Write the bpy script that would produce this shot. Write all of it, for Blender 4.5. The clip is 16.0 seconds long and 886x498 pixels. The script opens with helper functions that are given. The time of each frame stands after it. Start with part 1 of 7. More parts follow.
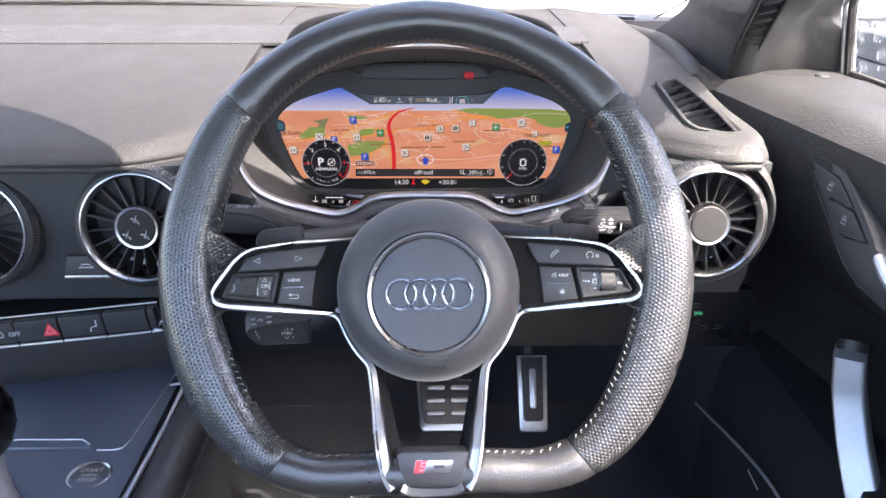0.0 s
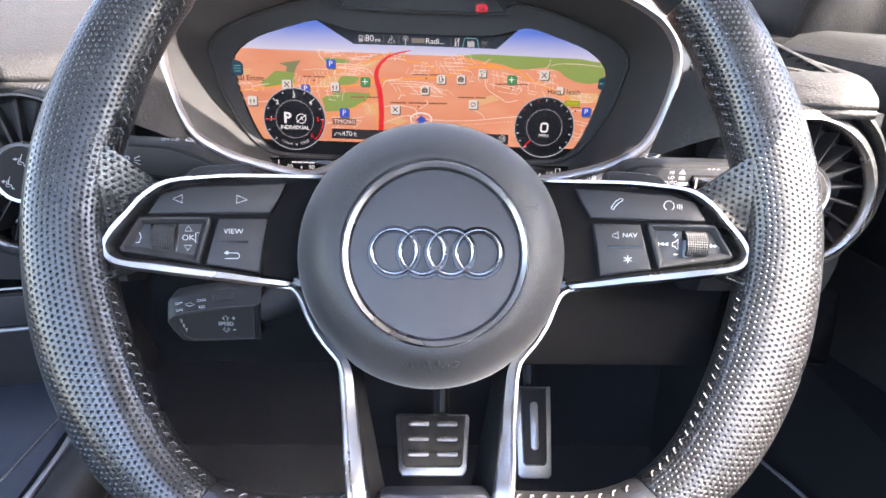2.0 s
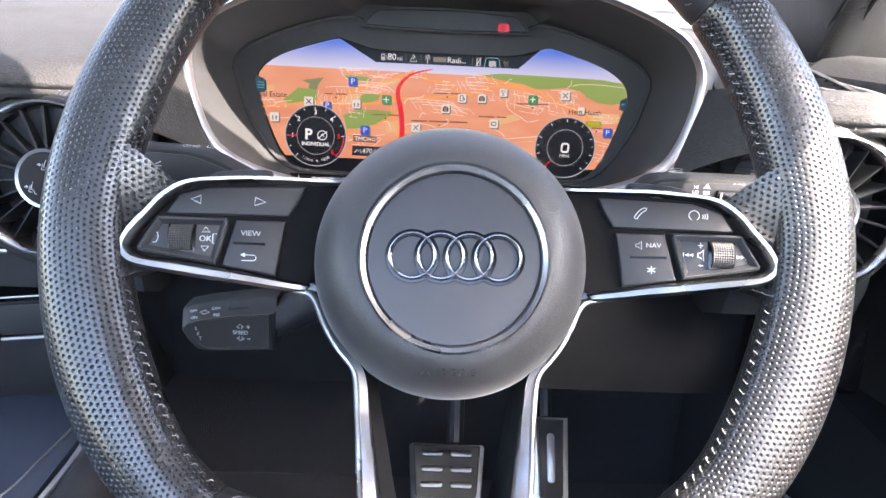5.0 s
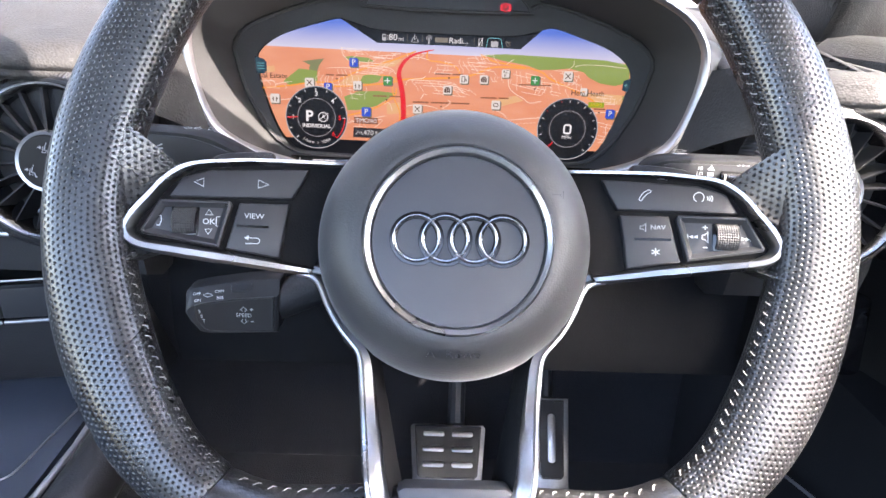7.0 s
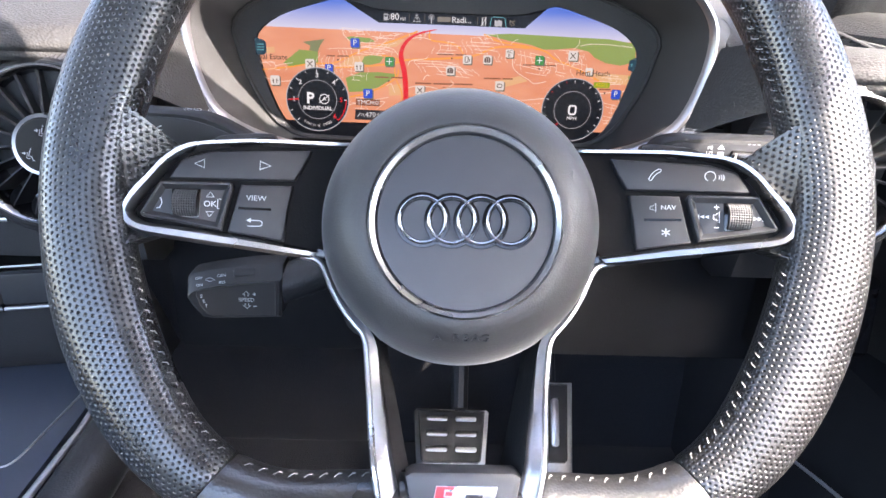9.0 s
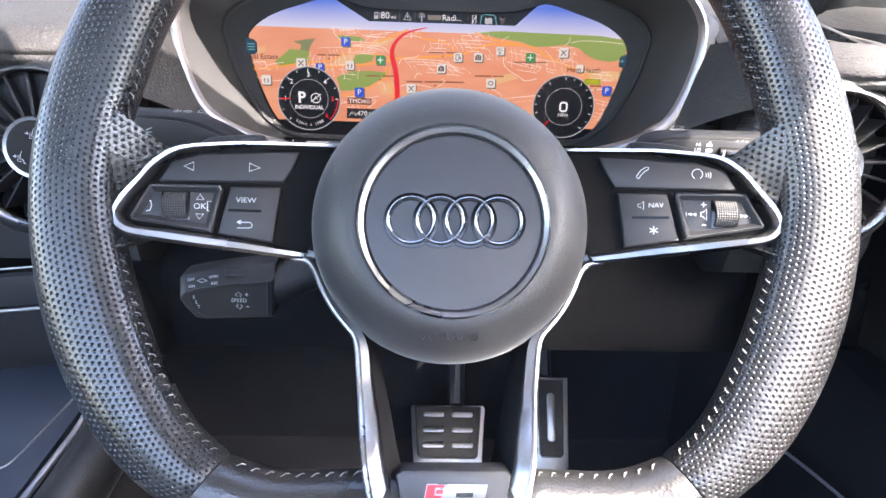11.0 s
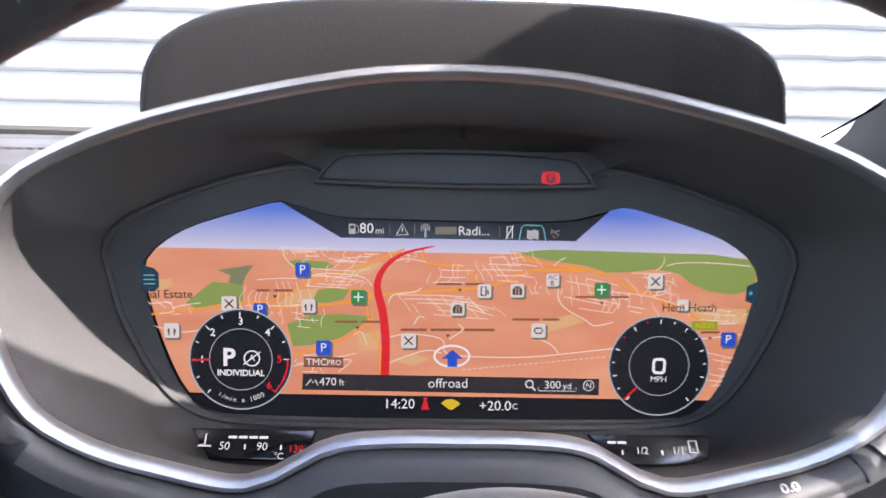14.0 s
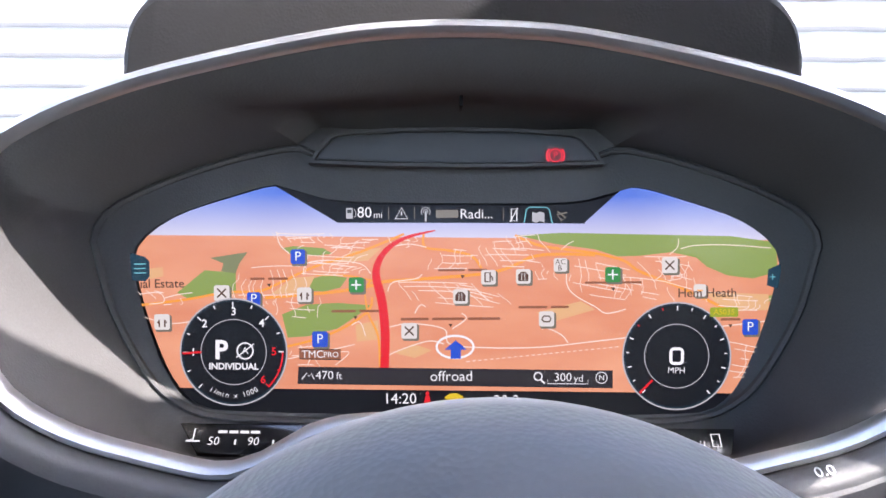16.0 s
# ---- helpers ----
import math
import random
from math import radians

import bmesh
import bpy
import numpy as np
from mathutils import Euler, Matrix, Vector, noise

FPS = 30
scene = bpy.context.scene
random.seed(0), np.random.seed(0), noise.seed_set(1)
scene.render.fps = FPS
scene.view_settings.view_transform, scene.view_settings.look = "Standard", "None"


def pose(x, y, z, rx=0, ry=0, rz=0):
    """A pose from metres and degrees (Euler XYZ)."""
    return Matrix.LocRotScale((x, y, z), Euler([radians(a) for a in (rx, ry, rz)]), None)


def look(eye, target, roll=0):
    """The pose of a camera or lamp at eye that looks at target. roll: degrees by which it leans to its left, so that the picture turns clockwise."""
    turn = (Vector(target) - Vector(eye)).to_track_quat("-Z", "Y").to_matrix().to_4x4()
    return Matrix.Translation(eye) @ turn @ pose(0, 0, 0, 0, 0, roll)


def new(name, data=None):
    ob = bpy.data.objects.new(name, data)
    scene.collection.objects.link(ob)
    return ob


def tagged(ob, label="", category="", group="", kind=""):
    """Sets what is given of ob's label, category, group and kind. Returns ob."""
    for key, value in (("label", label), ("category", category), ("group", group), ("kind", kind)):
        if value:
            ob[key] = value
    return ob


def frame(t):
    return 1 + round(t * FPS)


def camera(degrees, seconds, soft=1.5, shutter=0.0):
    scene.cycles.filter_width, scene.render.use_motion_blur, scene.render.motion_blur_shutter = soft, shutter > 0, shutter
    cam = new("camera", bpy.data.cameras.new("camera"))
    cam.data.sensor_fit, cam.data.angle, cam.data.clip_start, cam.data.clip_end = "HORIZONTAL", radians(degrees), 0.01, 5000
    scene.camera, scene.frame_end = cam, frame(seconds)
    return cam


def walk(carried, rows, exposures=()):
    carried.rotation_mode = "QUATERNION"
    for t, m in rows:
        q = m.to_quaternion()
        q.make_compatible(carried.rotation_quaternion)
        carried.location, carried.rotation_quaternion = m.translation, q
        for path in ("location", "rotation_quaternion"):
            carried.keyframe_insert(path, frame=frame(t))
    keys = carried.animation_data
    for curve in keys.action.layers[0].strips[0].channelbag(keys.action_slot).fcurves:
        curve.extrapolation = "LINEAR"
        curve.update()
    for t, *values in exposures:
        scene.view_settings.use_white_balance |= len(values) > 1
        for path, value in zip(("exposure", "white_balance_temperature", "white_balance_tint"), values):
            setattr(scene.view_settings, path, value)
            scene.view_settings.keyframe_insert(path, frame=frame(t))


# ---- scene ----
cam = camera(67.54, 16.0, soft=1.5, shutter=0.5)
PATH = [
    (0, (0.0076, 0.1077, 1.0208), (0.0364, 1.8988, 0.1315), 0.25),
    (0.5, (0.0015, 0.1496, 1.0076), (0.0372, 1.9409, 0.1188), 0.35),
    (1, (-0.0028, 0.2183, 0.9763), (0.0350, 2.0080, 0.0844), 0.39),
    (1.5, (-0.0085, 0.2427, 0.9344), (0.0633, 2.0489, 0.0786), 1.25),
    (2, (-0.0072, 0.2203, 0.9088), (0.0935, 2.0686, 0.1514), 2.60),
    (2.5, (-0.0053, 0.2220, 0.8954), (0.0931, 2.1002, 0.2152), 3.13),
    (3, (-0.0064, 0.2226, 0.8935), (0.0757, 2.1102, 0.2377), 3.10),
    (5.5, (-0.0074, 0.2201, 0.8934), (0.0366, 2.1088, 0.2369), 3.06),
    (6, (-0.0074, 0.2211, 0.8942), (0.0373, 2.1026, 0.2174), 3.01),
    (6.5, (-0.0090, 0.2222, 0.8934), (0.0397, 2.0959, 0.1958), 3.01),
    (7, (-0.0098, 0.2210, 0.8934), (0.0417, 2.0908, 0.1856), 3.00),
    (7.5, (-0.0102, 0.2229, 0.8932), (0.0468, 2.0887, 0.1751), 2.92),
    (8, (-0.0113, 0.2218, 0.8939), (0.0434, 2.0838, 0.1659), 2.83),
    (8.5, (-0.0117, 0.2214, 0.8926), (0.0384, 2.0798, 0.1550), 2.72),
    (9, (-0.0122, 0.2258, 0.8894), (0.0397, 2.0803, 0.1420), 2.69),
    (11.5, (-0.0080, 0.2248, 0.8926), (0.0516, 2.0733, 0.1312), 2.14),
    (12, (-0.0101, 0.2330, 0.8844), (0.0559, 2.0856, 0.1337), 1.92),
    (12.5, (0.0036, 0.2614, 0.9002), (0.0820, 2.1372, 0.2109), 1.06),
    (13, (-0.0029, 0.3220, 0.9099), (0.0612, 2.2524, 0.3910), 1.05),
    (13.5, (-0.0075, 0.3676, 0.9141), (0.0576, 2.3299, 0.5335), 1.75),
    (14, (-0.0114, 0.4438, 0.8980), (0.0242, 2.4240, 0.6189), 1.26),
    (14.5, (-0.0085, 0.4557, 0.8759), (0.0022, 2.4400, 0.6266), 1.02),
    (15, (-0.0078, 0.4600, 0.8708), (-0.0053, 2.4479, 0.6506), 0.85),
    (15.5, (-0.0047, 0.4583, 0.8718), (-0.0177, 2.4491, 0.6811), 0.63),
    (16, (-0.0036, 0.4551, 0.8706), (-0.0223, 2.4490, 0.7152), 0.43),
]
EXPOSURES = [(0.0, 3.52, 6880, 18), (1.0, 3.60, 6850, 18), (1.5, 3.74, 6950, 18), (9.0, 3.79, 6900, 18), (12.5, 3.77, 6750, 18), (13.0, 3.70, 6720, 18), (13.5, 3.70, 6700, 18), (14.0, 3.57, 6600, 18), (15.0, 3.83, 6480, 18), (16.0, 3.83, 6450, 18)]
walk(cam, [(t, look(eye, target, roll)) for t, eye, target, roll in PATH], exposures=EXPOSURES)

# ---- world, sun, exposure ----
SUN_ELEVATION, SUN_AZIMUTH = 48.0, 123.5  # degrees; azimuth from straight ahead towards the right
w = bpy.data.worlds.new("sky")
scene.world = w
w.use_nodes = True
nt = w.node_tree
sky = nt.nodes.new("ShaderNodeTexSky")
sky.sky_type, sky.sun_disc = "NISHITA", False
sky.sun_elevation, sky.sun_rotation = radians(SUN_ELEVATION), radians(SUN_AZIMUTH)
nt.links.new(sky.outputs[0], nt.nodes["Background"].inputs[0])
nt.nodes["Background"].inputs[1].default_value = 0.15
sun = new("sun", bpy.data.lights.new("sun", "SUN"))
sun.data.energy, sun.data.angle, sun.data.color = 2.5, radians(0.5), (1.0, 0.95, 0.88)
_e, _a = radians(SUN_ELEVATION), radians(SUN_AZIMUTH)
SUN_WAY = Vector((math.sin(_a) * math.cos(_e), math.cos(_a) * math.cos(_e), math.sin(_e)))
sun.matrix_world = look(SUN_WAY * 10, (0, 0, 0))


# ---- materials ----
def mat(name, colour, rough=0.5, metal=0.0, grain=0.0, size=0.002, vary=0.12, patch=0.05, bump=0.0, coat=0.0, spec=0.5):
    """A surface with fine grain (size in metres), large soft patches and relief."""
    m = bpy.data.materials.new(name)
    m.use_nodes = True
    n, l = m.node_tree.nodes, m.node_tree.links
    b = n["Principled BSDF"]
    b.inputs["Metallic"].default_value = metal
    b.inputs["Specular IOR Level"].default_value = spec
    b.inputs["Coat Weight"].default_value = coat
    b.inputs["Coat Roughness"].default_value = 0.06
    co = n.new("ShaderNodeTexCoord")
    big = n.new("ShaderNodeTexNoise")
    big.inputs["Scale"].default_value = 1 / patch
    big.inputs["Detail"].default_value = 4
    l.new(co.outputs["Object"], big.inputs["Vector"])
    fine = n.new("ShaderNodeTexNoise")
    fine.inputs["Scale"].default_value = 1 / size
    fine.inputs["Detail"].default_value = 3
    l.new(co.outputs["Object"], fine.inputs["Vector"])
    mix = n.new("ShaderNodeMix")
    mix.data_type = "FLOAT"
    mix.inputs[0].default_value = 0.45
    l.new(big.outputs[0], mix.inputs[2])
    l.new(fine.outputs[0], mix.inputs[3])
    ramp = n.new("ShaderNodeMapRange")
    ramp.inputs[1].default_value, ramp.inputs[2].default_value = 0.3, 0.7
    ramp.inputs[3].default_value, ramp.inputs[4].default_value = 1 - vary, 1 + vary
    l.new(mix.outputs[0], ramp.inputs[0])
    col = n.new("ShaderNodeVectorMath")
    col.operation = "SCALE"
    col.inputs[0].default_value = colour[:3]
    l.new(ramp.outputs[0], col.inputs["Scale"])
    l.new(col.outputs[0], b.inputs["Base Color"])
    rr = n.new("ShaderNodeMapRange")
    rr.inputs[1].default_value, rr.inputs[2].default_value = 0.3, 0.7
    rr.inputs[3].default_value, rr.inputs[4].default_value = max(rough - 0.07, 0.02), min(rough + 0.07, 1)
    l.new(big.outputs[0], rr.inputs[0])
    l.new(rr.outputs[0], b.inputs["Roughness"])
    if bump:
        v = n.new("ShaderNodeTexVoronoi")
        v.inputs["Scale"].default_value = 1 / size
        l.new(co.outputs["Object"], v.inputs["Vector"])
        bp = n.new("ShaderNodeBump")
        bp.inputs["Strength"].default_value = bump
        bp.inputs["Distance"].default_value = size * 0.4
        l.new(v.outputs["Distance"], bp.inputs["Height"])
        l.new(bp.outputs[0], b.inputs["Normal"])
    return m


def glow(name, colour, strength):
    m = bpy.data.materials.new(name)
    m.use_nodes = True
    b = m.node_tree.nodes["Principled BSDF"]
    b.inputs["Base Color"].default_value = (0.01, 0.01, 0.01, 1)
    b.inputs["Roughness"].default_value = 0.25
    b.inputs["Specular IOR Level"].default_value = 0.2
    b.inputs["Emission Color"].default_value = (*colour, 1)
    b.inputs["Emission Strength"].default_value = strength
    return m


def glass(name, tint=(1, 1, 1)):
    m = bpy.data.materials.new(name)
    m.use_nodes = True
    b = m.node_tree.nodes["Principled BSDF"]
    b.inputs["Transmission Weight"].default_value = 1.0
    b.inputs["Roughness"].default_value = 0.0
    b.inputs["IOR"].default_value = 1.45
    b.inputs["Base Color"].default_value = (*tint, 1)
    return m


SOFT = mat("soft_grained_dash_plastic", (0.0215, 0.0212, 0.0212), 0.66, size=0.0016, bump=0.45, vary=0.14, spec=0.26)
HARD = mat("dark_grained_plastic", (0.022, 0.023, 0.025), 0.5, size=0.0014, bump=0.25)
CUP = mat("matt_black_shroud", (0.051, 0.051, 0.0515), 0.75, size=0.001, bump=0.15, spec=0.15)
# Near-black: the shade that the hood lacks is put into this colour.
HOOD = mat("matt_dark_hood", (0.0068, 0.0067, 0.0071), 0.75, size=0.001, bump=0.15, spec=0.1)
SMOKED = mat("smoked_panel", (0.040, 0.042, 0.046), 0.6, size=0.002, vary=0.05, spec=0.25)
SILVER = mat("satin_silver_paint", (0.33, 0.33, 0.34), 0.36, metal=0.85, size=0.002, vary=0.05)
LINING = mat("dark_grained_door_lining", (0.0155, 0.0158, 0.0162), 0.6, size=0.0016, bump=0.5, vary=0.16, spec=0.25)
PAD = mat("airbag_grained_leatherette", (0.024, 0.0255, 0.0275), 0.5, size=0.0010, bump=0.16)
PAD.node_tree.nodes["Principled BSDF"].inputs["Sheen Weight"].default_value = 0.24
PAD.node_tree.nodes["Principled BSDF"].inputs["Sheen Tint"].default_value = (1.0, 0.96, 0.90, 1)
PAD.node_tree.nodes["Principled BSDF"].inputs["Sheen Roughness"].default_value = 0.4
# The blue cast of skylit shade is put into this base colour.
BLUEGREY = mat("skylit_blue_plastic", (0.020, 0.0215, 0.025), 0.5, size=0.0012, bump=0.06)
PLATE = mat("satin_black_plate", (0.026, 0.028, 0.033), 0.42, size=0.0006, vary=0.06)
LEATHER = mat("smooth_black_leather", (0.017, 0.0172, 0.018), 0.33, size=0.0014, bump=0.25, spec=0.8)
PIANO = mat("gloss_black_plastic", (0.006, 0.006, 0.007), 0.12, size=0.01, vary=0.1)
BUTTON = mat("satin_button_plastic", (0.021, 0.022, 0.0245), 0.48, size=0.0005, vary=0.06, spec=0.35)
ROLLER = mat("knurled_thumb_roller", (0.012, 0.012, 0.0125), 0.5, size=0.001, vary=0.06)
STALK = mat("grained_lever_plastic", (0.018, 0.018, 0.019), 0.5, size=0.0009, bump=0.1, spec=0.35)
BLADE = mat("satin_dark_blade", (0.028, 0.028, 0.030), 0.36, metal=0.4, size=0.003, vary=0.08)
KNURL = mat("knurled_dark_ring", (0.022, 0.022, 0.023), 0.5, size=0.001, vary=0.06, spec=0.35)
KNOB = mat("dark_textured_knob", (0.012, 0.012, 0.0125), 0.65, size=0.0007, bump=0.1, spec=0.2)
CHROME = mat("satin_chrome", (0.38, 0.375, 0.37), 0.28, metal=1.0, size=0.004, vary=0.06)
# Brighter copy of the chrome trim; sun glare is put into its colour.
EDGE = mat("glare_bright_trim", (0.72, 0.71, 0.70), 0.33, metal=0.95, size=0.003, vary=0.06)
ALU = mat("brushed_aluminium", (0.42, 0.43, 0.45), 0.38, metal=0.85, size=0.003, vary=0.1)
STEEL = mat("pedal_steel", (0.36, 0.36, 0.36), 0.35, metal=1.0, size=0.004, vary=0.12)
RUBBER = mat("black_rubber", (0.012, 0.012, 0.012), 0.7, size=0.002)
CARPET = mat("black_carpet", (0.018, 0.018, 0.021), 0.95, size=0.002, bump=0.8, vary=0.3)
# Unseen lining, made pale to bounce fill light into the cabin.
LINER = mat("bounce_grey_headlining", (0.32, 0.32, 0.33), 0.9, size=0.0015, bump=0.3)
# Slate plus the sky's blue reflection, put into one base colour.
CONSOLE = mat("slate_sky_console", (0.031, 0.042, 0.063), 0.38, size=0.0008, vary=0.06)
THREAD = mat("grey_thread", (0.24, 0.236, 0.23), 0.7, size=0.0005)
PRINT = mat("white_print", (0.42, 0.43, 0.45), 0.5, size=0.001, vary=0.03)
REDPRINT = mat("red_print", (0.6, 0.02, 0.03), 0.4, size=0.001, vary=0.05)
GLASS = glass("clear_glass")
SHUTTER = mat("white_coated_steel", (0.26, 0.263, 0.268), 0.6, size=0.01, vary=0.04, patch=0.5)
# Paleness raised so that the yard bounces light into the cabin.
CONCRETE = mat("pale_concrete", (0.33, 0.325, 0.315), 0.9, size=0.01, bump=0.4, patch=0.8, vary=0.15)
# Darker copy of HARD; shade of footwell and recesses is put into its colour.
DEEP = mat("shade_black_plastic", (0.0075, 0.0078, 0.0090), 0.8, size=0.0014, bump=0.2, spec=0.18)


# ---- builders ----
def thing(name, m, label, category, group="", kind=""):
    ob = new(name)
    ob.empty_display_size = 0.02
    ob.matrix_world = m
    return tagged(ob, label, category, group, kind)


def part(name, bm, material, parent=None, label="", smooth=35):
    """Links a bmesh as one mesh object, in its parent's own space."""
    bmesh.ops.remove_doubles(bm, verts=bm.verts, dist=1e-7)
    bmesh.ops.recalc_face_normals(bm, faces=bm.faces)
    me = bpy.data.meshes.new(name)
    bm.to_mesh(me)
    bm.free()
    me.materials.append(material)
    if smooth:
        me.shade_smooth()
        me.set_sharp_from_angle(angle=radians(smooth))
    ob = new(name, me)
    ob.parent = parent
    return tagged(ob, label) if label else ob


def loft(rings, closed=True, cap=False, loop=False, bm=None):
    """A skin over rings of equally many points. closed: each ring is a loop; loop: the last ring meets the first."""
    bm = bm or bmesh.new()
    vs = [[bm.verts.new(p) for p in r] for r in rings]
    n = len(vs[0])
    for a, b in list(zip(vs, vs[1:])) + ([(vs[-1], vs[0])] if loop else []):
        for i in range(n if closed else n - 1):
            q = [a[i], a[(i + 1) % n], b[(i + 1) % n], b[i]]
            bm.faces.new(q)
    if cap:
        bm.faces.new(vs[0])
        bm.faces.new(vs[-1][::-1])
    return bm


def spline(pts, per=6, closed=False):
    """Catmull-Rom through the control points."""
    p = [Vector(q) for q in pts]
    n = len(p)
    out = []
    for i in range(n if closed else n - 1):
        g = lambda k: p[k % n] if closed else p[min(max(k, 0), n - 1)]
        a, b, c, d = g(i - 1), g(i), g(i + 1), g(i + 2)
        for s in range(per):
            t = s / per
            out.append(0.5 * (2 * b + (c - a) * t + (2 * a - 5 * b + 4 * c - d) * t * t + (3 * b - a - 3 * c + d) * t ** 3))
    if not closed:
        out.append(p[-1].copy())
    return out


def mm(pts):
    return [Vector((*[c / 1000 for c in q],)) for q in pts]


def mirrored(half):
    """Half an outline from top centre down the right to bottom centre, made whole."""
    return half + [(-x, y) for x, y in half[-2:0:-1]]


def grow(o, d):
    """A closed 2D outline moved outwards by d (inwards: minus)."""
    n = len(o)
    area = sum(o[i].x * o[(i + 1) % n].y - o[(i + 1) % n].x * o[i].y for i in range(n))
    s = 1 if area > 0 else -1
    out = []
    for i in range(n):
        a, b = (o[i] - o[i - 1]), (o[(i + 1) % n] - o[i])
        a, b = Vector((a.y, -a.x)).normalized(), Vector((b.y, -b.x)).normalized()
        k = (a + b)
        k = k.normalized() if k.length > 1e-6 else a
        out.append(Vector((o[i].x, o[i].y)) + k * s * d / max(k.dot(a), 0.5))
    return out


def at_z(o, z):
    return [Vector((q.x, q.y, z(q) if callable(z) else z)) for q in o]


def slab(o, z0, z1, bevel=0.0006, bm=None):
    """A closed 2D outline given thickness, its front edge rounded."""
    o = [Vector((q[0], q[1])) for q in o]
    return loft([at_z(o, z0), at_z(o, z1 - bevel), at_z(grow(o, -bevel * 0.3), z1 - bevel * 0.3), at_z(grow(o, -bevel), z1)], cap=True, bm=bm)


def rounded(w, h, r, n=4, cx=0, cy=0):
    o = []
    for k, (sx, sy) in enumerate(((1, 1), (-1, 1), (-1, -1), (1, -1))):
        for i in range(n + 1):
            a = math.pi / 2 * (k + i / n)
            o.append(Vector((cx + sx * (w / 2 - r) + r * math.cos(a), cy + sy * (h / 2 - r) + r * math.sin(a))))
    return o


def circle(r, n=48, cx=0, cy=0, start=0.0):
    return [Vector((cx + r * math.cos(start + 2 * math.pi * i / n), cy + r * math.sin(start + 2 * math.pi * i / n))) for i in range(n)]


def revolve(profile, n=64, cx=0, cy=0, cap=False):
    """Profile of (radius, z) turned about the local z axis."""
    return loft([at_z(circle(r, n, cx, cy), z) for r, z in profile], cap=cap)


def tube(pts, r, n=8, closed=False, bm=None, cap=True):
    pts = [Vector(p) for p in pts]
    rings, up = [], None
    m = len(pts)
    for i, p in enumerate(pts):
        a = pts[(i - 1) % m] if closed or i else p
        b = pts[(i + 1) % m] if closed or i < m - 1 else p
        d = (b - a).normalized()
        if up is None:
            up = d.orthogonal().normalized()
        up = (up - d * up.dot(d)).normalized()
        side = d.cross(up)
        k = r(i / (m - 1)) if callable(r) else r
        rings.append([p + (up * math.cos(2 * math.pi * j / n) + side * math.sin(2 * math.pi * j / n)) * k for j in range(n)])
    return loft(rings, cap=cap and not closed, loop=closed, bm=bm)


def box(x0, x1, y0, y1, z0, z1, bevel=0.002, bm=None):
    b = bmesh.new()
    bmesh.ops.create_cube(b, size=1)
    for v in b.verts:
        v.co = Vector(((x0 + x1) / 2 + v.co.x * (x1 - x0), (y0 + y1) / 2 + v.co.y * (y1 - y0), (z0 + z1) / 2 + v.co.z * (z1 - z0)))
    if bevel:
        bmesh.ops.bevel(b, geom=b.edges[:], offset=bevel, segments=2, affect="EDGES", profile=0.6)
    return b


def moved(bm, m):
    bmesh.ops.transform(bm, matrix=m, verts=bm.verts)
    return bm


def letters(name, body, size, m, material, parent, depth=0.00008, align="CENTER", bold=0.0):
    """Raised or printed writing, centred at m, as a mesh."""
    cu = bpy.data.curves.new(name, "FONT")
    cu.body, cu.size, cu.align_x, cu.align_y, cu.extrude = body, size, align, "CENTER", depth
    cu.resolution_u, cu.offset = 3, bold
    tmp = bpy.data.objects.new(name, cu)
    me = bpy.data.meshes.new_from_object(tmp)
    bpy.data.objects.remove(tmp)
    bpy.data.curves.remove(cu)
    me.transform(m)
    me.materials.clear()
    me.materials.append(material)
    ob = new(name, me)
    ob.parent = parent
    return ob


def stroke(pts, width, z, closed=False, bm=None):
    """A flat printed line of a width, in the plane z."""
    pts = [Vector((p[0], p[1])) for p in pts]
    bm = bm or bmesh.new()
    m = len(pts)
    ls, rs = [], []
    for i, p in enumerate(pts):
        a = pts[i - 1] if i or closed else p
        b = pts[(i + 1) % m] if i < m - 1 or closed else p
        d = (b - a).normalized()
        nn = Vector((-d.y, d.x)) * width / 2
        ls.append(bm.verts.new((p.x + nn.x, p.y + nn.y, z)))
        rs.append(bm.verts.new((p.x - nn.x, p.y - nn.y, z)))
    for i in range(m if closed else m - 1):
        j = (i + 1) % m
        bm.faces.new((ls[i], ls[j], rs[j], rs[i]))
    return bm


def flat(pts, z, bm=None):
    bm = bm or bmesh.new()
    bm.faces.new([bm.verts.new((p[0], p[1], z)) for p in pts])
    return bm


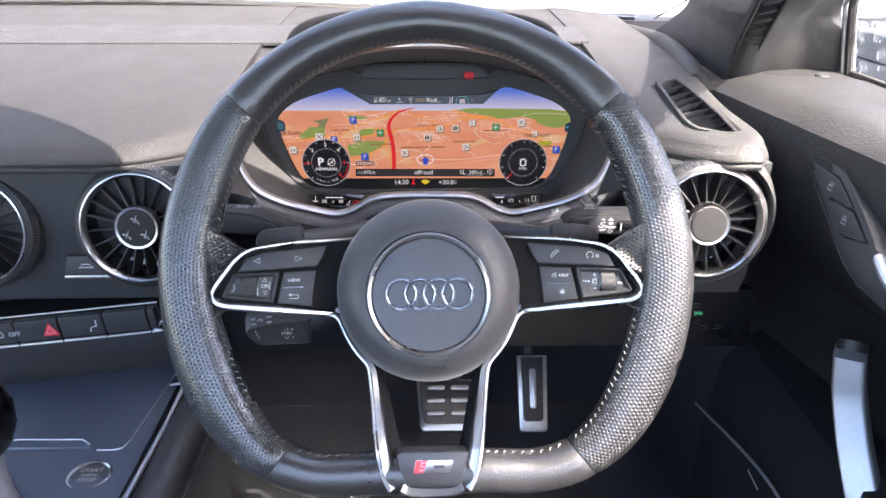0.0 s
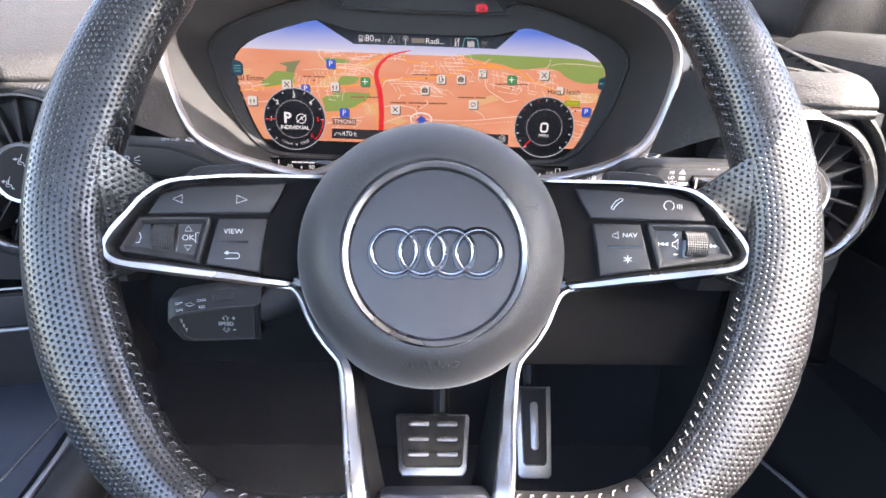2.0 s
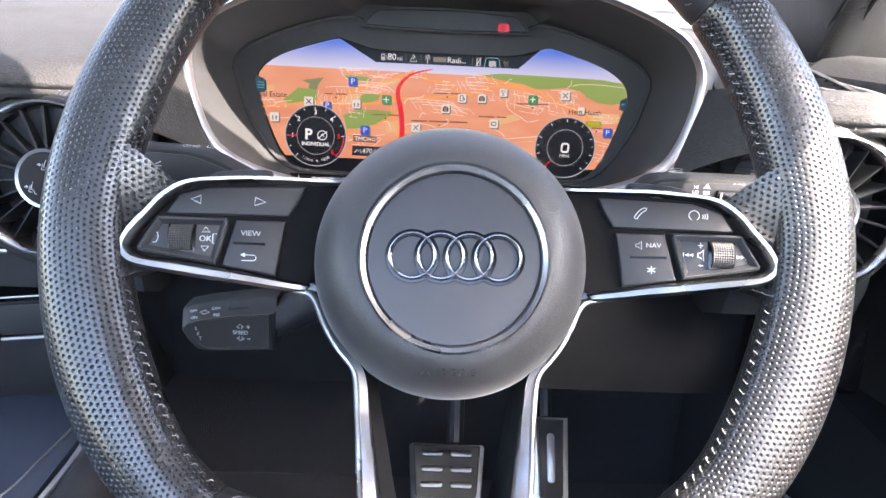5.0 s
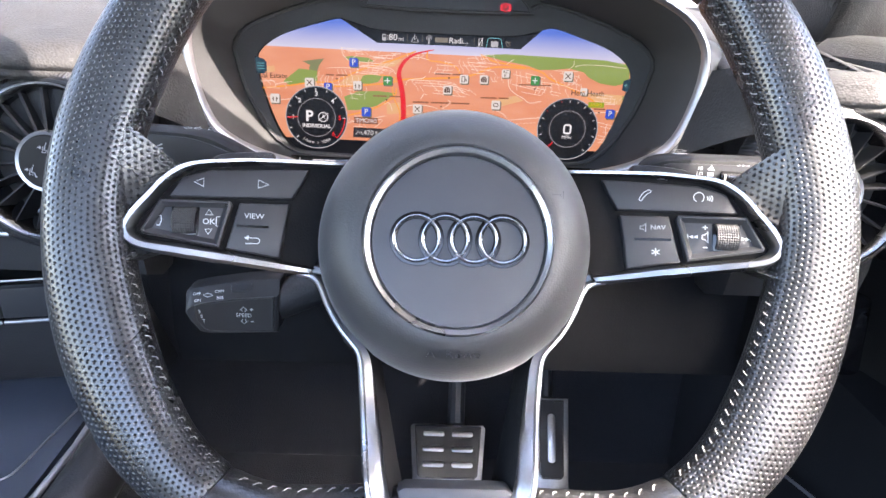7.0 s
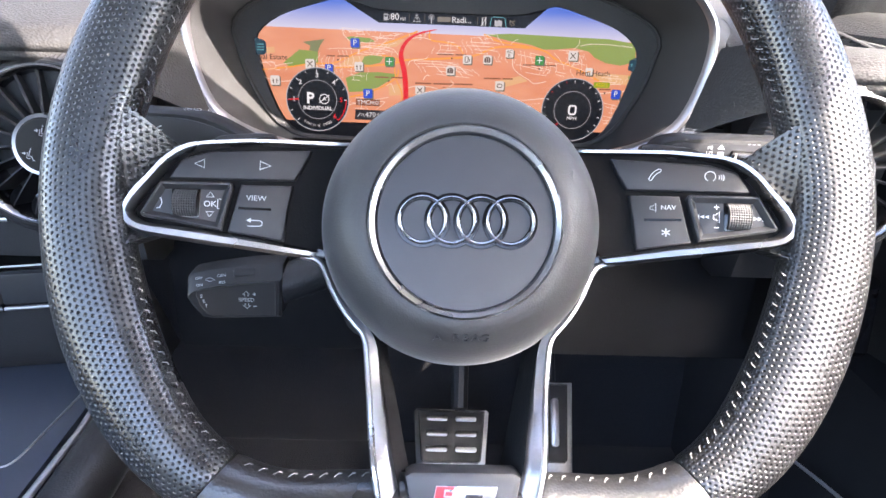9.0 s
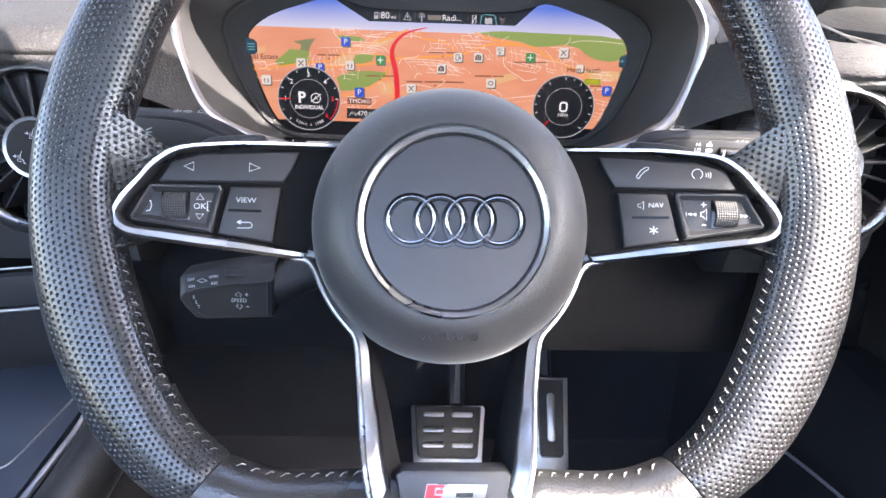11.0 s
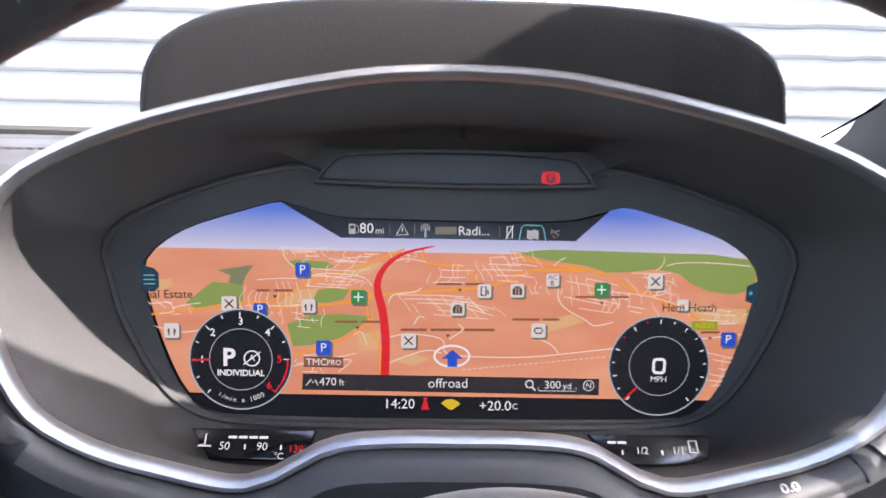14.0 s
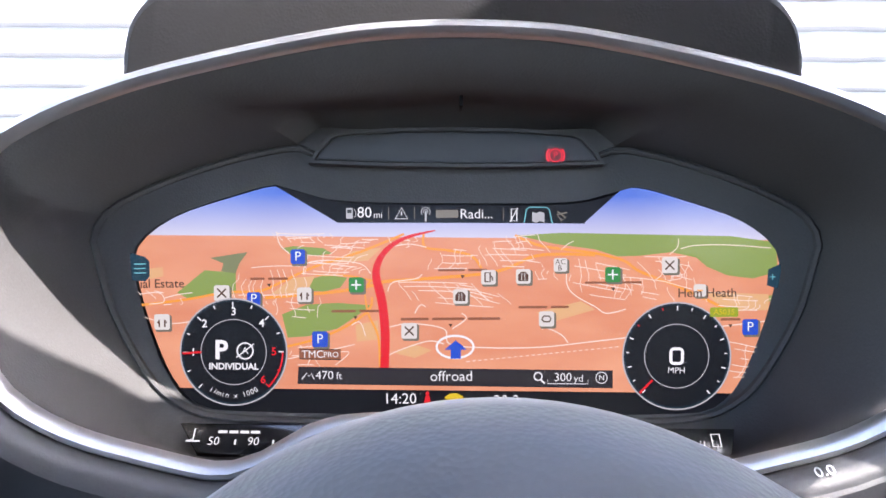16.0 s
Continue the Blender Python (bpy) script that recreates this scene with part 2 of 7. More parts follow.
# ---- steering wheel ----
def leather_dots():
    """Perforated black leather: dimples in a staggered grid over the mesh's own unrolled metres."""
    m = mat("perforated_black_leather", (0.0135, 0.0140, 0.0147), 0.30, size=0.0013, vary=0.1, spec=0.8)
    n, l = m.node_tree.nodes, m.node_tree.links
    b = n["Principled BSDF"]
    uv = n.new("ShaderNodeUVMap")
    sep = n.new("ShaderNodeSeparateXYZ")
    l.new(uv.outputs[0], sep.inputs[0])

    def op(kind, a, v=None):
        k = n.new("ShaderNodeMath")
        k.operation = kind
        for i, s in enumerate((a, v)):
            if s is None:
                continue
            if isinstance(s, (int, float)):
                k.inputs[i].default_value = s
            else:
                l.new(s, k.inputs[i])
        return k.outputs[0]

    def dist(ox, oy):
        px, py = 0.0028, 0.0049
        fx = op("SUBTRACT", op("FRACT", op("ADD", op("DIVIDE", sep.outputs[0], px), ox)), 0.5)
        fy = op("SUBTRACT", op("FRACT", op("ADD", op("DIVIDE", sep.outputs[1], py), oy)), 0.5)
        fx, fy = op("MULTIPLY", fx, px), op("MULTIPLY", fy, py)
        return op("SQRT", op("ADD", op("MULTIPLY", fx, fx), op("MULTIPLY", fy, fy)))

    d = op("MINIMUM", dist(0, 0), dist(0.5, 0.5))
    r = n.new("ShaderNodeMapRange")
    r.interpolation_type = "SMOOTHSTEP"
    r.inputs[1].default_value, r.inputs[2].default_value = 0.0001, 0.00095
    l.new(d, r.inputs[0])
    # the shade inside each punched hole is put into colour and gloss
    hole = n.new("ShaderNodeMapRange")
    hole.inputs[1].default_value, hole.inputs[2].default_value = 0.00018, 0.00046
    hole.inputs[3].default_value = 0.2
    hole.inputs[4].default_value = 0.85
    l.new(d, hole.inputs[0])
    src = b.inputs["Base Color"].links[0].from_socket
    dark = n.new("ShaderNodeVectorMath")
    dark.operation = "SCALE"
    l.new(src, dark.inputs[0])
    l.new(hole.outputs[0], dark.inputs["Scale"])
    l.new(dark.outputs[0], b.inputs["Base Color"])
    l.new(hole.outputs[0], b.inputs["Specular IOR Level"])
    grain = n.new("ShaderNodeTexNoise")
    grain.inputs["Scale"].default_value = 700
    co = n.new("ShaderNodeTexCoord")
    l.new(co.outputs["Object"], grain.inputs["Vector"])
    h = op("ADD", r.outputs[0], op("MULTIPLY", grain.outputs[0], 0.10))
    bp = n.new("ShaderNodeBump")
    bp.inputs["Strength"].default_value = 0.8
    bp.inputs["Distance"].default_value = 0.0007
    l.new(h, bp.inputs["Height"])
    l.new(bp.outputs[0], b.inputs["Normal"])
    return m


PERFORATED = leather_dots()
WHEEL = pose(0.0037, 0.5055, 0.7901, 64.1, -0.63, 0.3)
RIM_Y = 0.012
R_OUT = [(-180, 182), (-170, 182), (-155, 183), (-142, 183), (-133, 180), (-124, 174), (-115, 165), (-104, 153.5), (-90, 149)]
R_IN = [(-180, 146), (-172, 145), (-166, 144), (-158, 144), (-148, 146), (-138, 149), (-130, 148.5), (-123, 143.5), (-117, 136.5), (-112, 130.5), (-103, 123.5), (-90, 119.5)]
R_OUT_TOP = [(90, 186), (120, 184.5), (140, 184), (155, 182.5), (180, 182)]
R_IN_TOP = [(90, 159.5), (105, 158.5), (120, 157), (132, 154.5), (142, 151), (152, 147.5), (162, 145.5), (170, 145.5), (180, 146)]


def table(rows, x):
    p = spline([(a, b, 0) for a, b in rows], 8)
    return float(np.interp(x, [q.x for q in p], [q.y for q in p]))


def rim_radii(deg):
    """Outer and inner radius of the rim, in metres, at an angle; both halves alike."""
    a = (deg + 180) % 360 - 180
    if abs(a) < 90:
        a = (180 - a + 180) % 360 - 180
    if a == -180 or a >= 90:
        a = 180 if a == -180 else a
        return table(R_OUT_TOP, a) / 1000, table(R_IN_TOP, a) / 1000
    return table(R_OUT, a) / 1000, table(R_IN, a) / 1000


def rim_point(deg, turn, lift=0.0):
    """A point of the rim's skin: turn 0 is the outer edge, 90 the face towards the driver, 180 the inner edge."""
    ro, ri = rim_radii(deg)
    mid, half, deep = (ro + ri) / 2, (ro - ri) / 2 + lift, 0.0155 + lift
    k = radians(turn)
    c, s = math.cos(k), math.sin(k)
    e = 0.86
    rr = mid + half * math.copysign(abs(c) ** e, c)
    zz = 0.005 + deep * math.copysign(abs(s) ** e, s)
    a = radians(deg)
    return Vector((rr * math.cos(a), RIM_Y + rr * math.sin(a), zz))


def rim_section(d0, d1, steps, around=40, end=0.0008):
    bm = bmesh.new()
    layer = bm.loops.layers.uv.new("UVMap")
    grid, us = [], []
    u = 0
    last = None
    for i in range(steps + 1):
        f = i / steps
        d = d0 + (d1 - d0) * f
        tuck = -end if i in (0, steps) else 0
        grid.append([bm.verts.new(rim_point(d, 360 * j / around, tuck)) for j in range(around)])
        mid = rim_point(d, 90)
        u += (mid - last).length if last else 0
        last = mid
        us.append(u)
    girth = [0]
    for j in range(around):
        girth.append(girth[-1] + (rim_point((d0 + d1) / 2, 360 * (j + 1) / around) - rim_point((d0 + d1) / 2, 360 * j / around)).length)
    for i in range(steps):
        for j in range(around):
            k = (j + 1) % around
            f = bm.faces.new((grid[i][j], grid[i][k], grid[i + 1][k], grid[i + 1][j]))
            for loop, uvv in zip(f.loops, ((us[i], girth[j]), (us[i], girth[j + 1]), (us[i + 1], girth[j + 1]), (us[i + 1], girth[j]))):
                loop[layer].uv = uvv
    for r in (grid[0], grid[-1]):
        bm.faces.new(r)
    return bm


def leather_wing(outline_, s):
    """Leather that runs from the inner face of the rim to the end of a spoke's frame."""
    near = [q for q in outline_ if abs(q.x) > (0.1205 if q.y > 0 else 0.130)]
    edge = [near[round((len(near) - 1) * k / 30)] for k in range(31)]
    bm = bmesh.new()
    layer = bm.loops.layers.uv.new("UVMap")
    grid = []
    for k in range(-1, 32):
        f = min(30, max(0, k)) / 30
        d = 166.5 + 24.5 * f
        if s == -1:
            d = 180 - d
        e = edge[min(30, max(0, k))]
        out = Vector((-s, 0)) * 0.006 + Vector((0, (f - 0.5) * -0.004))
        p = [rim_point(d, 112, -0.0006), rim_point(d, 143, 0.0012), dished(Vector((e.x + out.x, e.y + out.y, -0.0025))), dished(Vector((e.x, e.y, -0.0050)))]
        blend = min(0.6, 1.2 * math.sin(math.pi * f))
        p[1] = p[1].lerp(p[0].lerp(p[3], 0.36) + Vector((0, 0, 0.0030)), blend)
        p[2] = p[2].lerp(p[0].lerp(p[3], 0.74) + Vector((0, 0, 0.0002)), blend)
        row = []
        for j in range(13):
            g = j / 12
            q = p[0] * (1 - g) ** 3 + p[1] * 3 * g * (1 - g) ** 2 + p[2] * 3 * g * g * (1 - g) + p[3] * g ** 3
            if k in (-1, 31):
                q = q - Vector((0, 0, 0.020)) - Vector((0, (0.5 - f) * 0.004, 0))
            row.append(q)
        row.append(row[-1] - Vector((0, 0, 0.016)))
        grid.append(row)
    vs = [[bm.verts.new(q) for q in row] for row in grid]
    for a in range(len(vs) - 1):
        for b in range(len(vs[0]) - 1):
            fc = bm.faces.new((vs[a][b], vs[a][b + 1], vs[a + 1][b + 1], vs[a + 1][b]))
            for loop in fc.loops:
                c = loop.vert.co
                loop[layer].uv = (c.y, c.x * 1.05)
    return bm


def wheel_stitches(d0, d1, count):
    bm = bmesh.new()
    for i in range(count):
        d = d0 + (d1 - d0) * (i + 0.5) / count
        step = (d1 - d0) / count
        a, b = rim_point(d - step * 0.20, 161, 0.0001), rim_point(d + step * 0.20, 173, 0.0001)
        tube([a, (a + b) / 2 + (rim_point(d, 167, 0.0009) - rim_point(d, 167)), b], 0.00026, 5, bm=bm)
    return bm


def mirror_x(o):
    return [(-x, y) for x, y in o]


HUB_AND_RIM = ("leather_top", "leather_bottom", "leather_grip", "stitching", "airbag_cover", "hub_ring", "badge_plate", "emblem_recess", "emblem_ring", "airbag_lettering", "horn_symbol", "thumb_rest")


def reshape(obs, f):
    for o in obs:
        for v in o.data.vertices:
            v.co = f(v.co)
        o.data.update()


def dished(v):
    """The side spokes rise from the sunken hub end to the rim."""
    a = abs(v.x)
    x = float(np.interp(a, (0, 0.06, 0.09, 0.108, 0.13, 0.145, 0.160, 0.3), (0, 0.062, 0.0943, 0.1130, 0.1333, 0.1473, 0.160, 0.3)))
    y = v.y + float(np.interp(a, (0.06, 0.09, 0.12, 0.145), (0.0026, 0.0026, 0.0015, 0.0)))
    return Vector((math.copysign(x, v.x), y, v.z + min(0.0095, 0.27 * (x - 0.108))))


def sloping(v):
    """The lower spokes rise from the hub to the flat of the rim."""
    f = min(1.0, max(0.0, (-v.y - 0.0165) / 0.0885))
    return Vector((v.x, v.y, v.z - 0.0115 + 0.023 * f))


def steering_wheel():
    t = thing("steering_wheel", WHEEL, "flat-bottomed black leather steering wheel with perforated grips and chrome trim", "steering wheel")
    part("leather_top", rim_section(43, 137, 60), LEATHER, t, "smooth black leather top of the rim")
    part("leather_bottom", rim_section(-129.5, -50.5, 48), LEATHER, t, "smooth black leather flat bottom of the rim")
    for d0, d1 in ((-50.3, 42.8), (137.2, 230.3)):
        part("leather_grip", rim_section(d0, d1, 80), PERFORATED, t, "perforated black leather grip")
    for d0, d1, c in ((45, 135, 52), (15, 42, 14), (138, 165, 14), (-49, -12, 20), (192, 229, 20), (-78, -52, 11), (-128, -102, 11)):
        part("stitching", wheel_stitches(d0, d1, c), THREAD, t, "grey cross stitching along the inner edge", smooth=0)

    # hub
    prof = [(0.030, -0.044), (0.055, -0.044), (0.0635, -0.036), (0.0660, -0.026), (0.0655, -0.016), (0.0628, -0.005), (0.0572, 0.0040), (0.0505, 0.0095), (0.0450, 0.0120), (0.0424, 0.0117), (0.0390, 0.0085)]
    hub = part("airbag_cover", moved(revolve(prof, 96), pose(0.0003, 0.0, 0)), PAD, t, "grained black airbag cover")
    ring_at = pose(0.0008, -0.0012, 0)
    part("hub_ring", moved(revolve([(0.0419, 0.009), (0.0421, 0.0124), (0.0411, 0.0136), (0.0392, 0.0126), (0.0384, 0.0106), (0.0384, 0.008)], 96), ring_at), CHROME, t, "satin chrome ring round the badge plate")
    part("badge_plate", moved(revolve([(0.0386, 0.008), (0.0386, 0.0099), (0.0380, 0.0104), (0.0, 0.0104)], 64), ring_at), PLATE, t, "flat satin black badge plate")
    # emblem of four linked rings in a shallow recess
    for i in range(4):
        cx = 0.0012 + (i - 1.5) * 0.01265
        part("emblem_recess", moved(revolve([(0.0121, 0.0104), (0.0119, 0.01075), (0.0089, 0.01075), (0.0087, 0.0104)], 48), pose(cx, -0.0007, 0)), PIANO, t, "dark relief round an emblem ring")
    for i in range(4):
        cx = 0.0012 + (i - 1.5) * 0.01265
        bm = revolve([(0.01072, 0.0108), (0.01056, 0.0124), (0.00996, 0.0129), (0.00935, 0.0124), (0.0092, 0.0108)], 56)
        part("emblem_ring", moved(bm, pose(cx, -0.0007, 0.0001 * i)), CHROME, t, "plain bright chrome ring of the emblem")
    for k, ch in enumerate("AIRBAG"):
        x = (k - 2.5) * 0.0041
        r = math.hypot(x, 0.0512)
        letters("airbag_lettering", ch, 0.0056, pose(x, -0.0512, float(np.interp(r, (0.0450, 0.0505, 0.0572), (0.0120, 0.0095, 0.0040))) + 0.0002, 37, x * 300, 0), PLATE, t, 0.0003)
    for s in (-1, 1):
        b = stroke([(0, 0), (0.004, 0), (0.0055, 0.0018), (0.0055, -0.0018), (0.004, 0)], 0.0006, 0)
        part("horn_symbol", moved(b, pose(s * 0.0425 + 0.0008 - 0.002, 0.0205, 0.0128, 0, s * 8, 0)), PLATE, t, smooth=0)

    # side spokes, one made and then mirrored
    tip = [(-47, 36.5), (-85, 34.5), (-102, 32.8), (-118.7, 30.1), (-128.1, 24.4), (-134.8, 16.7), (-141.5, 8.9), (-144.9, 2.6), (-145.1, -1.5), (-142.3, -6), (-136.5, -9.3), (-123.1, -12.3), (-98.7, -16), (-77, -18.9), (-66.5, -19.6)]
    inner = [(-50, 33.8), (-86, 31.6), (-102, 29.9), (-115.5, 27.6), (-125.6, 21.4), (-132, 13.8), (-138.2, 6), (-140.9, 1.6), (-140.9, -0.6), (-139, -2.8), (-133.9, -5), (-118, -7.2), (-96, -10.6), (-76, -13.9), (-64, -16)]
    top_key = [(-120.8, 23.6), (-108, 27.4), (-68.2, 30.6), (-71, 23), (-74.6, 15.8), (-126.2, 14.9)]
    left_key = [(-130, 13.4), (-100.2, 13.3), (-99.2, 11.5), (-103.4, -8.2), (-136.8, -2.0), (-137.6, -0.4)]
    right_key = [(-96.0, 12.6), (-75.6, 13.2), (-77, 2), (-78.4, -12.6), (-100.6, -8.8)]
    for s in (1, -1):
        f = (lambda o: o) if s == 1 else mirror_x
        dx = 0.0
        o = [Vector((x / 1000 + dx / 1000, y / 1000)) for x, y in f(tip)]
        i_ = [Vector((x / 1000 + dx / 1000, y / 1000)) for x, y in f(inner)]
        o, i_ = [q.to_2d() for q in spline([(*q, 0) for q in o], 5)], [q.to_2d() for q in spline([(*q, 0) for q in i_], 5)]
        mid = [(a + b) / 2 for a, b in zip(o, i_)]

        def h(k, n):  # the trim sinks towards the hub
            e = min(k, n - 1 - k) / n
            return -0.0045 * max(0, 1 - e * 5) ** 1.5
        n = len(o)
        rings = [[Vector((q.x, q.y, -0.012 + h(k, n))) for k, q in enumerate(o)],
                 [Vector((q.x, q.y, -0.0015 + h(k, n))) for k, q in enumerate(o)],
                 [Vector((*(q * 0.75 + w * 0.25), 0.0008 + h(k, n))) for k, (q, w) in enumerate(zip(o, i_))],
                 [Vector((*(q * 0.3 + w * 0.7), 0.0006 + h(k, n))) for k, (q, w) in enumerate(zip(o, i_))],
                 [Vector((q.x, q.y, -0.0022 + h(k, n))) for k, q in enumerate(i_)],
                 [Vector((q.x, q.y, -0.012 + h(k, n))) for k, q in enumerate(i_)]]
        part("thumb_rest", leather_wing(o, s), PERFORATED, t, "perforated leather drawn from the rim to the spoke")
        part("spoke_trim", loft(rings, closed=False), CHROME, t, "satin chrome frame of the spoke")
        body = o[:] + [Vector(((-52 if s == 1 else 52) / 1000 + dx / 1000, 0.004))]
        part("spoke_body", slab(grow(body, -0.0006), -0.024, -0.0065, 0.001), HOOD, t, "dull black spoke body")
        for nm, key, lab in (("rocker_key", top_key, "satin black rocker key"), ("roller_key", left_key, "satin black key round the roller"), ("double_key", right_key, "satin black double key")):
            o2 = [Vector((x / 1000 + dx / 1000, y / 1000)) for x, y in f(key)]
            top = -0.0050 if nm == "roller_key" else -0.0030
            k = part(nm, slab(o2, -0.010, top, 0.0009), BUTTON, t, lab, smooth=50)
            if nm == "roller_key":
                part("key_bevel", loft([at_z(o2, -0.0060), at_z(o2, -0.0032), at_z(grow(o2, -0.0007), -0.0026), at_z(grow(o2, -0.0012), -0.0027), at_z(grow(o2, -0.0034), -0.0052)]), BUTTON, k, "bevelled edge of the sunk key", smooth=30)
        cx = (-119.0 if s == 1 else 120.2) / 1000 + (0 if s == 1 else 0.001)
        pocket = rounded(0.0124, 0.0136, 0.001, 3, cx, 0.0040)
        part("roller_pocket", slab(pocket, -0.0052, -0.00485, 0.0001), PIANO, t)
        rings = []
        for j in range(33):
            a = math.pi * j / 32
            rings.append([Vector((cx + 0.0106 * (m / 20 - 0.5), 0.0040 + rr * math.cos(a), -0.0050 + rr * math.sin(a) * 0.62)) for m, rr in ((m, 0.0058 + (0.00055 if j % 2 and m % 2 else 0) - (0.0008 if m in (0, 20) else 0)) for m in range(21))])
        part("roller", loft(rings, closed=False), ROLLER, t, "grid-knurled black thumb roller", smooth=5)
    wheel_marks(t)
    side = [o for o in t.children_recursive if o.name.split(".")[0] not in HUB_AND_RIM]
    reshape(side, dished)

    # lower twin spoke and badge; the foot rides over the rim
    def foot(o, z):
        def k(q):
            f = min(1, max(0, (-0.070 - q.y) / 0.034))
            return z + 0.0165 * f * f * (3 - 2 * f)
        return [Vector((q.x, q.y, k(q))) for q in o]
    for s in (-1, 1):
        o = [(-75, -17.3), (-68.8, -18.6), (-65.5, -21.3), (-63.2, -25.5), (-60.7, -31), (-56.9, -37.5), (-52.6, -43.3), (-48.2, -48.2), (-44.8, -52.2), (-43.1, -57.8), (-41.3, -72.4), (-38.8, -88), (-36.3, -103), (-32.9, -120), (-28, -131)]
        i_ = [(-73, -14.6), (-67, -15.8), (-63, -18.2), (-60.2, -23.5), (-57.2, -29.5), (-52.8, -36.6), (-47.4, -42.8), (-42.2, -47.4), (-38.8, -52), (-36.6, -58), (-33.7, -72), (-29.9, -88), (-26.6, -103), (-22.6, -119), (-20, -127)]
        o = [q.to_2d() for q in spline([(-s * x / 1000 - 0.0004, y / 1000, 0) for x, y in o], 5)]
        i_ = [q.to_2d() for q in spline([(-s * x / 1000 - 0.0004, y / 1000, 0) for x, y in i_], 5)]

        def step(d):
            return [a + (b - a).normalized() * min(d, (b - a).length) for a, b in zip(o, i_)]
        part("lower_spoke_trim", loft([at_z(o, -0.020), foot(o, -0.0085), foot(step(0.0009), -0.0062), foot(step(0.0022), -0.0060), foot(step(0.0030), -0.0074)], closed=False), EDGE, t, "satin silver line along hub and lower spoke")
        part("lower_spoke_face", loft([foot(step(0.0029), -0.0075), foot(step(0.0065), -0.0085), foot(i_, -0.0118), at_z(i_, -0.024)], closed=False), SILVER, t, "satin metal face of the lower spoke")
        gus = [Vector((-s * x / 1000, y / 1000)) for x, y in ((-86, -14.5), (-84.5, -9.8), (-83, -9.2), (-64, -9.6), (-62, -17.5), (-70, -16.5))]
        part("spoke_gusset", slab(gus, -0.024, -0.0185, 0.0012), PIANO, t, "gloss dark web between spoke and hub")
        side = [a + (Vector((0.0015, 0)) - Vector((a.x, 0))).normalized() * 0.003 for a in i_]
        part("lower_spoke_side", loft([foot(i_, -0.0088), at_z(side, -0.022), at_z(side, -0.034), at_z(i_, -0.034)], closed=False), DEEP, t, "dull black inner side of the lower spoke")
    base = [q.to_2d() for q in spline([(0.0015 + x / 1000, y / 1000, 0) for x, y in [(-22, -130.5), (-16, -133.5), (0, -134.5), (16, -133.5), (22, -130.5)]], 5)]
    base_in = [q.to_2d() for q in spline([(0.0015 + x / 1000, y / 1000, 0) for x, y in [(-19, -125.5), (-14, -128.6), (0, -129.4), (14, -128.6), (19, -125.5)]], 5)]
    part("badge_frame", loft([at_z(base, -0.005), foot(base, -0.0063), foot([a * 0.7 + b * 0.3 for a, b in zip(base, base_in)], -0.0045), foot(base_in, -0.0075), at_z(base_in, -0.005)], closed=False), CHROME, t, "satin chrome foot of the lower spoke")
    pl = [Vector((0.0015 + x / 1000, y / 1000)) for x, y in [(-24, -106.5), (-21, -104.6), (21, -104.6), (24, -106.5), (20.5, -124.5), (17, -127.6), (-17, -127.6), (-20.5, -124.5)]]
    part("badge_plate_lower", slab(pl, -0.004, 0.0090, 0.0020), PLATE, t, "satin black badge panel")
    bd = [Vector((0.0015 + x / 1000, y / 1000)) for x, y in [(-11.0, -110.0), (14.0, -110.0), (12.2, -118.4), (-12.6, -118.4)]]
    part("badge", slab(bd, 0.0090, 0.0096, 0.0002), CHROME, t, "small silver and red badge")
    rd = [Vector((0.0015 + x / 1000, y / 1000)) for x, y in [(-10.8, -110.2), (-3.5, -110.2), (-6.0, -118.2), (-12.3, -118.2)]]
    part("badge_red", flat(rd, 0.00968), REDPRINT, t, smooth=0)
    part("badge_mark", stroke([(-0.0022, -0.1117), (-0.0058, -0.1117), (-0.0062, -0.1140), (-0.0030, -0.1142), (-0.0034, -0.1166), (-0.0072, -0.1166)], 0.0010, 0.0099), CHROME, t, smooth=0)
    part("badge_bar", flat([(0.0025, -0.1133), (0.0095, -0.1133), (0.0092, -0.1152), (0.0022, -0.1152)], 0.0098), HARD, t, smooth=0)

    reshape([o for o in t.children if o.name.startswith("lower_spoke")], sloping)
    reshape([o for o in t.children if o.name.startswith("badge_") and o.name != "badge_plate" or o.name == "badge"], lambda v: v + Vector((0, 0, 0.0115)))

    # gear paddles behind the spokes
    for s in (-1, 1):
        o = [(-128.9, 37.3), (-128.4, 40.7), (-125.2, 44.2), (-119.3, 46.1), (-106.1, 47.3), (-95.8, 47.5), (-93.9, 45.5), (-93.6, 41.5), (-93.6, 34.8), (-110.6, 32.0), (-127.4, 33.6)]
        o = [q.to_2d() for q in spline([(-s * x / 1000, y / 1000, 0) for x, y in o], 4, True)]
        part("gear_paddle", slab(o, -0.046, -0.040, 0.0015), BUTTON, t, "satin black gear paddle behind the spoke")
        sg = stroke([(s * 0.1075 - 0.0022, 0.0345), (s * 0.1075 + 0.0022, 0.0345)], 0.0007, -0.0398)
        if s == 1:
            stroke([(0.1075, 0.0323), (0.1075, 0.0367)], 0.0007, -0.0398, bm=sg)
        part("paddle_mark", sg, PRINT, t, smooth=0)
    # boss and column behind the hub
    part("boss", moved(revolve([(0.02, -0.036), (0.045, -0.04), (0.048, -0.07), (0.03, -0.085)], 40), pose(0, 0, 0)), HARD, t)
    return t


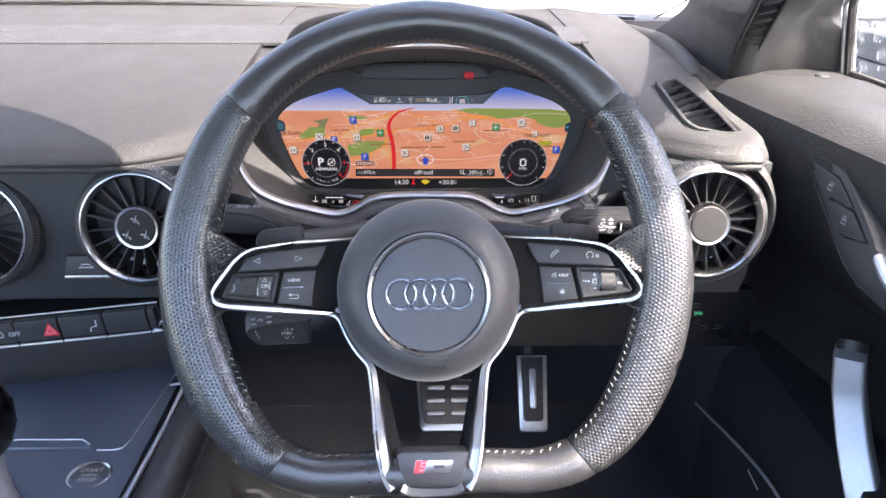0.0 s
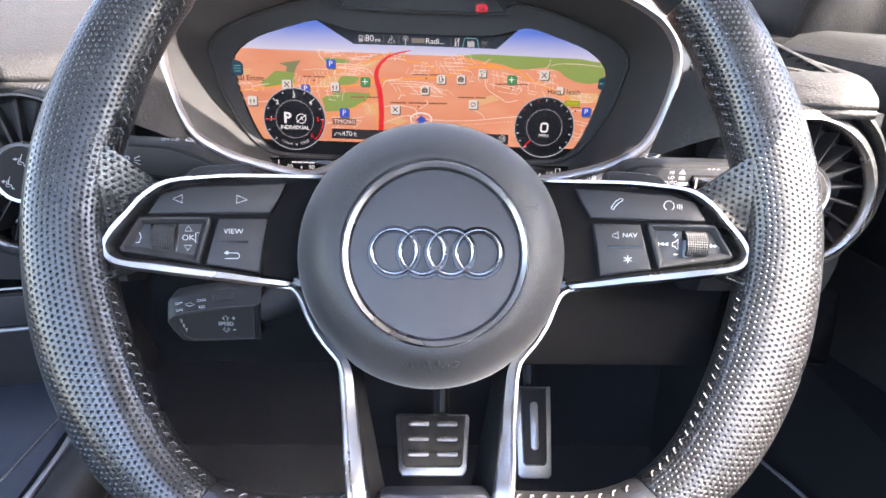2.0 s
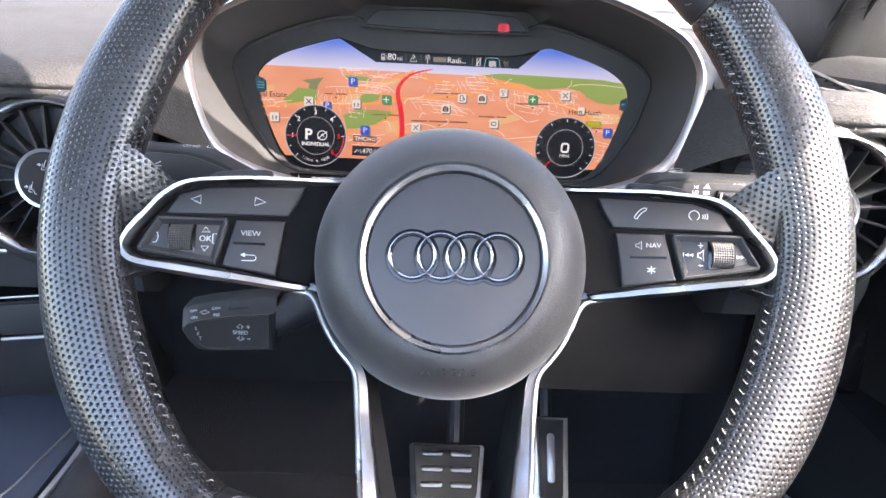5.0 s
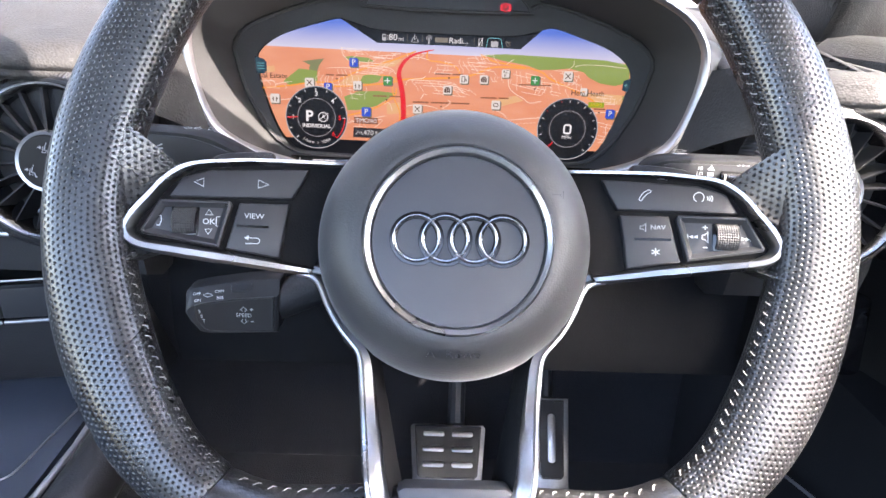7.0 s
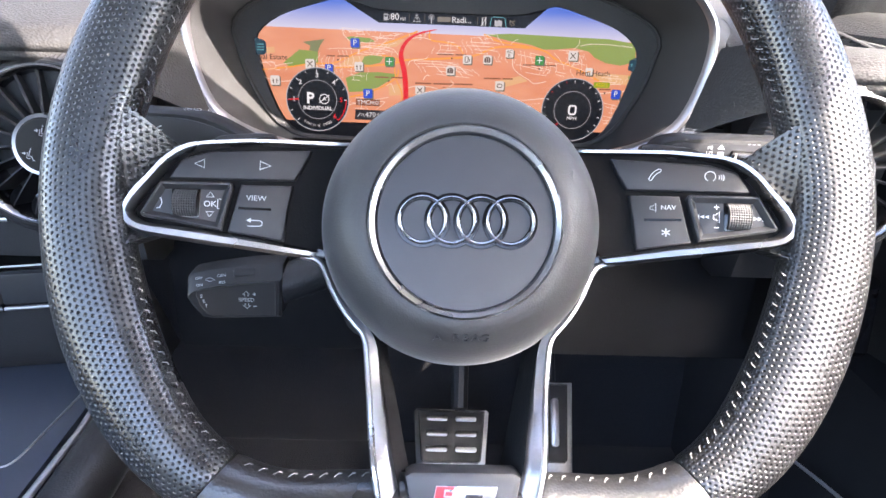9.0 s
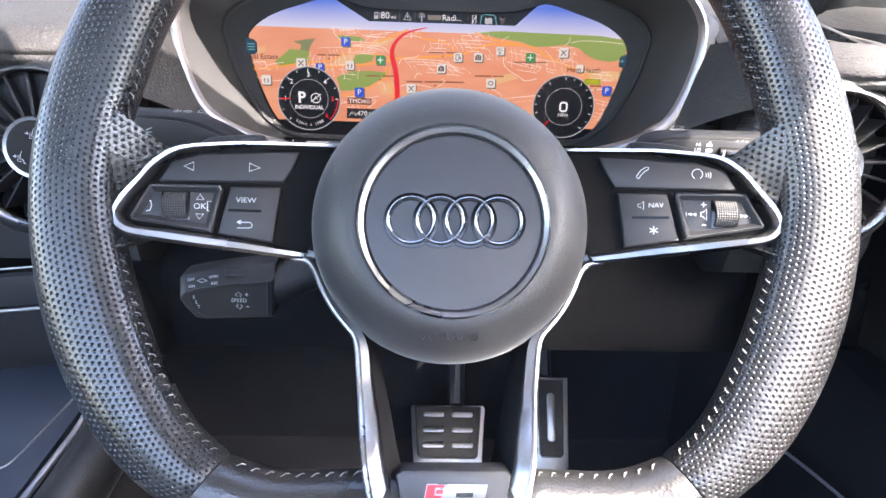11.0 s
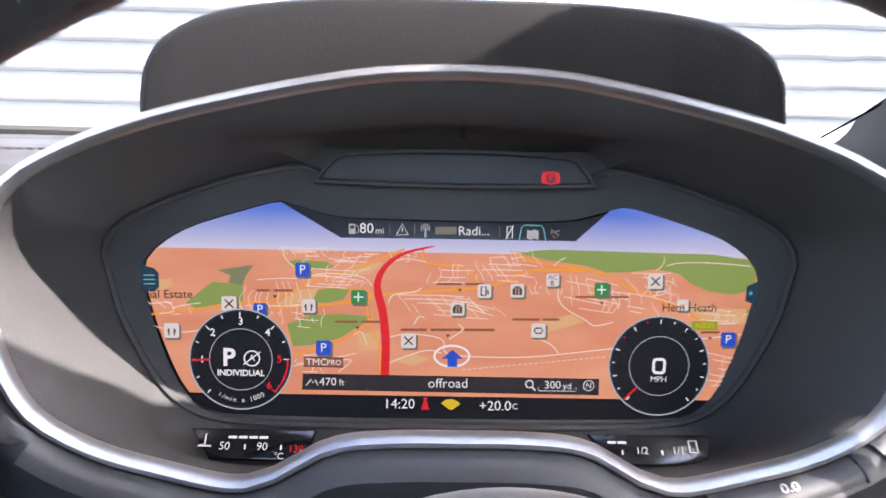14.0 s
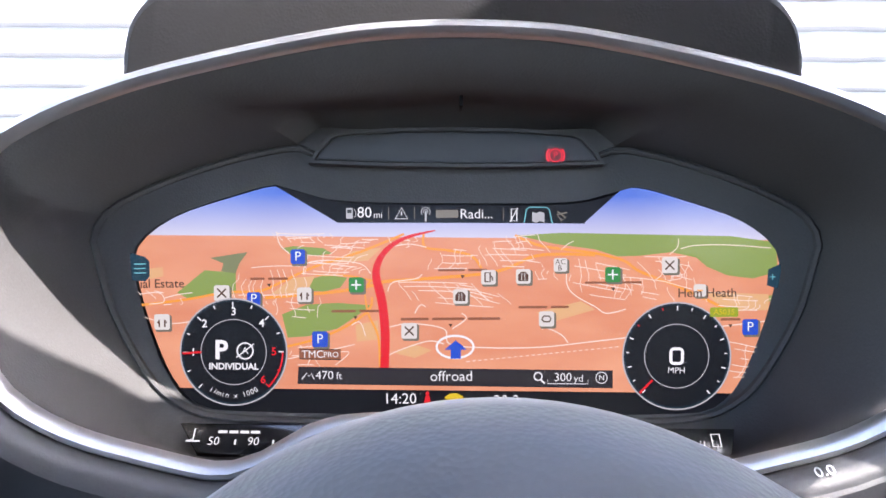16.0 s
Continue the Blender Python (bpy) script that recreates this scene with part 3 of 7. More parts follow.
def wheel_marks(t):
    """White printed symbols on the wheel keys."""
    z, z2 = -0.00285, -0.00485

    def mark(name, bm):
        part(name, bm, PRINT, t, smooth=0)

    def tri(cx, cy, s, d):
        return [(cx + d * s, cy), (cx - d * s * 0.8, cy + s * 0.8), (cx - d * s * 0.8, cy - s * 0.8)]

    mark("arrow_symbol", stroke(mm(tri(-113.0, 21.5, 2.4, -1)), 0.0005, z, True))
    mark("arrow_symbol", stroke(mm(tri(-86.6, 21.8, 2.4, 1)), 0.0005, z, True))
    letters("view_lettering", "VIEW", 0.0034, pose(-0.0895, 0.0065, z), PRINT, t)
    part("divider", stroke(mm([(-96.5, 1.8), (-83.5, 1.8)]), 0.0011, z), PIANO, t, smooth=0)
    mark("back_symbol", stroke(mm([(-91.4, -3.6), (-87.6, -3.6), (-86.8, -4.4), (-86.8, -5.4), (-87.6, -6.2), (-92.6, -6.2)]), 0.00038, z))
    mark("back_arrow", flat(mm([(-93.2, -3.6), (-91.3, -2.5), (-91.3, -4.7)]), z))
    letters("ok_lettering", "OK", 0.0038, pose(-0.1085, 0.0036, z2), PRINT, t)
    mark("up_symbol", stroke(mm([(-108.5, 9.2), (-110.1, 6.8), (-106.9, 6.8)]), 0.0004, z2, True))
    mark("down_symbol", stroke(mm([(-108.5, -2.2), (-110.1, 0.2), (-106.9, 0.2)]), 0.0004, z2, True))
    mark("bracket_symbol", stroke(mm([(-104.0, 6.0), (-105.4, 6.0), (-105.4, 1.6), (-104.0, 1.6)]), 0.0004, z2))
    mark("bracket_symbol", stroke(mm([(-131.4, 6.2), (-129.9, 6.2), (-129.4, 4), (-130.2, 1.8), (-131.6, 1.8)]), 0.0004, z2))
    # right side
    mark("phone_symbol", stroke(mm([(85.9 + (x - 85.4) * 0.7, 22.6 + (y - 22.6) * 0.7) for x, y in ((82.2, 19.2), (83.2, 18.8), (84.4, 21), (86.6, 23.6), (88.6, 24.6), (89.0, 25.8), (87.4, 26.4), (84.6, 24.6), (82.8, 22), (81.8, 20))]), 0.0004, z, True))
    head = [(108.3 + 2.3 * math.cos(a), 22.0 + 2.3 * math.sin(a)) for a in [radians(k) for k in range(-60, 250, 20)]]
    mark("voice_symbol", stroke(mm(head), 0.00038, z))
    for k in range(3):
        mark("voice_wave", stroke(mm([(112 + k * 1.0, 20.7 - k * 0.25), (112.4 + k * 1.0, 21.6), (112 + k * 1.0, 22.5 + k * 0.25)]), 0.0004, z))
    letters("nav_lettering", "NAV", 0.0031, pose(0.0912, 0.0072, z), PRINT, t)
    mark("speaker_symbol", stroke(mm([(83.9, 6.5), (84.9, 6.5), (86.2, 5.2), (86.2, 9.2), (84.9, 7.9), (83.9, 7.9)]), 0.0003, z, True))
    part("divider", stroke(mm([(81.5, 1.6), (96.5, 1.6)]), 0.0011, z), PIANO, t, smooth=0)
    for k in range(3):
        a = radians(90 + 60 * k)
        mark("star_symbol", stroke(mm([(90.2 - 1.9 * math.cos(a), -4.4 - 1.9 * math.sin(a)), (90.2 + 1.9 * math.cos(a), -4.4 + 1.9 * math.sin(a))]), 0.0005, z))
    for cx, d in ((106.6, -1), (129.8, 1)):
        for k in range(2):
            mark("skip_symbol", flat(mm(tri(cx + d * (k * 1.9 - 0.9), 3.6, 1.0, d)), z2))
        mark("skip_bar", stroke(mm([(cx + d * 2.4, 2.6), (cx + d * 2.4, 4.6)]), 0.0004, z2))
    mark("plus_symbol", stroke(mm([(110.6, 8.2), (113.0, 8.2)]), 0.0004, z2))
    mark("plus_symbol", stroke(mm([(111.8, 7.0), (111.8, 9.4)]), 0.0004, z2))
    mark("minus_symbol", stroke(mm([(110.8, -1.2), (112.8, -1.2)]), 0.0004, z2))
    mark("mute_symbol", stroke(mm([(110.4, 4.6), (111.4, 4.6), (113, 6.2), (113, 1.0), (111.4, 2.6), (110.4, 2.6)]), 0.0004, z2, True))


steering_wheel()


# ---- instrument cluster ----
CLUSTER = pose(0, 0.75, 0.80, 87, 0, 0)
LIP_Z = 0.088
LIP = [(0, 123.8), (30, 122.5), (56, 118.5), (82, 113), (106, 107), (127, 100), (142, 93.5), (156, 85.5), (165, 76), (170.5, 66), (172, 56), (171, 44), (168.5, 32), (163, 15), (155, 1), (143, -8), (126, -15.5), (105, -21), (90, -24.5), (80, -25.8), (72.5, -24.5), (66, -22.0), (58.5, -18.0), (51, -13.2), (42, -10.2), (32, -9.0), (17, -8.4), (0, -8.4)]
SURROUND = [(0, 84.3), (40, 84.8), (59, 86), (68, 89.5), (77.5, 89.5), (100, 84.5), (124, 76.5), (147, 66.5), (156, 59.5), (160, 51), (158, 42), (152, 21), (142, 1.5), (133, -12), (122, -21.5), (108, -26.5), (80, -28.5), (40, -29.2), (0, -29.2)]
SCREEN = [(0, 67.5), (40, 67.8), (60, 69.5), (74, 74.0), (82, 75.4), (100, 70.5), (124, 62.5), (138, 54), (144.5, 46.5), (145.5, 40), (141.5, 22), (136, 5), (130, -9), (124, -18), (118, -23.5), (108, -26.5), (60, -27.8), (0, -28)]


def outline(half, n=160, cy=0.03):
    """A whole closed outline, evenly spread by angle about (0, cy)."""
    p = [q.to_2d() for q in spline([(x / 1000, y / 1000, 0) for x, y in mirrored(half)], 6, True)]
    out = []
    for k in range(n):
        a = math.pi / 2 - 2 * math.pi * k / n
        d = Vector((math.cos(a), math.sin(a)))
        best = 0
        for i in range(len(p)):
            u, v = p[i] - Vector((0, cy)), p[(i + 1) % len(p)] - Vector((0, cy))
            e = v - u
            den = d.x * e.y - d.y * e.x
            if abs(den) < 1e-12:
                continue
            s = (u.x * e.y - u.y * e.x) / den
            w = (u.x * d.y - u.y * d.x) / den
            if s > best and -1e-9 <= w <= 1 + 1e-9:
                best = s
        out.append(Vector((0, cy)) + d * best)
    return out


def cluster():
    t = thing("instrument_cluster", CLUSTER, "curved instrument binnacle with chrome-edged shroud and lit map display", "instrument cluster")
    lip, sur, scr = outline(LIP), outline(SURROUND), outline(SCREEN)
    part("lip_trim", loft([at_z(grow(lip, d), LIP_Z + z) for d, z in ((0.0022, -0.005), (0.0021, -0.0004), (0.0012, 0.0012), (-0.0004, 0.0014), (-0.0018, -0.0006), (-0.0030, -0.0036), (-0.0028, -0.006))]), SILVER, t, "thin silver line round the shroud opening")

    def cup(f):
        g = f ** 0.8
        dip = 0.0125 * ((f / 0.72) ** 1.3 if f < 0.72 else max(0, math.cos((f - 0.72) / 0.28 * math.pi / 2)))
        lift = 0.0115 * min(1, max(0, (f - 0.3) / 0.4)) * (1 if f < 0.97 else 0)

        def mid(q):
            k = min(1, max(0, (0.070 - abs(q.x)) / 0.012))
            return lift * k * k * (3 - 2 * k) if q.y > 0.05 else 0
        return [Vector((a.x * (1 - g) + b.x * g, a.y * (1 - g) + b.y * g + mid(b) - dip * min(1, max(0, -a.y / 0.012)) * min(1, max(0, 0.005 - b.y) / 0.02), (LIP_Z - 0.004) * (1 - f) + 0.003 * f)) for a, b in zip(grow(lip, -0.0026), grow(sur, 0.0028))]
    part("shroud", loft([cup(f) for f in (0, 0.06, 0.15, 0.3, 0.5, 0.65, 0.75, 0.85, 0.93, 0.965, 0.975, 1.0)]), CUP, t, "matt black inner shroud")
    part("surround_bead", loft([at_z(grow(sur, d), z) for d, z in ((0.0030, 0.002), (0.0026, 0.0048), (0.0014, 0.0058), (0.0002, 0.0044), (0.0, 0.0015))]), CUP, t, "raised bead round the display")
    part("surround", loft([at_z(sur, 0.0022), at_z(grow(scr, 0.0012), 0.0006), at_z(grow(scr, -0.0002), 0.0002)]), CUP, t, "matt black display surround")
    # outer collar: soft above, hard dark plastic below
    o = grow(lip, 0.0022)
    n = len(o)

    def out(q, f):
        top = max(0, min(1, (q.y - 0.035) / 0.04))
        k = (0.30 if q.y > 0.0 else 0.24) * f * (1 - top) + 0.07 * f * top
        side = max(0, min(1, (abs(q.x) - 0.10) / 0.05)) * (1 - top)
        return Vector((q.x * (1 + k + 0.30 * f * side), 0.03 + (q.y - 0.03) * (1 + k), LIP_Z - 0.003 - (0.075 - 0.030 * side) * f ** 1.2))
    split = [i for i in range(n) if o[i].y < -0.004]
    lo, hi = min(split), max(split)
    fs = (0, 0.04, 0.10, 0.2, 0.35, 0.55, 0.8, 1.0, 1.9)
    near = out

    def out(q, f):
        p = near(q, min(f, 1.0))
        return p if f <= 1 else p - Vector((0, 0.012, 0.06))
    # below the lip a rounded ledge stands out towards the driver
    ledge = ((0, -0.003), (0.0002, 0.002), (0.0006, 0.0045), (0.0014, 0.007), (0.0034, 0.0096), (0.0075, 0.0115), (0.020, 0.009), (0.040, -0.008), (0.05, -0.035))
    ways = [(a - b).normalized() for a, b in zip(grow(lip, 0.010), lip)]

    def shelf(i, k, lift=0.0):
        q, w = o[i % n], ways[i % n]
        a = min(1, max(0, (0.016 - q.y) / 0.026))
        a = a * a * (3 - 2 * a)
        d, z = (np.interp(k, range(9), [e[c] for e in ledge]) for c in (0, 1))
        p = Vector((q.x + w.x * d * 0.6, q.y + w.y * d, LIP_Z + z))
        g = Vector((0, 0.9, 0.42)) * lift
        return out(q, float(np.interp(k, range(9), fs))).lerp(p, a) + g
    part("collar", loft([[shelf(i, k) for i in range(hi, n + lo + 1)] for k in range(9)], closed=False), BLUEGREY, t, "outer collar tinted blue as under skylight")
    part("lower_panel", loft([[shelf(i, k) for i in range(lo, hi + 1)] for k in range(9)], closed=False), BLUEGREY, t, "plastic panel under the shroud, tinted as under skylight")
    # hood: a dark hump that rises straight behind the upper lip
    lx, ly = [p[0] / 1000 for p in LIP[:9]], [p[1] / 1000 for p in LIP[:9]]
    arcs = [math.pi * (k / 40 - 0.5) for k in range(41)]

    def arch(hw, top, base, z):
        return [Vector((hw * (abs(math.sin(a)) ** 0.62) * (1 if a > 0 else -1), base + (top - base) * abs(math.cos(a)) ** 0.5, z)) for a in arcs]
    first = arch(0.113, 0.1445, 0.105, LIP_Z - 0.004)
    rings = [[Vector((q.x, float(np.interp(abs(q.x), lx, ly)) + 0.001, LIP_Z - 0.003)) for q in first], first]
    rings += [arch(hw, top, base, LIP_Z + z) for z, hw, top, base in ((-0.006, 0.1145, 0.1485, 0.103), (-0.010, 0.117, 0.1505, 0.102), (-0.022, 0.121, 0.1515, 0.10), (-0.12, 0.135, 0.130, 0.08), (-0.22, 0.145, 0.09, 0.07))]
    part("hood", loft(rings, closed=False), HOOD, t, "matt hood above the shroud, shade put into its colour")
    # warning light strip above the screen
    st = [Vector((x / 1000, y / 1000)) for x, y in [(-61, 85.8), (-59.5, 88.6), (-54, 94.6), (-50, 96.2), (-25, 97.8), (0, 98.2), (25, 97.8), (50, 96.2), (54, 94.6), (59.5, 88.6), (61, 85.8), (30, 84.8), (0, 84.5), (-30, 84.8)]]
    part("warning_strip", slab(st, 0.006, 0.0115, 0.001), SMOKED, t, "smoked strip for warning lights")
    edge = [q.to_2d() for q in st]
    part("strip_edge", loft([at_z(grow(edge, d), z) for d, z in ((0.0022, 0.006), (0.0018, 0.0128), (0.0004, 0.0128), (0.0, 0.0112))]), CUP, t)
    part("hood_slot", box(0.0001, 0.0013, 0.1035, 0.1085, 0.034, 0.0480, 0.0002), HOOD, t)
    # trip keys on the ledge under the right of the lip
    def spread(x0, x1):
        return [i for i in range(n) if x0 <= o[i].x <= x1 and o[i].y < 0.012]
    for nm, x0, x1 in (("trip_key", 0.088, 0.1415), ("blank_key", 0.1435, 0.160)):
        own = spread(x0, x1)
        ks = [0.6 + 0.35 * j for j in range(13)]
        k = part(nm, loft([[shelf(i, q, 0.0007 if 0 < j < 12 else -0.0006) for i in own] for j, q in enumerate(ks)], closed=False), BLUEGREY, t, "key on the ledge, tinted as under skylight")
        for i in (own[0], own[-1]):
            part("key_joint", tube([shelf(i, q, 0.0004) for q in ks], 0.00055, 6), PIANO, k, "dark joint beside the key")
        if nm == "trip_key":
            at = min(own, key=lambda i: abs(o[i].x - 0.118))
            px, up = Vector((0.975, 0.21, 0.05)).normalized(), Vector((-0.13, 0.52, -0.80))
            nz = px.cross(up).normalized()
            m = Matrix((px, nz.cross(px), nz)).transposed().to_4x4()
            m.translation = shelf(at, 3.1, 0.0007) + nz * 0.0012
            letters("trip_digits", "0.0", 0.0054, m, PRINT, k)
    return t


CL = cluster()


# ---- dashboard ----
def surface(name, xs, profile, material, parent, label="", thick=0.005):
    """A skin over cross-sections (y, z) placed along x, with a lower skin."""
    rings = []
    for x in xs:
        p = spline([(0, y, z) for y, z in profile(x)], 5)
        top = [Vector((x, q.y, q.z)) for q in p]
        rings.append(top + [Vector((x, q.y, q.z - thick)) for q in reversed(top)])
    return part(name, loft(rings, cap=True), material, parent, label)


def dash_profile(x):
    d = 0.12 * max(x - 0.2, 0)
    return [(0.594, 0.8465), (0.5925, 0.8500), (0.599, 0.8555), (0.62, 0.8625), (0.70, 0.876 - d), (0.82, 0.889 - d), (0.95, 0.897 - d), (1.17, 0.905 - d)]


DASH = thing("dashboard", pose(0, 0, 0), "grained dark grey soft dashboard lit by the sun", "dashboard")
def wrapped(x):
    """Towards the binnacle the front edge of the pad runs forward to meet the collar."""
    k = max(0, 1 - (abs(x) - 0.178) / 0.075)
    return [(y + 0.070 * k ** 1.4 * max(0, 1 - (y - 0.59) / 0.3), z - 0.006 * k * (1 if y < 0.6 else 0)) for y, z in dash_profile(x)]


surface("pad", [-1.15 + 0.05 * i for i in range(18)] + [-0.27, -0.255, -0.24, -0.225, -0.21, -0.195, -0.182], wrapped, SOFT, DASH, "grained grey dashboard top")
# the outlet in the dashboard end: its frame of reference and outline
_a, _b = Vector((0.2425, 0.768, 0.8815)), Vector((0.2465, 0.636, 0.8612))
_x = (_b - _a).normalized()
_z = Vector((0.10, 0.0, 1.0))
_z = (_z - _x * _z.dot(_x)).normalized()
OUTLET = Matrix((_x, _z.cross(_x), _z)).transposed().to_4x4()
OUTLET.translation = (_a + _b) / 2 + _z * 0.0018
OUTLET_EDGE = [Vector((x / 1000, y / 1000)) for x, y in ((-46, -19), (-51, -13), (-61.5, 3), (-59, 7), (-45, 12), (-6, 17.5), (33, 20.5), (68, 20), (72.5, 17), (70.5, 1.5), (66.5, -15), (60, -21), (46, -23.5), (12, -22.5), (-35, -21))]


def inside(q, poly):
    odd = False
    for u, v in zip(poly, poly[1:] + poly[:1]):
        if (u.y > q.y) != (v.y > q.y) and q.x < u.x + (q.y - u.y) * (v.x - u.x) / (v.y - u.y):
            odd = not odd
    return odd


right_pad = surface("pad", [0.182 + 0.004 * i for i in range(27)] + [0.289, 0.292, 0.296, 0.300, 0.303, 0.305], lambda x: [q.yz for q in spline([(0, a, b) for a, b in [(y + 1.6 * max(x - 0.270, 0) * (1 if y < 0.8 else 0.0), z - 90 * max(x - 0.279, 0) ** 2) for y, z in wrapped(x)]], 4)], SOFT, DASH, "grained grey dashboard end at the door")
_inv, _hole = OUTLET.inverted(), grow(OUTLET_EDGE, -0.0018)
for v in right_pad.data.vertices:
    if inside((_inv @ v.co).to_2d(), _hole):
        v.co.z -= 0.016
surface("pad", [-0.20 + 0.04 * i for i in range(11)], lambda x: [(0.78, 0.855), (0.83, 0.879), (0.95, 0.8945), (1.17, 0.9035)], SOFT, DASH, "grained grey dashboard top behind the binnacle")
part("ridge", tube(spline([(0.20, 1.13, 0.880), (0.2319, 1.12, 0.881), (0.2747, 1.08, 0.880), (0.2953, 0.98, 0.882), (0.2930, 0.90, 0.880), (0.2877, 0.835, 0.875), (0.2835, 0.797, 0.868)], 6), 0.0125, 14), SOFT, DASH, "rolled ridge along the dashboard end")
part("corner_pad", loft([[Vector((x, y, z)) for x, z in ((0.278, 0.868), (0.290, 0.872), (0.32, 0.872), (0.36, 0.870), (0.36, 0.864), (0.278, 0.862))] for y in (0.796, 0.9, 1.0, 1.15)], cap=True), SOFT, DASH, "grained corner of the dashboard at the pillar")
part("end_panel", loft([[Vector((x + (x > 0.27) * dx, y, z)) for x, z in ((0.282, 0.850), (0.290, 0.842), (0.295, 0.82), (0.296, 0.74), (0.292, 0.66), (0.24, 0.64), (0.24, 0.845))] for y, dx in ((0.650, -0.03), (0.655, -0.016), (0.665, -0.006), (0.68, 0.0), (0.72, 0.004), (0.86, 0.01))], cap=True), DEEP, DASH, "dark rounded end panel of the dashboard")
# the pad wraps round the vent at the door
wrap = []
for k in range(19):
    a = radians(56 - 6 * k)
    side = max(0.0, math.cos(a))
    wrap.append([Vector((0.233 + math.cos(a) * r, y, 0.797 + math.sin(a) * r)) for r, y in ((0.0535, 0.625), (0.0540, 0.600), (0.0565, 0.5955), (0.0600, 0.600), (0.0625 + 0.004 * side, 0.618), (0.063 + 0.007 * side, 0.66), (0.062 + 0.011 * side, 0.74))])
part("end_skirt", loft(wrap, closed=False), SOFT, DASH, "grained end of the dashboard wrapped round the vent")
part("screen_base", tube([(-1.15, 1.165, 0.909), (-0.4, 1.175, 0.910), (0.31, 1.15, 0.893)], 0.006, 8), RUBBER, DASH, "black seal at the foot of the windscreen")


def ribbed(name, colour):
    m = mat(name, colour, 0.6, size=0.002)
    n, l = m.node_tree.nodes, m.node_tree.links
    wv = n.new("ShaderNodeTexWave")
    wv.wave_type, wv.bands_direction = "BANDS", "DIAGONAL"
    wv.inputs["Scale"].default_value = 90
    co = n.new("ShaderNodeTexCoord")
    l.new(co.outputs["Object"], wv.inputs["Vector"])
    bp = n.new("ShaderNodeBump")
    bp.inputs["Strength"].default_value = 0.8
    bp.inputs["Distance"].default_value = 0.0008
    l.new(wv.outputs[1], bp.inputs["Height"])
    l.new(bp.outputs[0], n["Principled BSDF"].inputs["Normal"])
    return m


RIBBED = ribbed("fine_ribbed_grille", (0.019, 0.0185, 0.018))
surface("demister_grille", [-0.95 + 0.06 * i for i in range(15)], lambda x: [(0.89, 0.8955), (0.94, 0.8985), (0.995, 0.9008)], RIBBED, DASH, "fine ribbed demister grille in the dashboard top", thick=0.003)
surface("demister_grille", [0.03 + 0.02 * i for i in range(9)], lambda x: [(0.90, 0.8955 - 0.12 * max(x - 0.2, 0)), (0.94, 0.899 - 0.12 * max(x - 0.2, 0)), (0.985, 0.901 - 0.12 * max(x - 0.2, 0))], RIBBED, DASH, thick=0.003)

# cheeks of the pad that fall from the binnacle to the fascia
A_, B_, C_, D_ = Vector((0.1746, 0.662, 0.8573)), Vector((0.1518, 0.648, 0.7999)), Vector((0.1907, 0.607, 0.8278)), Vector((0.1853, 0.612, 0.8659))
for s in (-1, 1):
    rows = []
    for i in range(9):
        f = i / 8
        p, q = A_.lerp(D_, f), B_.lerp(C_, f)
        row = [p.lerp(q, k / 8) + Vector((0, -0.004, 0.003)) * math.sin(math.pi * f) * (0.4 + 0.6 * k / 8) for k in range(9)]
        row.append(q + Vector((0, 0.012, -0.003)))
        rows.append([Vector((s * v.x, v.y, v.z)) for v in row])
    part("cheek", loft(rows, closed=False), SOFT, DASH, "grained cheek of the dashboard beside the binnacle")

# fascia below the pad, leaning away from the driver
def fascia(x0, x1):
    return loft([[Vector((x, y, z)) for y, z in ((0.612, 0.842), (0.616, 0.79), (0.622, 0.735), (0.63, 0.712), (0.66, 0.70), (0.70, 0.70), (0.70, 0.84))] for x in (x0, x1)], cap=True)


part("fascia", fascia(-1.15, -0.196), HARD, DASH, "dark plastic fascia")
part("fascia", fascia(0.196, 0.288), HARD, DASH, "dark plastic fascia")
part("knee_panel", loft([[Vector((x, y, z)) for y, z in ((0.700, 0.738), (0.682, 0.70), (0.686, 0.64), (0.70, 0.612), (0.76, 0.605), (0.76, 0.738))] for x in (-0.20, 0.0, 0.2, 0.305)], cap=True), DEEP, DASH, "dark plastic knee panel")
part("column_shroud", moved(loft([at_z(rounded(w, h, 0.02, 5), z) for w, h, z in ((0.086, 0.086, 0.0), (0.095, 0.098, 0.004), (0.11, 0.11, 0.06), (0.14, 0.12, 0.17))], cap=True), pose(0, 0.518, 0.776, -115, 0, 0)), HARD, DASH, "dark plastic steering column shroud")


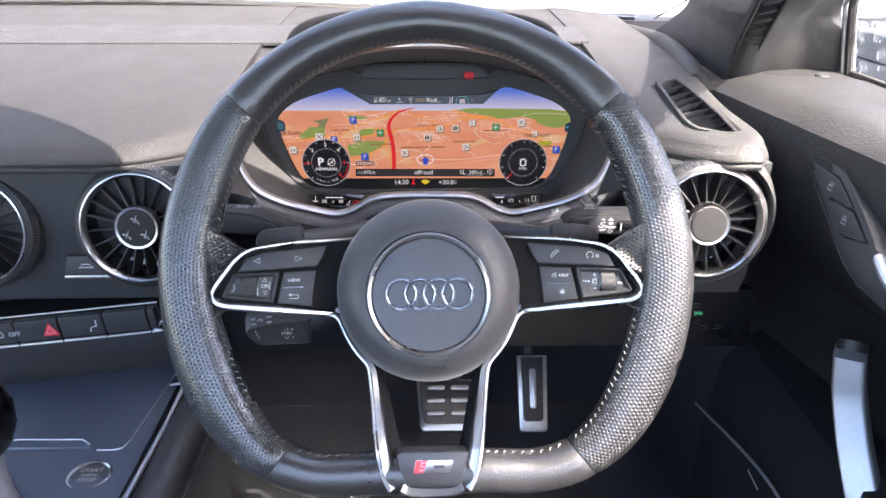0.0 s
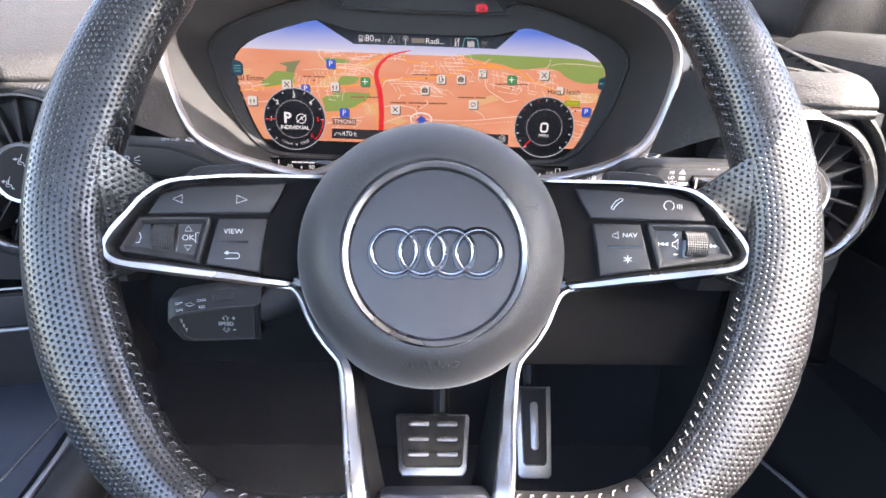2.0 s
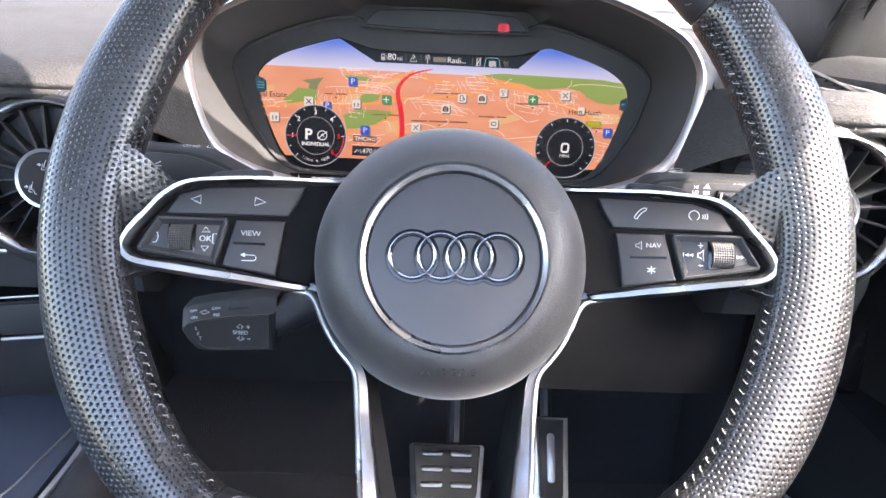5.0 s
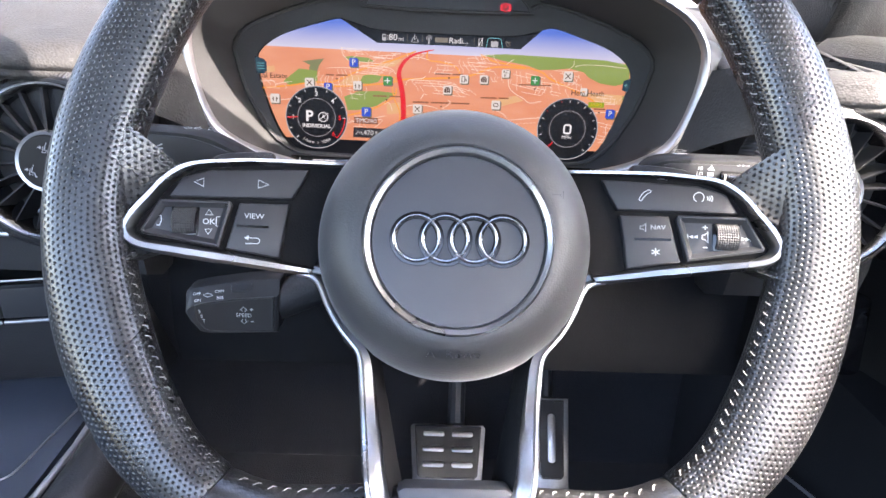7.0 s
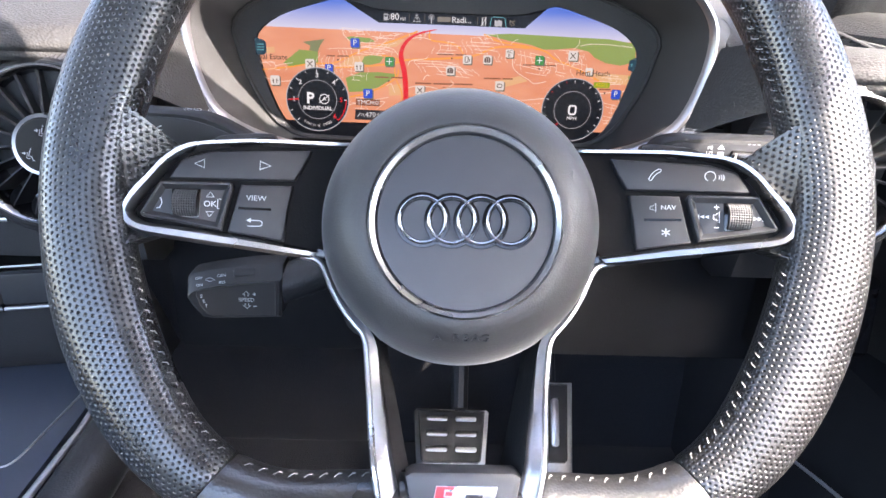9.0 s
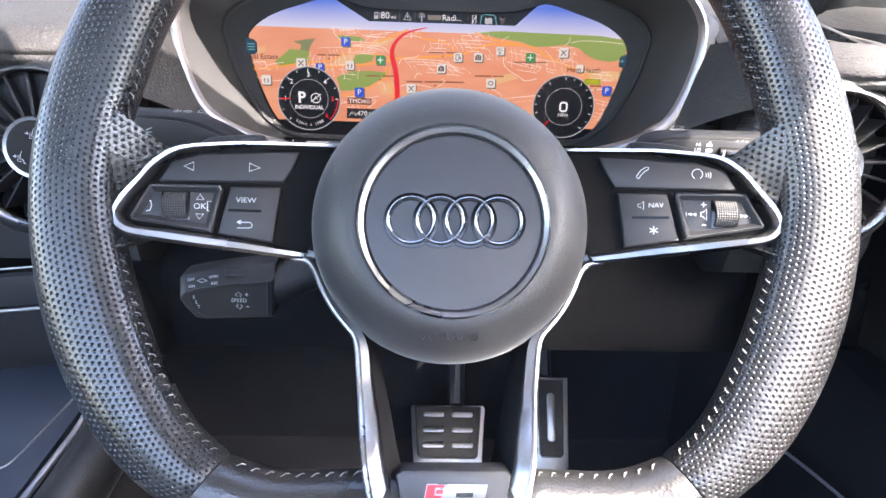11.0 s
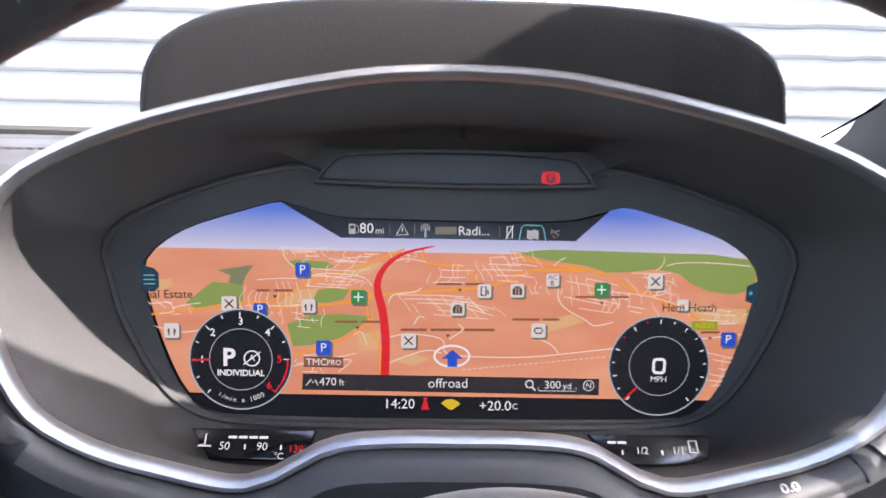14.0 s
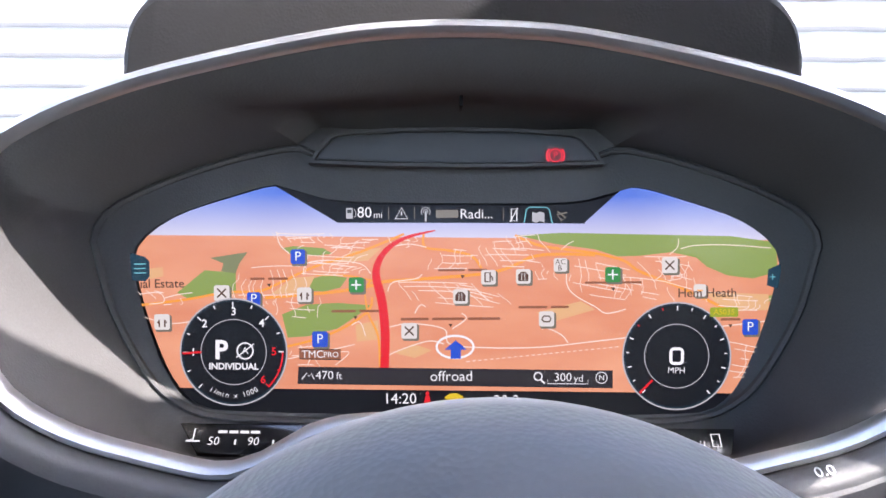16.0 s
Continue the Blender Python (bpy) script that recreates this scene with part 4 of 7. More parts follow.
def vent(x, y, z, turn, label, r=0.0475, blades=20, symbols=False):
    t = thing("air_vent", pose(x, y, z, 80, 0, turn), label, "air vent", "round dashboard air vents")
    knurl = []
    for rr, zz in ((1.10, -0.03), (1.10, -0.010), (1.095, -0.0065), (1.025, -0.0012), (1.0, -0.0004), (0.985, 0.0006), (0.957, 0.001)):
        tooth = 0.010 if -0.012 < zz < -0.001 else 0
        knurl.append([Vector((q.x * (1 + (tooth if i % 2 else 0)), q.y * (1 + (tooth if i % 2 else 0)), zz)) for i, q in enumerate(circle(r * rr, 280))])
    part("outer_ring", loft(knurl), KNURL, t, "knurled black outer ring", smooth=20)
    part("chrome_ring", revolve([(r * 0.957, 0.0), (r * 0.95, 0.0030), (r * 0.925, 0.0034), (r * 0.89, 0.0010), (r * 0.875, -0.004)], 80), CHROME, t, "satin chrome ring")
    part("barrel", revolve([(r * 0.878, -0.003), (r * 0.85, -0.03), (r * 0.3, -0.036), (0.0, -0.036)], 48), PIANO, t, "black throat of the vent")
    hub = part("knob", revolve([(r * 0.33, -0.025), (r * 0.33, 0.0), (r * 0.325, 0.0016), (r * 0.30, 0.0026), (0, 0.0032)], 48), KNOB, t, "satin black vent knob")
    part("knob_ring", revolve([(r * 0.375, -0.006), (r * 0.375, 0.0004), (r * 0.365, 0.0020), (r * 0.325, 0.0014)], 48), CHROME, hub, "chrome ring round the knob")
    for i in range(blades):
        a = 360 * i / blades + 5
        b = loft([[Vector((q * r, s, zz)) for s, zz in ((-0.0007, -0.0045), (0.0005, -0.0035), (0.0022, -0.020), (0.0010, -0.020))] for q in (0.37, 0.62, 0.876)], cap=True)
        part("blade", moved(b, pose(0, 0, 0, 0, 0, a)), BLADE, t)
    if symbols:
        for cx, cy in ((0.0005, 0.0075), (-0.0072, -0.0055), (0.0075, -0.0055)):
            b = stroke([(cx + 0.0006, cy + 0.0022), (cx - 0.0002, cy - 0.0010), (cx + 0.0016, cy - 0.0012), (cx + 0.0022, cy - 0.0034), (cx + 0.0032, cy - 0.0034)], 0.0005, 0.0034)
            stroke([(cx - 0.0008, cy + 0.0012), (cx - 0.0014, cy - 0.0022), (cx + 0.0008, cy - 0.0024)], 0.0004, 0.0034, bm=b)
            stroke([(cx + 0.0008, cy + 0.0030), (cx + 0.0012, cy + 0.0030)], 0.0010, 0.0034, bm=b)
            stroke([(cx - 0.0040, cy + 0.0006), (cx - 0.0022, cy + 0.0006)], 0.0005, 0.0034, bm=b)
            stroke([(cx - 0.0028, cy + 0.0014), (cx - 0.0020, cy + 0.0006), (cx - 0.0028, cy - 0.0002)], 0.0005, 0.0034, bm=b)
            part("vent_symbol", b, PRINT, hub, smooth=0)
    return t


vent(-0.2350, 0.595, 0.795, 0, "round jet air vent with chrome ring and symbols on its knob", symbols=True)
vent(-0.3735, 0.603, 0.790, 0, "round jet air vent with chrome ring above the console")
vent(0.2330, 0.590, 0.797, 0, "round jet air vent with chrome ring beside the door")


def window_vent():
    """Slatted demister outlet in the dashboard end."""
    t = thing("window_vent", OUTLET, "slatted demister outlet set in the dashboard end", "air vent")
    o = OUTLET_EDGE
    i_ = grow(o, -0.0042)
    part("frame", loft([at_z(o, -0.006), at_z(o, 0.0004), at_z(grow(o, -0.0012), 0.0010), at_z(grow(i_, 0.0010), 0.0008), at_z(i_, 0.0), at_z(i_, -0.012)]), SOFT, t, "grained frame")
    part("recess", slab(grow(i_, 0.001), -0.0135, -0.0125, 0.0003), DEEP, t, "dark recess")
    for k in [0.75 * j for j in range(9)]:
        x0, x1 = (float(np.interp(k, range(7), e)) / 1000 for e in ((-20, 3, 20, 38, 54, 66, 78), (-46, -22, -9, 13, 30, 43, 55)))
        p = spline([(x0, -0.021, 0), ((x0 + x1) / 2 - 0.001, -0.0055, 0), (x1, 0.0135 + 0.003 * k / 6, 0)], 6)
        p = [q for q in p if q.x < 0.0675]
        b_ = loft([[q + Vector((dx, dy, dz)) for dx, dy, dz in ((-0.0007, 0, -0.0006), (0.0007, 0.0003, 0.0004), (-0.0098, 0.001, -0.0115), (-0.0108, 0.001, -0.0115))] for q in p], cap=True)
        part("slat", b_, HARD, t)
    return t


window_vent()


# ---- stalks ----
def box_stalk(name, label, outline_, inset, y0, y1):
    """A flat-sided lever: an outline (x, z) that faces the driver, drawn back in depth."""
    t = thing(name, pose(0, y0, 0), label, "stalk")
    o = [q.to_2d() for q in spline([(x, z, 0) for x, z in outline_], 3, True)]
    e = [q.to_2d() for q in spline([(x, z, 0) for x, z in inset], 3, True)]
    turn = pose(0, 0, 0, 90, 0, 0)
    part("lever", moved(loft([at_z(grow(o, d), z) for d, z in ((-0.003, y0 - y1), (0, y0 - y1 + 0.004), (0, -0.003), (-0.0008, -0.0009), (-0.0026, 0.0))], cap=True), turn), KNOB, t, "dark plastic lever", smooth=40)
    part("face", moved(slab(e, -0.001, 0.0006, 0.0004), turn), BUTTON, t, "satin black face of the lever")
    return t


sl = box_stalk("indicator_stalk", "dark boxy indicator stalk with printed light symbols", [(-0.1937, 0.8212), (-0.1855, 0.8248), (-0.1625, 0.8237), (-0.1401, 0.8227), (-0.126, 0.8193), (-0.1101, 0.8113), (-0.098, 0.8056), (-0.1104, 0.8019), (-0.1375, 0.8035), (-0.1609, 0.8056), (-0.1868, 0.81)], [(-0.1859, 0.8221), (-0.1627, 0.8214), (-0.1412, 0.8204), (-0.1279, 0.817), (-0.114, 0.8104), (-0.1228, 0.8077), (-0.1372, 0.8059), (-0.1597, 0.8079), (-0.1843, 0.8123)], 0.558, 0.578)
sr = box_stalk("wiper_stalk", "dark boxy wiper stalk with printed settings", [(0.1061, 0.8106), (0.108, 0.8153), (0.1134, 0.8185), (0.1237, 0.8203), (0.1454, 0.8206), (0.1716, 0.8205), (0.1936, 0.8199), (0.2006, 0.8165), (0.1999, 0.8061), (0.1738, 0.8025), (0.1407, 0.8018), (0.114, 0.8049)], [(0.1114, 0.8106), (0.1153, 0.8162), (0.1247, 0.818), (0.1675, 0.8182), (0.1895, 0.8175), (0.193, 0.8081), (0.1691, 0.8049), (0.1405, 0.8042), (0.1161, 0.8063)], 0.556, 0.575)
part("root", tube([(-0.105, 0.012, 0.790), (-0.04, 0.07, 0.778)], 0.010, 12), HARD, sl, "dark root of the lever")
part("root", tube([(0.105, 0.012, 0.793), (0.04, 0.07, 0.778)], 0.010, 12), HARD, sr, "dark root of the lever")
bpy.context.view_layer.update()
def on_face(parent, p, tilt=0):
    return parent.matrix_world.inverted() @ pose(*p, 90 - tilt, 0, 0)


mk = on_face(sl, (-0.1591, 0.557, 0.8144))
letters("p_lettering", "P", 0.0062, mk @ pose(-0.0016, 0, 0), PRINT, sl)
for k in (-1, 0, 1):
    part("light_ray", stroke([(0.0020, k * 0.0009), (0.0052, k * 0.0024)], 0.0005, 0.0), PRINT, sl, smooth=0).matrix_local = mk
mk = on_face(sl, (-0.1365, 0.568, 0.8236), 78)
for sx in (-1, 1):
    part("arrow_symbol", stroke([(sx * 0.0008, 0.0008), (sx * 0.003, 0.0008), (sx * 0.003, 0.0018), (sx * 0.0048, 0), (sx * 0.003, -0.0018), (sx * 0.003, -0.0008), (sx * 0.0008, -0.0008)], 0.0004, 0.0, True), PRINT, sl, smooth=0).matrix_local = mk @ pose(-0.004, 0, 0)
part("beam_symbol", stroke([(0.0045, 0.0014), (0.0085, 0.0014), (0.0085, -0.0014), (0.0045, -0.0014)], 0.0006, 0.0, True), PRINT, sl, smooth=0).matrix_local = mk
mk = on_face(sr, (0.1382, 0.555, 0.8117))
for i, word in enumerate(("HI", "LO", "AUTO", "OFF")):
    letters("wiper_lettering", word, 0.0028, mk @ pose(-0.0022, 0.0042 - 0.0029 * i, 0), PRINT, sr)
part("wiper_symbol", stroke([(0.0038, 0.0056), (0.0022, 0.0040), (0.0054, 0.0040)], 0.0012, 0, True), PRINT, sr, smooth=0).matrix_local = mk
for i, w_ in ((0, 0.0034), (1, 0.0064)):
    part("wiper_bar", flat([(0.0022, 0.0021 - 0.0033 * i), (0.0022 + w_, 0.0021 - 0.0033 * i), (0.0022 + w_, 0.0003 - 0.0033 * i), (0.0022, 0.0003 - 0.0033 * i)], 0), PRINT, sr, smooth=0).matrix_local = mk
part("wiper_symbol", stroke([(0.0038, -0.0042), (0.0056, -0.0056), (0.0038, -0.0070), (0.0020, -0.0056)], 0.0005, 0, True), PRINT, sr, smooth=0).matrix_local = mk
mk = on_face(sr, (0.1551, 0.5555, 0.8109))
wr = part("thumb_wheel", moved(revolve([(0.0, -0.0075), (0.0036, -0.0075), (0.0042, -0.0068), (0.0042, 0.0068), (0.0036, 0.0075), (0.0, 0.0075)], 20), pose(0, 0, -0.0012, 0, 90, 0)), PIANO, sr, "ribbed black wheel in the lever", smooth=20)
wr.matrix_local = mk
part("wheel_mark", flat([(-0.0062, 0.0030), (-0.0050, 0.0030), (-0.0050, -0.0030), (-0.0062, -0.0030)], 0.0032), THREAD, sr, smooth=0).matrix_local = mk
for k in range(3):
    part("step_mark", flat([(0.001 + 0.0026 * k, 0.0062), (0.0026 + 0.0026 * k, 0.0066), (0.0026 + 0.0026 * k, 0.0078), (0.001 + 0.0026 * k, 0.0074)], 0.0), PRINT, sr, smooth=0).matrix_local = mk
mk = on_face(sr, (0.1290, 0.566, 0.8218), 78)
letters("front_lettering", "FRONT", 0.0026, mk @ pose(-0.002, -0.0015, 0), THREAD, sr)
part("wiper_symbol", stroke([(-0.005, 0.0030), (-0.003, 0.0010), (0.001, 0.0010), (0.003, 0.0030), (-0.001, 0.0042)], 0.0005, 0, True), THREAD, sr, smooth=0).matrix_local = mk
CRUISE = [(-0.1487, 0.7239), (-0.148, 0.7264), (-0.1455, 0.7285), (-0.1338, 0.7314), (-0.1131, 0.7351), (-0.0925, 0.7372), (-0.0939, 0.7061), (-0.1241, 0.7042), (-0.1332, 0.7038), (-0.1391, 0.7046), (-0.1442, 0.7112), (-0.1484, 0.72)]
CRUISE_FACE = [(-0.1406, 0.7216), (-0.1375, 0.7229), (-0.1255, 0.7252), (-0.1136, 0.7271), (-0.0958, 0.729), (-0.0968, 0.7076), (-0.124, 0.7062), (-0.133, 0.7062), (-0.1361, 0.7078), (-0.1396, 0.7127), (-0.1408, 0.7185)]


def cruise_stalk():
    """Speed control lever: a box with a sunk face and a sloping top on which the switch is printed."""
    t = thing("cruise_stalk", pose(0, 0.566, 0), "black speed control lever with printed symbols below the wheel", "stalk")
    turn = pose(0, 0, 0, 90, 0, 0)
    o, e = [Vector(q) for q in CRUISE], [Vector(q) for q in CRUISE_FACE]
    top = [Vector(q) for q in [(-0.1466, 0.7190), (-0.1448, 0.7212), (-0.1420, 0.7228), (-0.1338, 0.7250), (-0.1131, 0.7286), (-0.0925, 0.7307)] + CRUISE[6:-1] + [(-0.1470, 0.7165)]]
    part("lever", moved(loft([at_z(grow(o, -0.002), -0.024), at_z(o, -0.021), at_z(o, -0.009), at_z(grow(o, -0.0006), -0.0075), at_z(top, -0.0012), at_z(grow(top, -0.0014), 0.0)], cap=True), turn), STALK, t, "dark plastic lever", smooth=30)
    part("face", moved(loft([at_z(grow(e, 0.0004), -0.001), at_z(grow(e, 0.0004), 0.0009), at_z(e, 0.0012), at_z(grow(e, -0.0006), 0.0007)], cap=True), turn), STALK, t, "sunk face of the lever", smooth=30)
    part("root", tube([(-0.098, 0.012, 0.7205), (-0.06, 0.03, 0.730), (-0.02, 0.06, 0.742)], 0.0115, 12), HARD, t, "dark root of the lever")
    mk = pose(-0.1127, -0.0014, 0.7173, 90, 0, 0)
    letters("speed_lettering", "SPEED", 0.0033, mk, PRINT, t)
    for s in (1, -1):
        part("speed_arrow", moved(stroke([(-0.0009, s * 0.0022), (-0.0009, s * 0.0034), (-0.0020, s * 0.0034), (0, s * 0.0054), (0.0020, s * 0.0034), (0.0009, s * 0.0034), (0.0009, s * 0.0022)], 0.0004, 0), mk), PRINT, t, smooth=0)
        part("speed_sign", moved(stroke([(0.0036, s * 0.0038), (0.0056, s * 0.0038)], 0.0005, 0), mk), PRINT, t, smooth=0)
    part("speed_sign", moved(stroke([(0.0046, 0.0028), (0.0046, 0.0048)], 0.0005, 0), mk), PRINT, t, smooth=0)
    for i, ch in enumerate("SET"):
        letters("set_lettering", ch, 0.0030, pose(-0.1380 + 0.0011 * i, -0.0014, 0.7186 - 0.0030 * i, 90, 0, 0), PRINT, t)
    # the switch on the sloping top
    for words, x, z in ((("OFF", "ON"), -0.1405, 0.7262), (("CAN", "RES"), -0.1275, 0.7285)):
        for i, word in enumerate(words):
            letters("switch_lettering", word, 0.0024, pose(x + 0.0012 * i, 0.0052 - 0.0034 * i, z - 0.0002 - 0.0026 * i, 45, 0, 0) @ pose(0, 0, 0.0016, 0, 0, 8), PRINT, t)
    part("switch_arrow", moved(stroke([(-0.0028, 0.0), (0.0, 0.0012), (0.0028, 0.0), (0.0, -0.0012)], 0.0004, 0, True), pose(-0.1338, 0.0038, 0.7262, 45, 0, 0) @ pose(0, 0, 0.0016)), PRINT, t, smooth=0)
    part("slider", moved(slab(rounded(0.012, 0.0045, 0.001), -0.001, 0.0012, 0.0004), pose(-0.1145, 0.0048, 0.7318, 45, 0, 8)), BUTTON, t, "small dark slider on the lever")


cruise_stalk()

# ---- switch bar on the centre fascia ----
BAR = thing("switch_bar", pose(-0.25, 0, 0.690, 0, -6, 0), "row of dark fascia switches with silver strip", "switch panel")
part("bar", box(-0.37, 0.012, 0.622, 0.66, -0.008, 0.0205, 0.003), PIANO, BAR, "gloss black switch carrier")
part("upper_line", tube([(-0.37, 0.620, 0.0215), (0.012, 0.620, 0.0215)], 0.0007, 8), SILVER, BAR, "thin silver line")
part("lower_line", tube(spline([(-0.37, 0.617, -0.0062), (-0.2, 0.617, -0.0062), (-0.006, 0.617, -0.0062), (0.004, 0.618, -0.0042), (0.012, 0.621, 0.0015)], 5), 0.0014, 8), SILVER, BAR, "silver strip that curves up at its end")
for i in range(9):
    x = 0.0235 - 0.0402 * i - 0.0015
    k = part("switch", box(x - 0.0194, min(x + 0.0194, 0.009), 0.616, 0.625, -0.0035, 0.0175, 0.0015), BUTTON, BAR, "satin black switch")
    part("switch_notch", box(x - 0.0204, x - 0.0196, 0.6152, 0.6186, -0.0078, -0.0046, 0.0002), PIANO, k)
FACE = pose(0.2580, 0.6155, 0.0062, 90, 0, 0)
TRI = [(-0.3446 + x * 0.8, y * 0.8) for x, y in ((0, 0.0095), (-0.0095, -0.0065), (0.0095, -0.0065))]
part("hazard_symbol", moved(flat(TRI, 0), FACE), REDPRINT, BAR, "red warning triangle", smooth=0)
part("hazard_line", moved(stroke([(-0.3446 + x * 0.42, y * 0.42) for x, y in ((0, 0.0095), (-0.0095, -0.0065), (0.0095, -0.0065))], 0.0008, 0.0003, True), FACE), PRINT, BAR, smooth=0)
letters("off_lettering", "OFF", 0.0062, FACE @ pose(-0.3770, 0, 0.0002), PRINT, BAR)
part("skid_symbol", moved(stroke([(-0.3935, -0.002), (-0.3935, 0.001), (-0.392, 0.004), (-0.389, 0.004), (-0.3875, 0.001), (-0.3875, -0.002)], 0.0009, 0.0002, True), FACE), PRINT, BAR, smooth=0)
part("seat_symbol", moved(stroke([(-0.302, 0.006), (-0.303, 0.0), (-0.308, -0.001), (-0.309, -0.005)], 0.0012, 0.0002), FACE), PRINT, BAR, smooth=0)
RK = thing("recirculation_key", pose(-0.290, 0.612, 0.752, 80, 0, 0), "dark key with silver lower edge between the vents", "switch")
part("key", slab([Vector(q) for q in ((-0.016, 0.010), (0.014, 0.010), (0.019, -0.007), (-0.019, -0.007))], -0.01, 0.002, 0.001), BUTTON, RK)
part("edge", slab([Vector(q) for q in ((-0.019, -0.007), (0.019, -0.007), (0.0195, -0.0096), (-0.0195, -0.0096))], -0.01, 0.0030, 0.0008), CHROME, RK, "silver lower edge")
part("car_symbol", stroke([(-0.006, 0.0), (-0.003, 0.0028), (0.002, 0.0028), (0.006, 0.0)], 0.0007, 0.0023, True), PRINT, RK, smooth=0)

# ---- centre console ----
CONS = thing("centre_console", pose(0.015, 0, 0), "slate grey centre console, sky reflection in its colour, with silver edge strips", "centre console")
part("panel", loft([[Vector((x, y, z)) for x, z in ((-0.60, 0.42), (-0.60, 0.598), (-0.59, 0.606), (-0.27, 0.606), (-0.262, 0.602), (-0.258, 0.42))] for y in (0.0, 0.3, 0.56, 0.60, 0.72)], cap=True), CONSOLE, CONS, "slate grey satin panel, sky reflection in its colour")
part("riser", loft([[Vector((x, y + (x + 0.28) * k, z)) for y, z, k in ((0.684, 0.604, 0.2), (0.678, 0.608, 0.2), (0.664, 0.622, 0.15), (0.644, 0.650, 0.07), (0.628, 0.675, 0), (0.624, 0.684, 0), (0.66, 0.684, 0), (0.72, 0.604, 0))] for x in (-0.60, -0.40, -0.225)], cap=True), HARD, CONS, "dark sloping riser under the switches")
part("edge_strip", tube([(-0.258, 0.0, 0.6045), (-0.257, 0.42, 0.6055), (-0.2505, 0.585, 0.608), (-0.246, 0.635, 0.618)], 0.0024, 8), SILVER, CONS, "silver edge strip")
part("side_bolster", tube([(-0.238, 0.0, 0.585), (-0.238, 0.42, 0.588), (-0.231, 0.62, 0.600)], 0.019, 14), LEATHER, CONS, "padded dark side of the console")
part("side_wall", box(-0.60, -0.226, 0.0, 0.66, 0.2, 0.58, 0.003), CARPET, CONS, "dark carpeted side")
part("lid_line", tube(spline([(-0.300, 0.5500, 0.6064), (-0.285, 0.5498, 0.6064), (-0.2785, 0.554, 0.6064), (-0.2755, 0.566, 0.6064), (-0.2735, 0.586, 0.6064), (-0.2705, 0.615, 0.6064), (-0.268, 0.645, 0.6064), (-0.2672, 0.668, 0.6064)], 5), 0.0008, 6), SILVER, CONS, "fine silver line round the lid")
part("lid_line", tube([(-0.2665, 0.6448, 0.6066), (-0.256, 0.6456, 0.608)], 0.0012, 6), SILVER, CONS, "short silver joint line")
hd = [Vector(q) for q in ((-0.380, 0.5495), (-0.304, 0.5490), (-0.3065, 0.5535), (-0.314, 0.5600), (-0.372, 0.5612))]
part("lid_handle", loft([at_z(hd, 0.605), at_z(hd, 0.6088), at_z(grow(hd, -0.0008), 0.6098), at_z(grow(hd, -0.002), 0.6098)], cap=True), CONSOLE, CONS, "raised lid handle")
part("handle_gap", box(-0.385, -0.301, 0.5462, 0.5488, 0.6050, 0.6064, 0.0002), PIANO, CONS, "dark gap below the lid handle")
# A silver tube stands in for the highlight along the handle.
part("handle_edge", tube([(-0.376, 0.5600, 0.6098), (-0.372, 0.5610, 0.6098), (-0.315, 0.5598, 0.6098), (-0.3065, 0.5535, 0.6094)], 0.0007, 6), SILVER, CONS, "fine bright line for the highlight on the handle's edge")
SB = thing("start_button", pose(-0.2775, 0.516, 0.6062), "dark round start button in a silver ring", "button")
part("ring", revolve([(0.0178, 0.0), (0.0176, 0.0022), (0.0165, 0.0028), (0.0152, 0.0020), (0.0148, 0.0)], 56), CHROME, SB, "silver ring")
part("cap", revolve([(0.0148, 0.0), (0.0146, 0.0016), (0.0135, 0.0022), (0.0, 0.0016)], 48), BUTTON, SB, "satin black cap")
for i, word in enumerate(("START", "ENGINE", "STOP")):
    letters("button_lettering", word, (0.0062, 0.0036, 0.0062)[i], pose(0, 0.0058 - 0.0058 * i, 0.0023), THREAD, SB, 0.00006)
GL = thing("gear_lever", pose(-0.3330, 0.486, 0.596), "black gear lever knob on a silver neck", "gear lever")
part("knob", moved(revolve([(0.0, 0.125), (0.012, 0.123), (0.022, 0.115), (0.0265, 0.100), (0.026, 0.085), (0.021, 0.070), (0.014, 0.062)], 32), pose(0, 0, 0)), PERFORATED, GL, "black leather knob")
part("neck", revolve([(0.0135, 0.064), (0.0115, 0.058), (0.0105, 0.04), (0.0115, 0.02), (0.015, 0.004)], 28), ALU, GL, "brushed silver neck")
part("gaiter_ring", revolve([(0.034, 0.0), (0.034, 0.004), (0.031, 0.006), (0.020, 0.005), (0.018, 0.002)], 40), CHROME, GL, "silver ring at the foot")

# ---- door ----
DOOR = thing("door", pose(0.019, 0, 0), "dark grained driver's door lining with silver grab handle", "car door")


def door_section(y):
    s = 0.27 + (0.80 - y) * 0.14 if y > 0.3 else 0.34
    return [(0.440, 0.874), (0.39, 0.878), (s + 0.045, 0.880), (s + 0.022, 0.876), (s + 0.007, 0.865), (s + 0.002, 0.845), (s + 0.007, 0.80), (s + 0.020, 0.76), (s + 0.050, 0.725), (s + 0.085, 0.70), (s + 0.095, 0.62), (s + 0.09, 0.50), (s + 0.08, 0.25), (0.47, 0.25)]


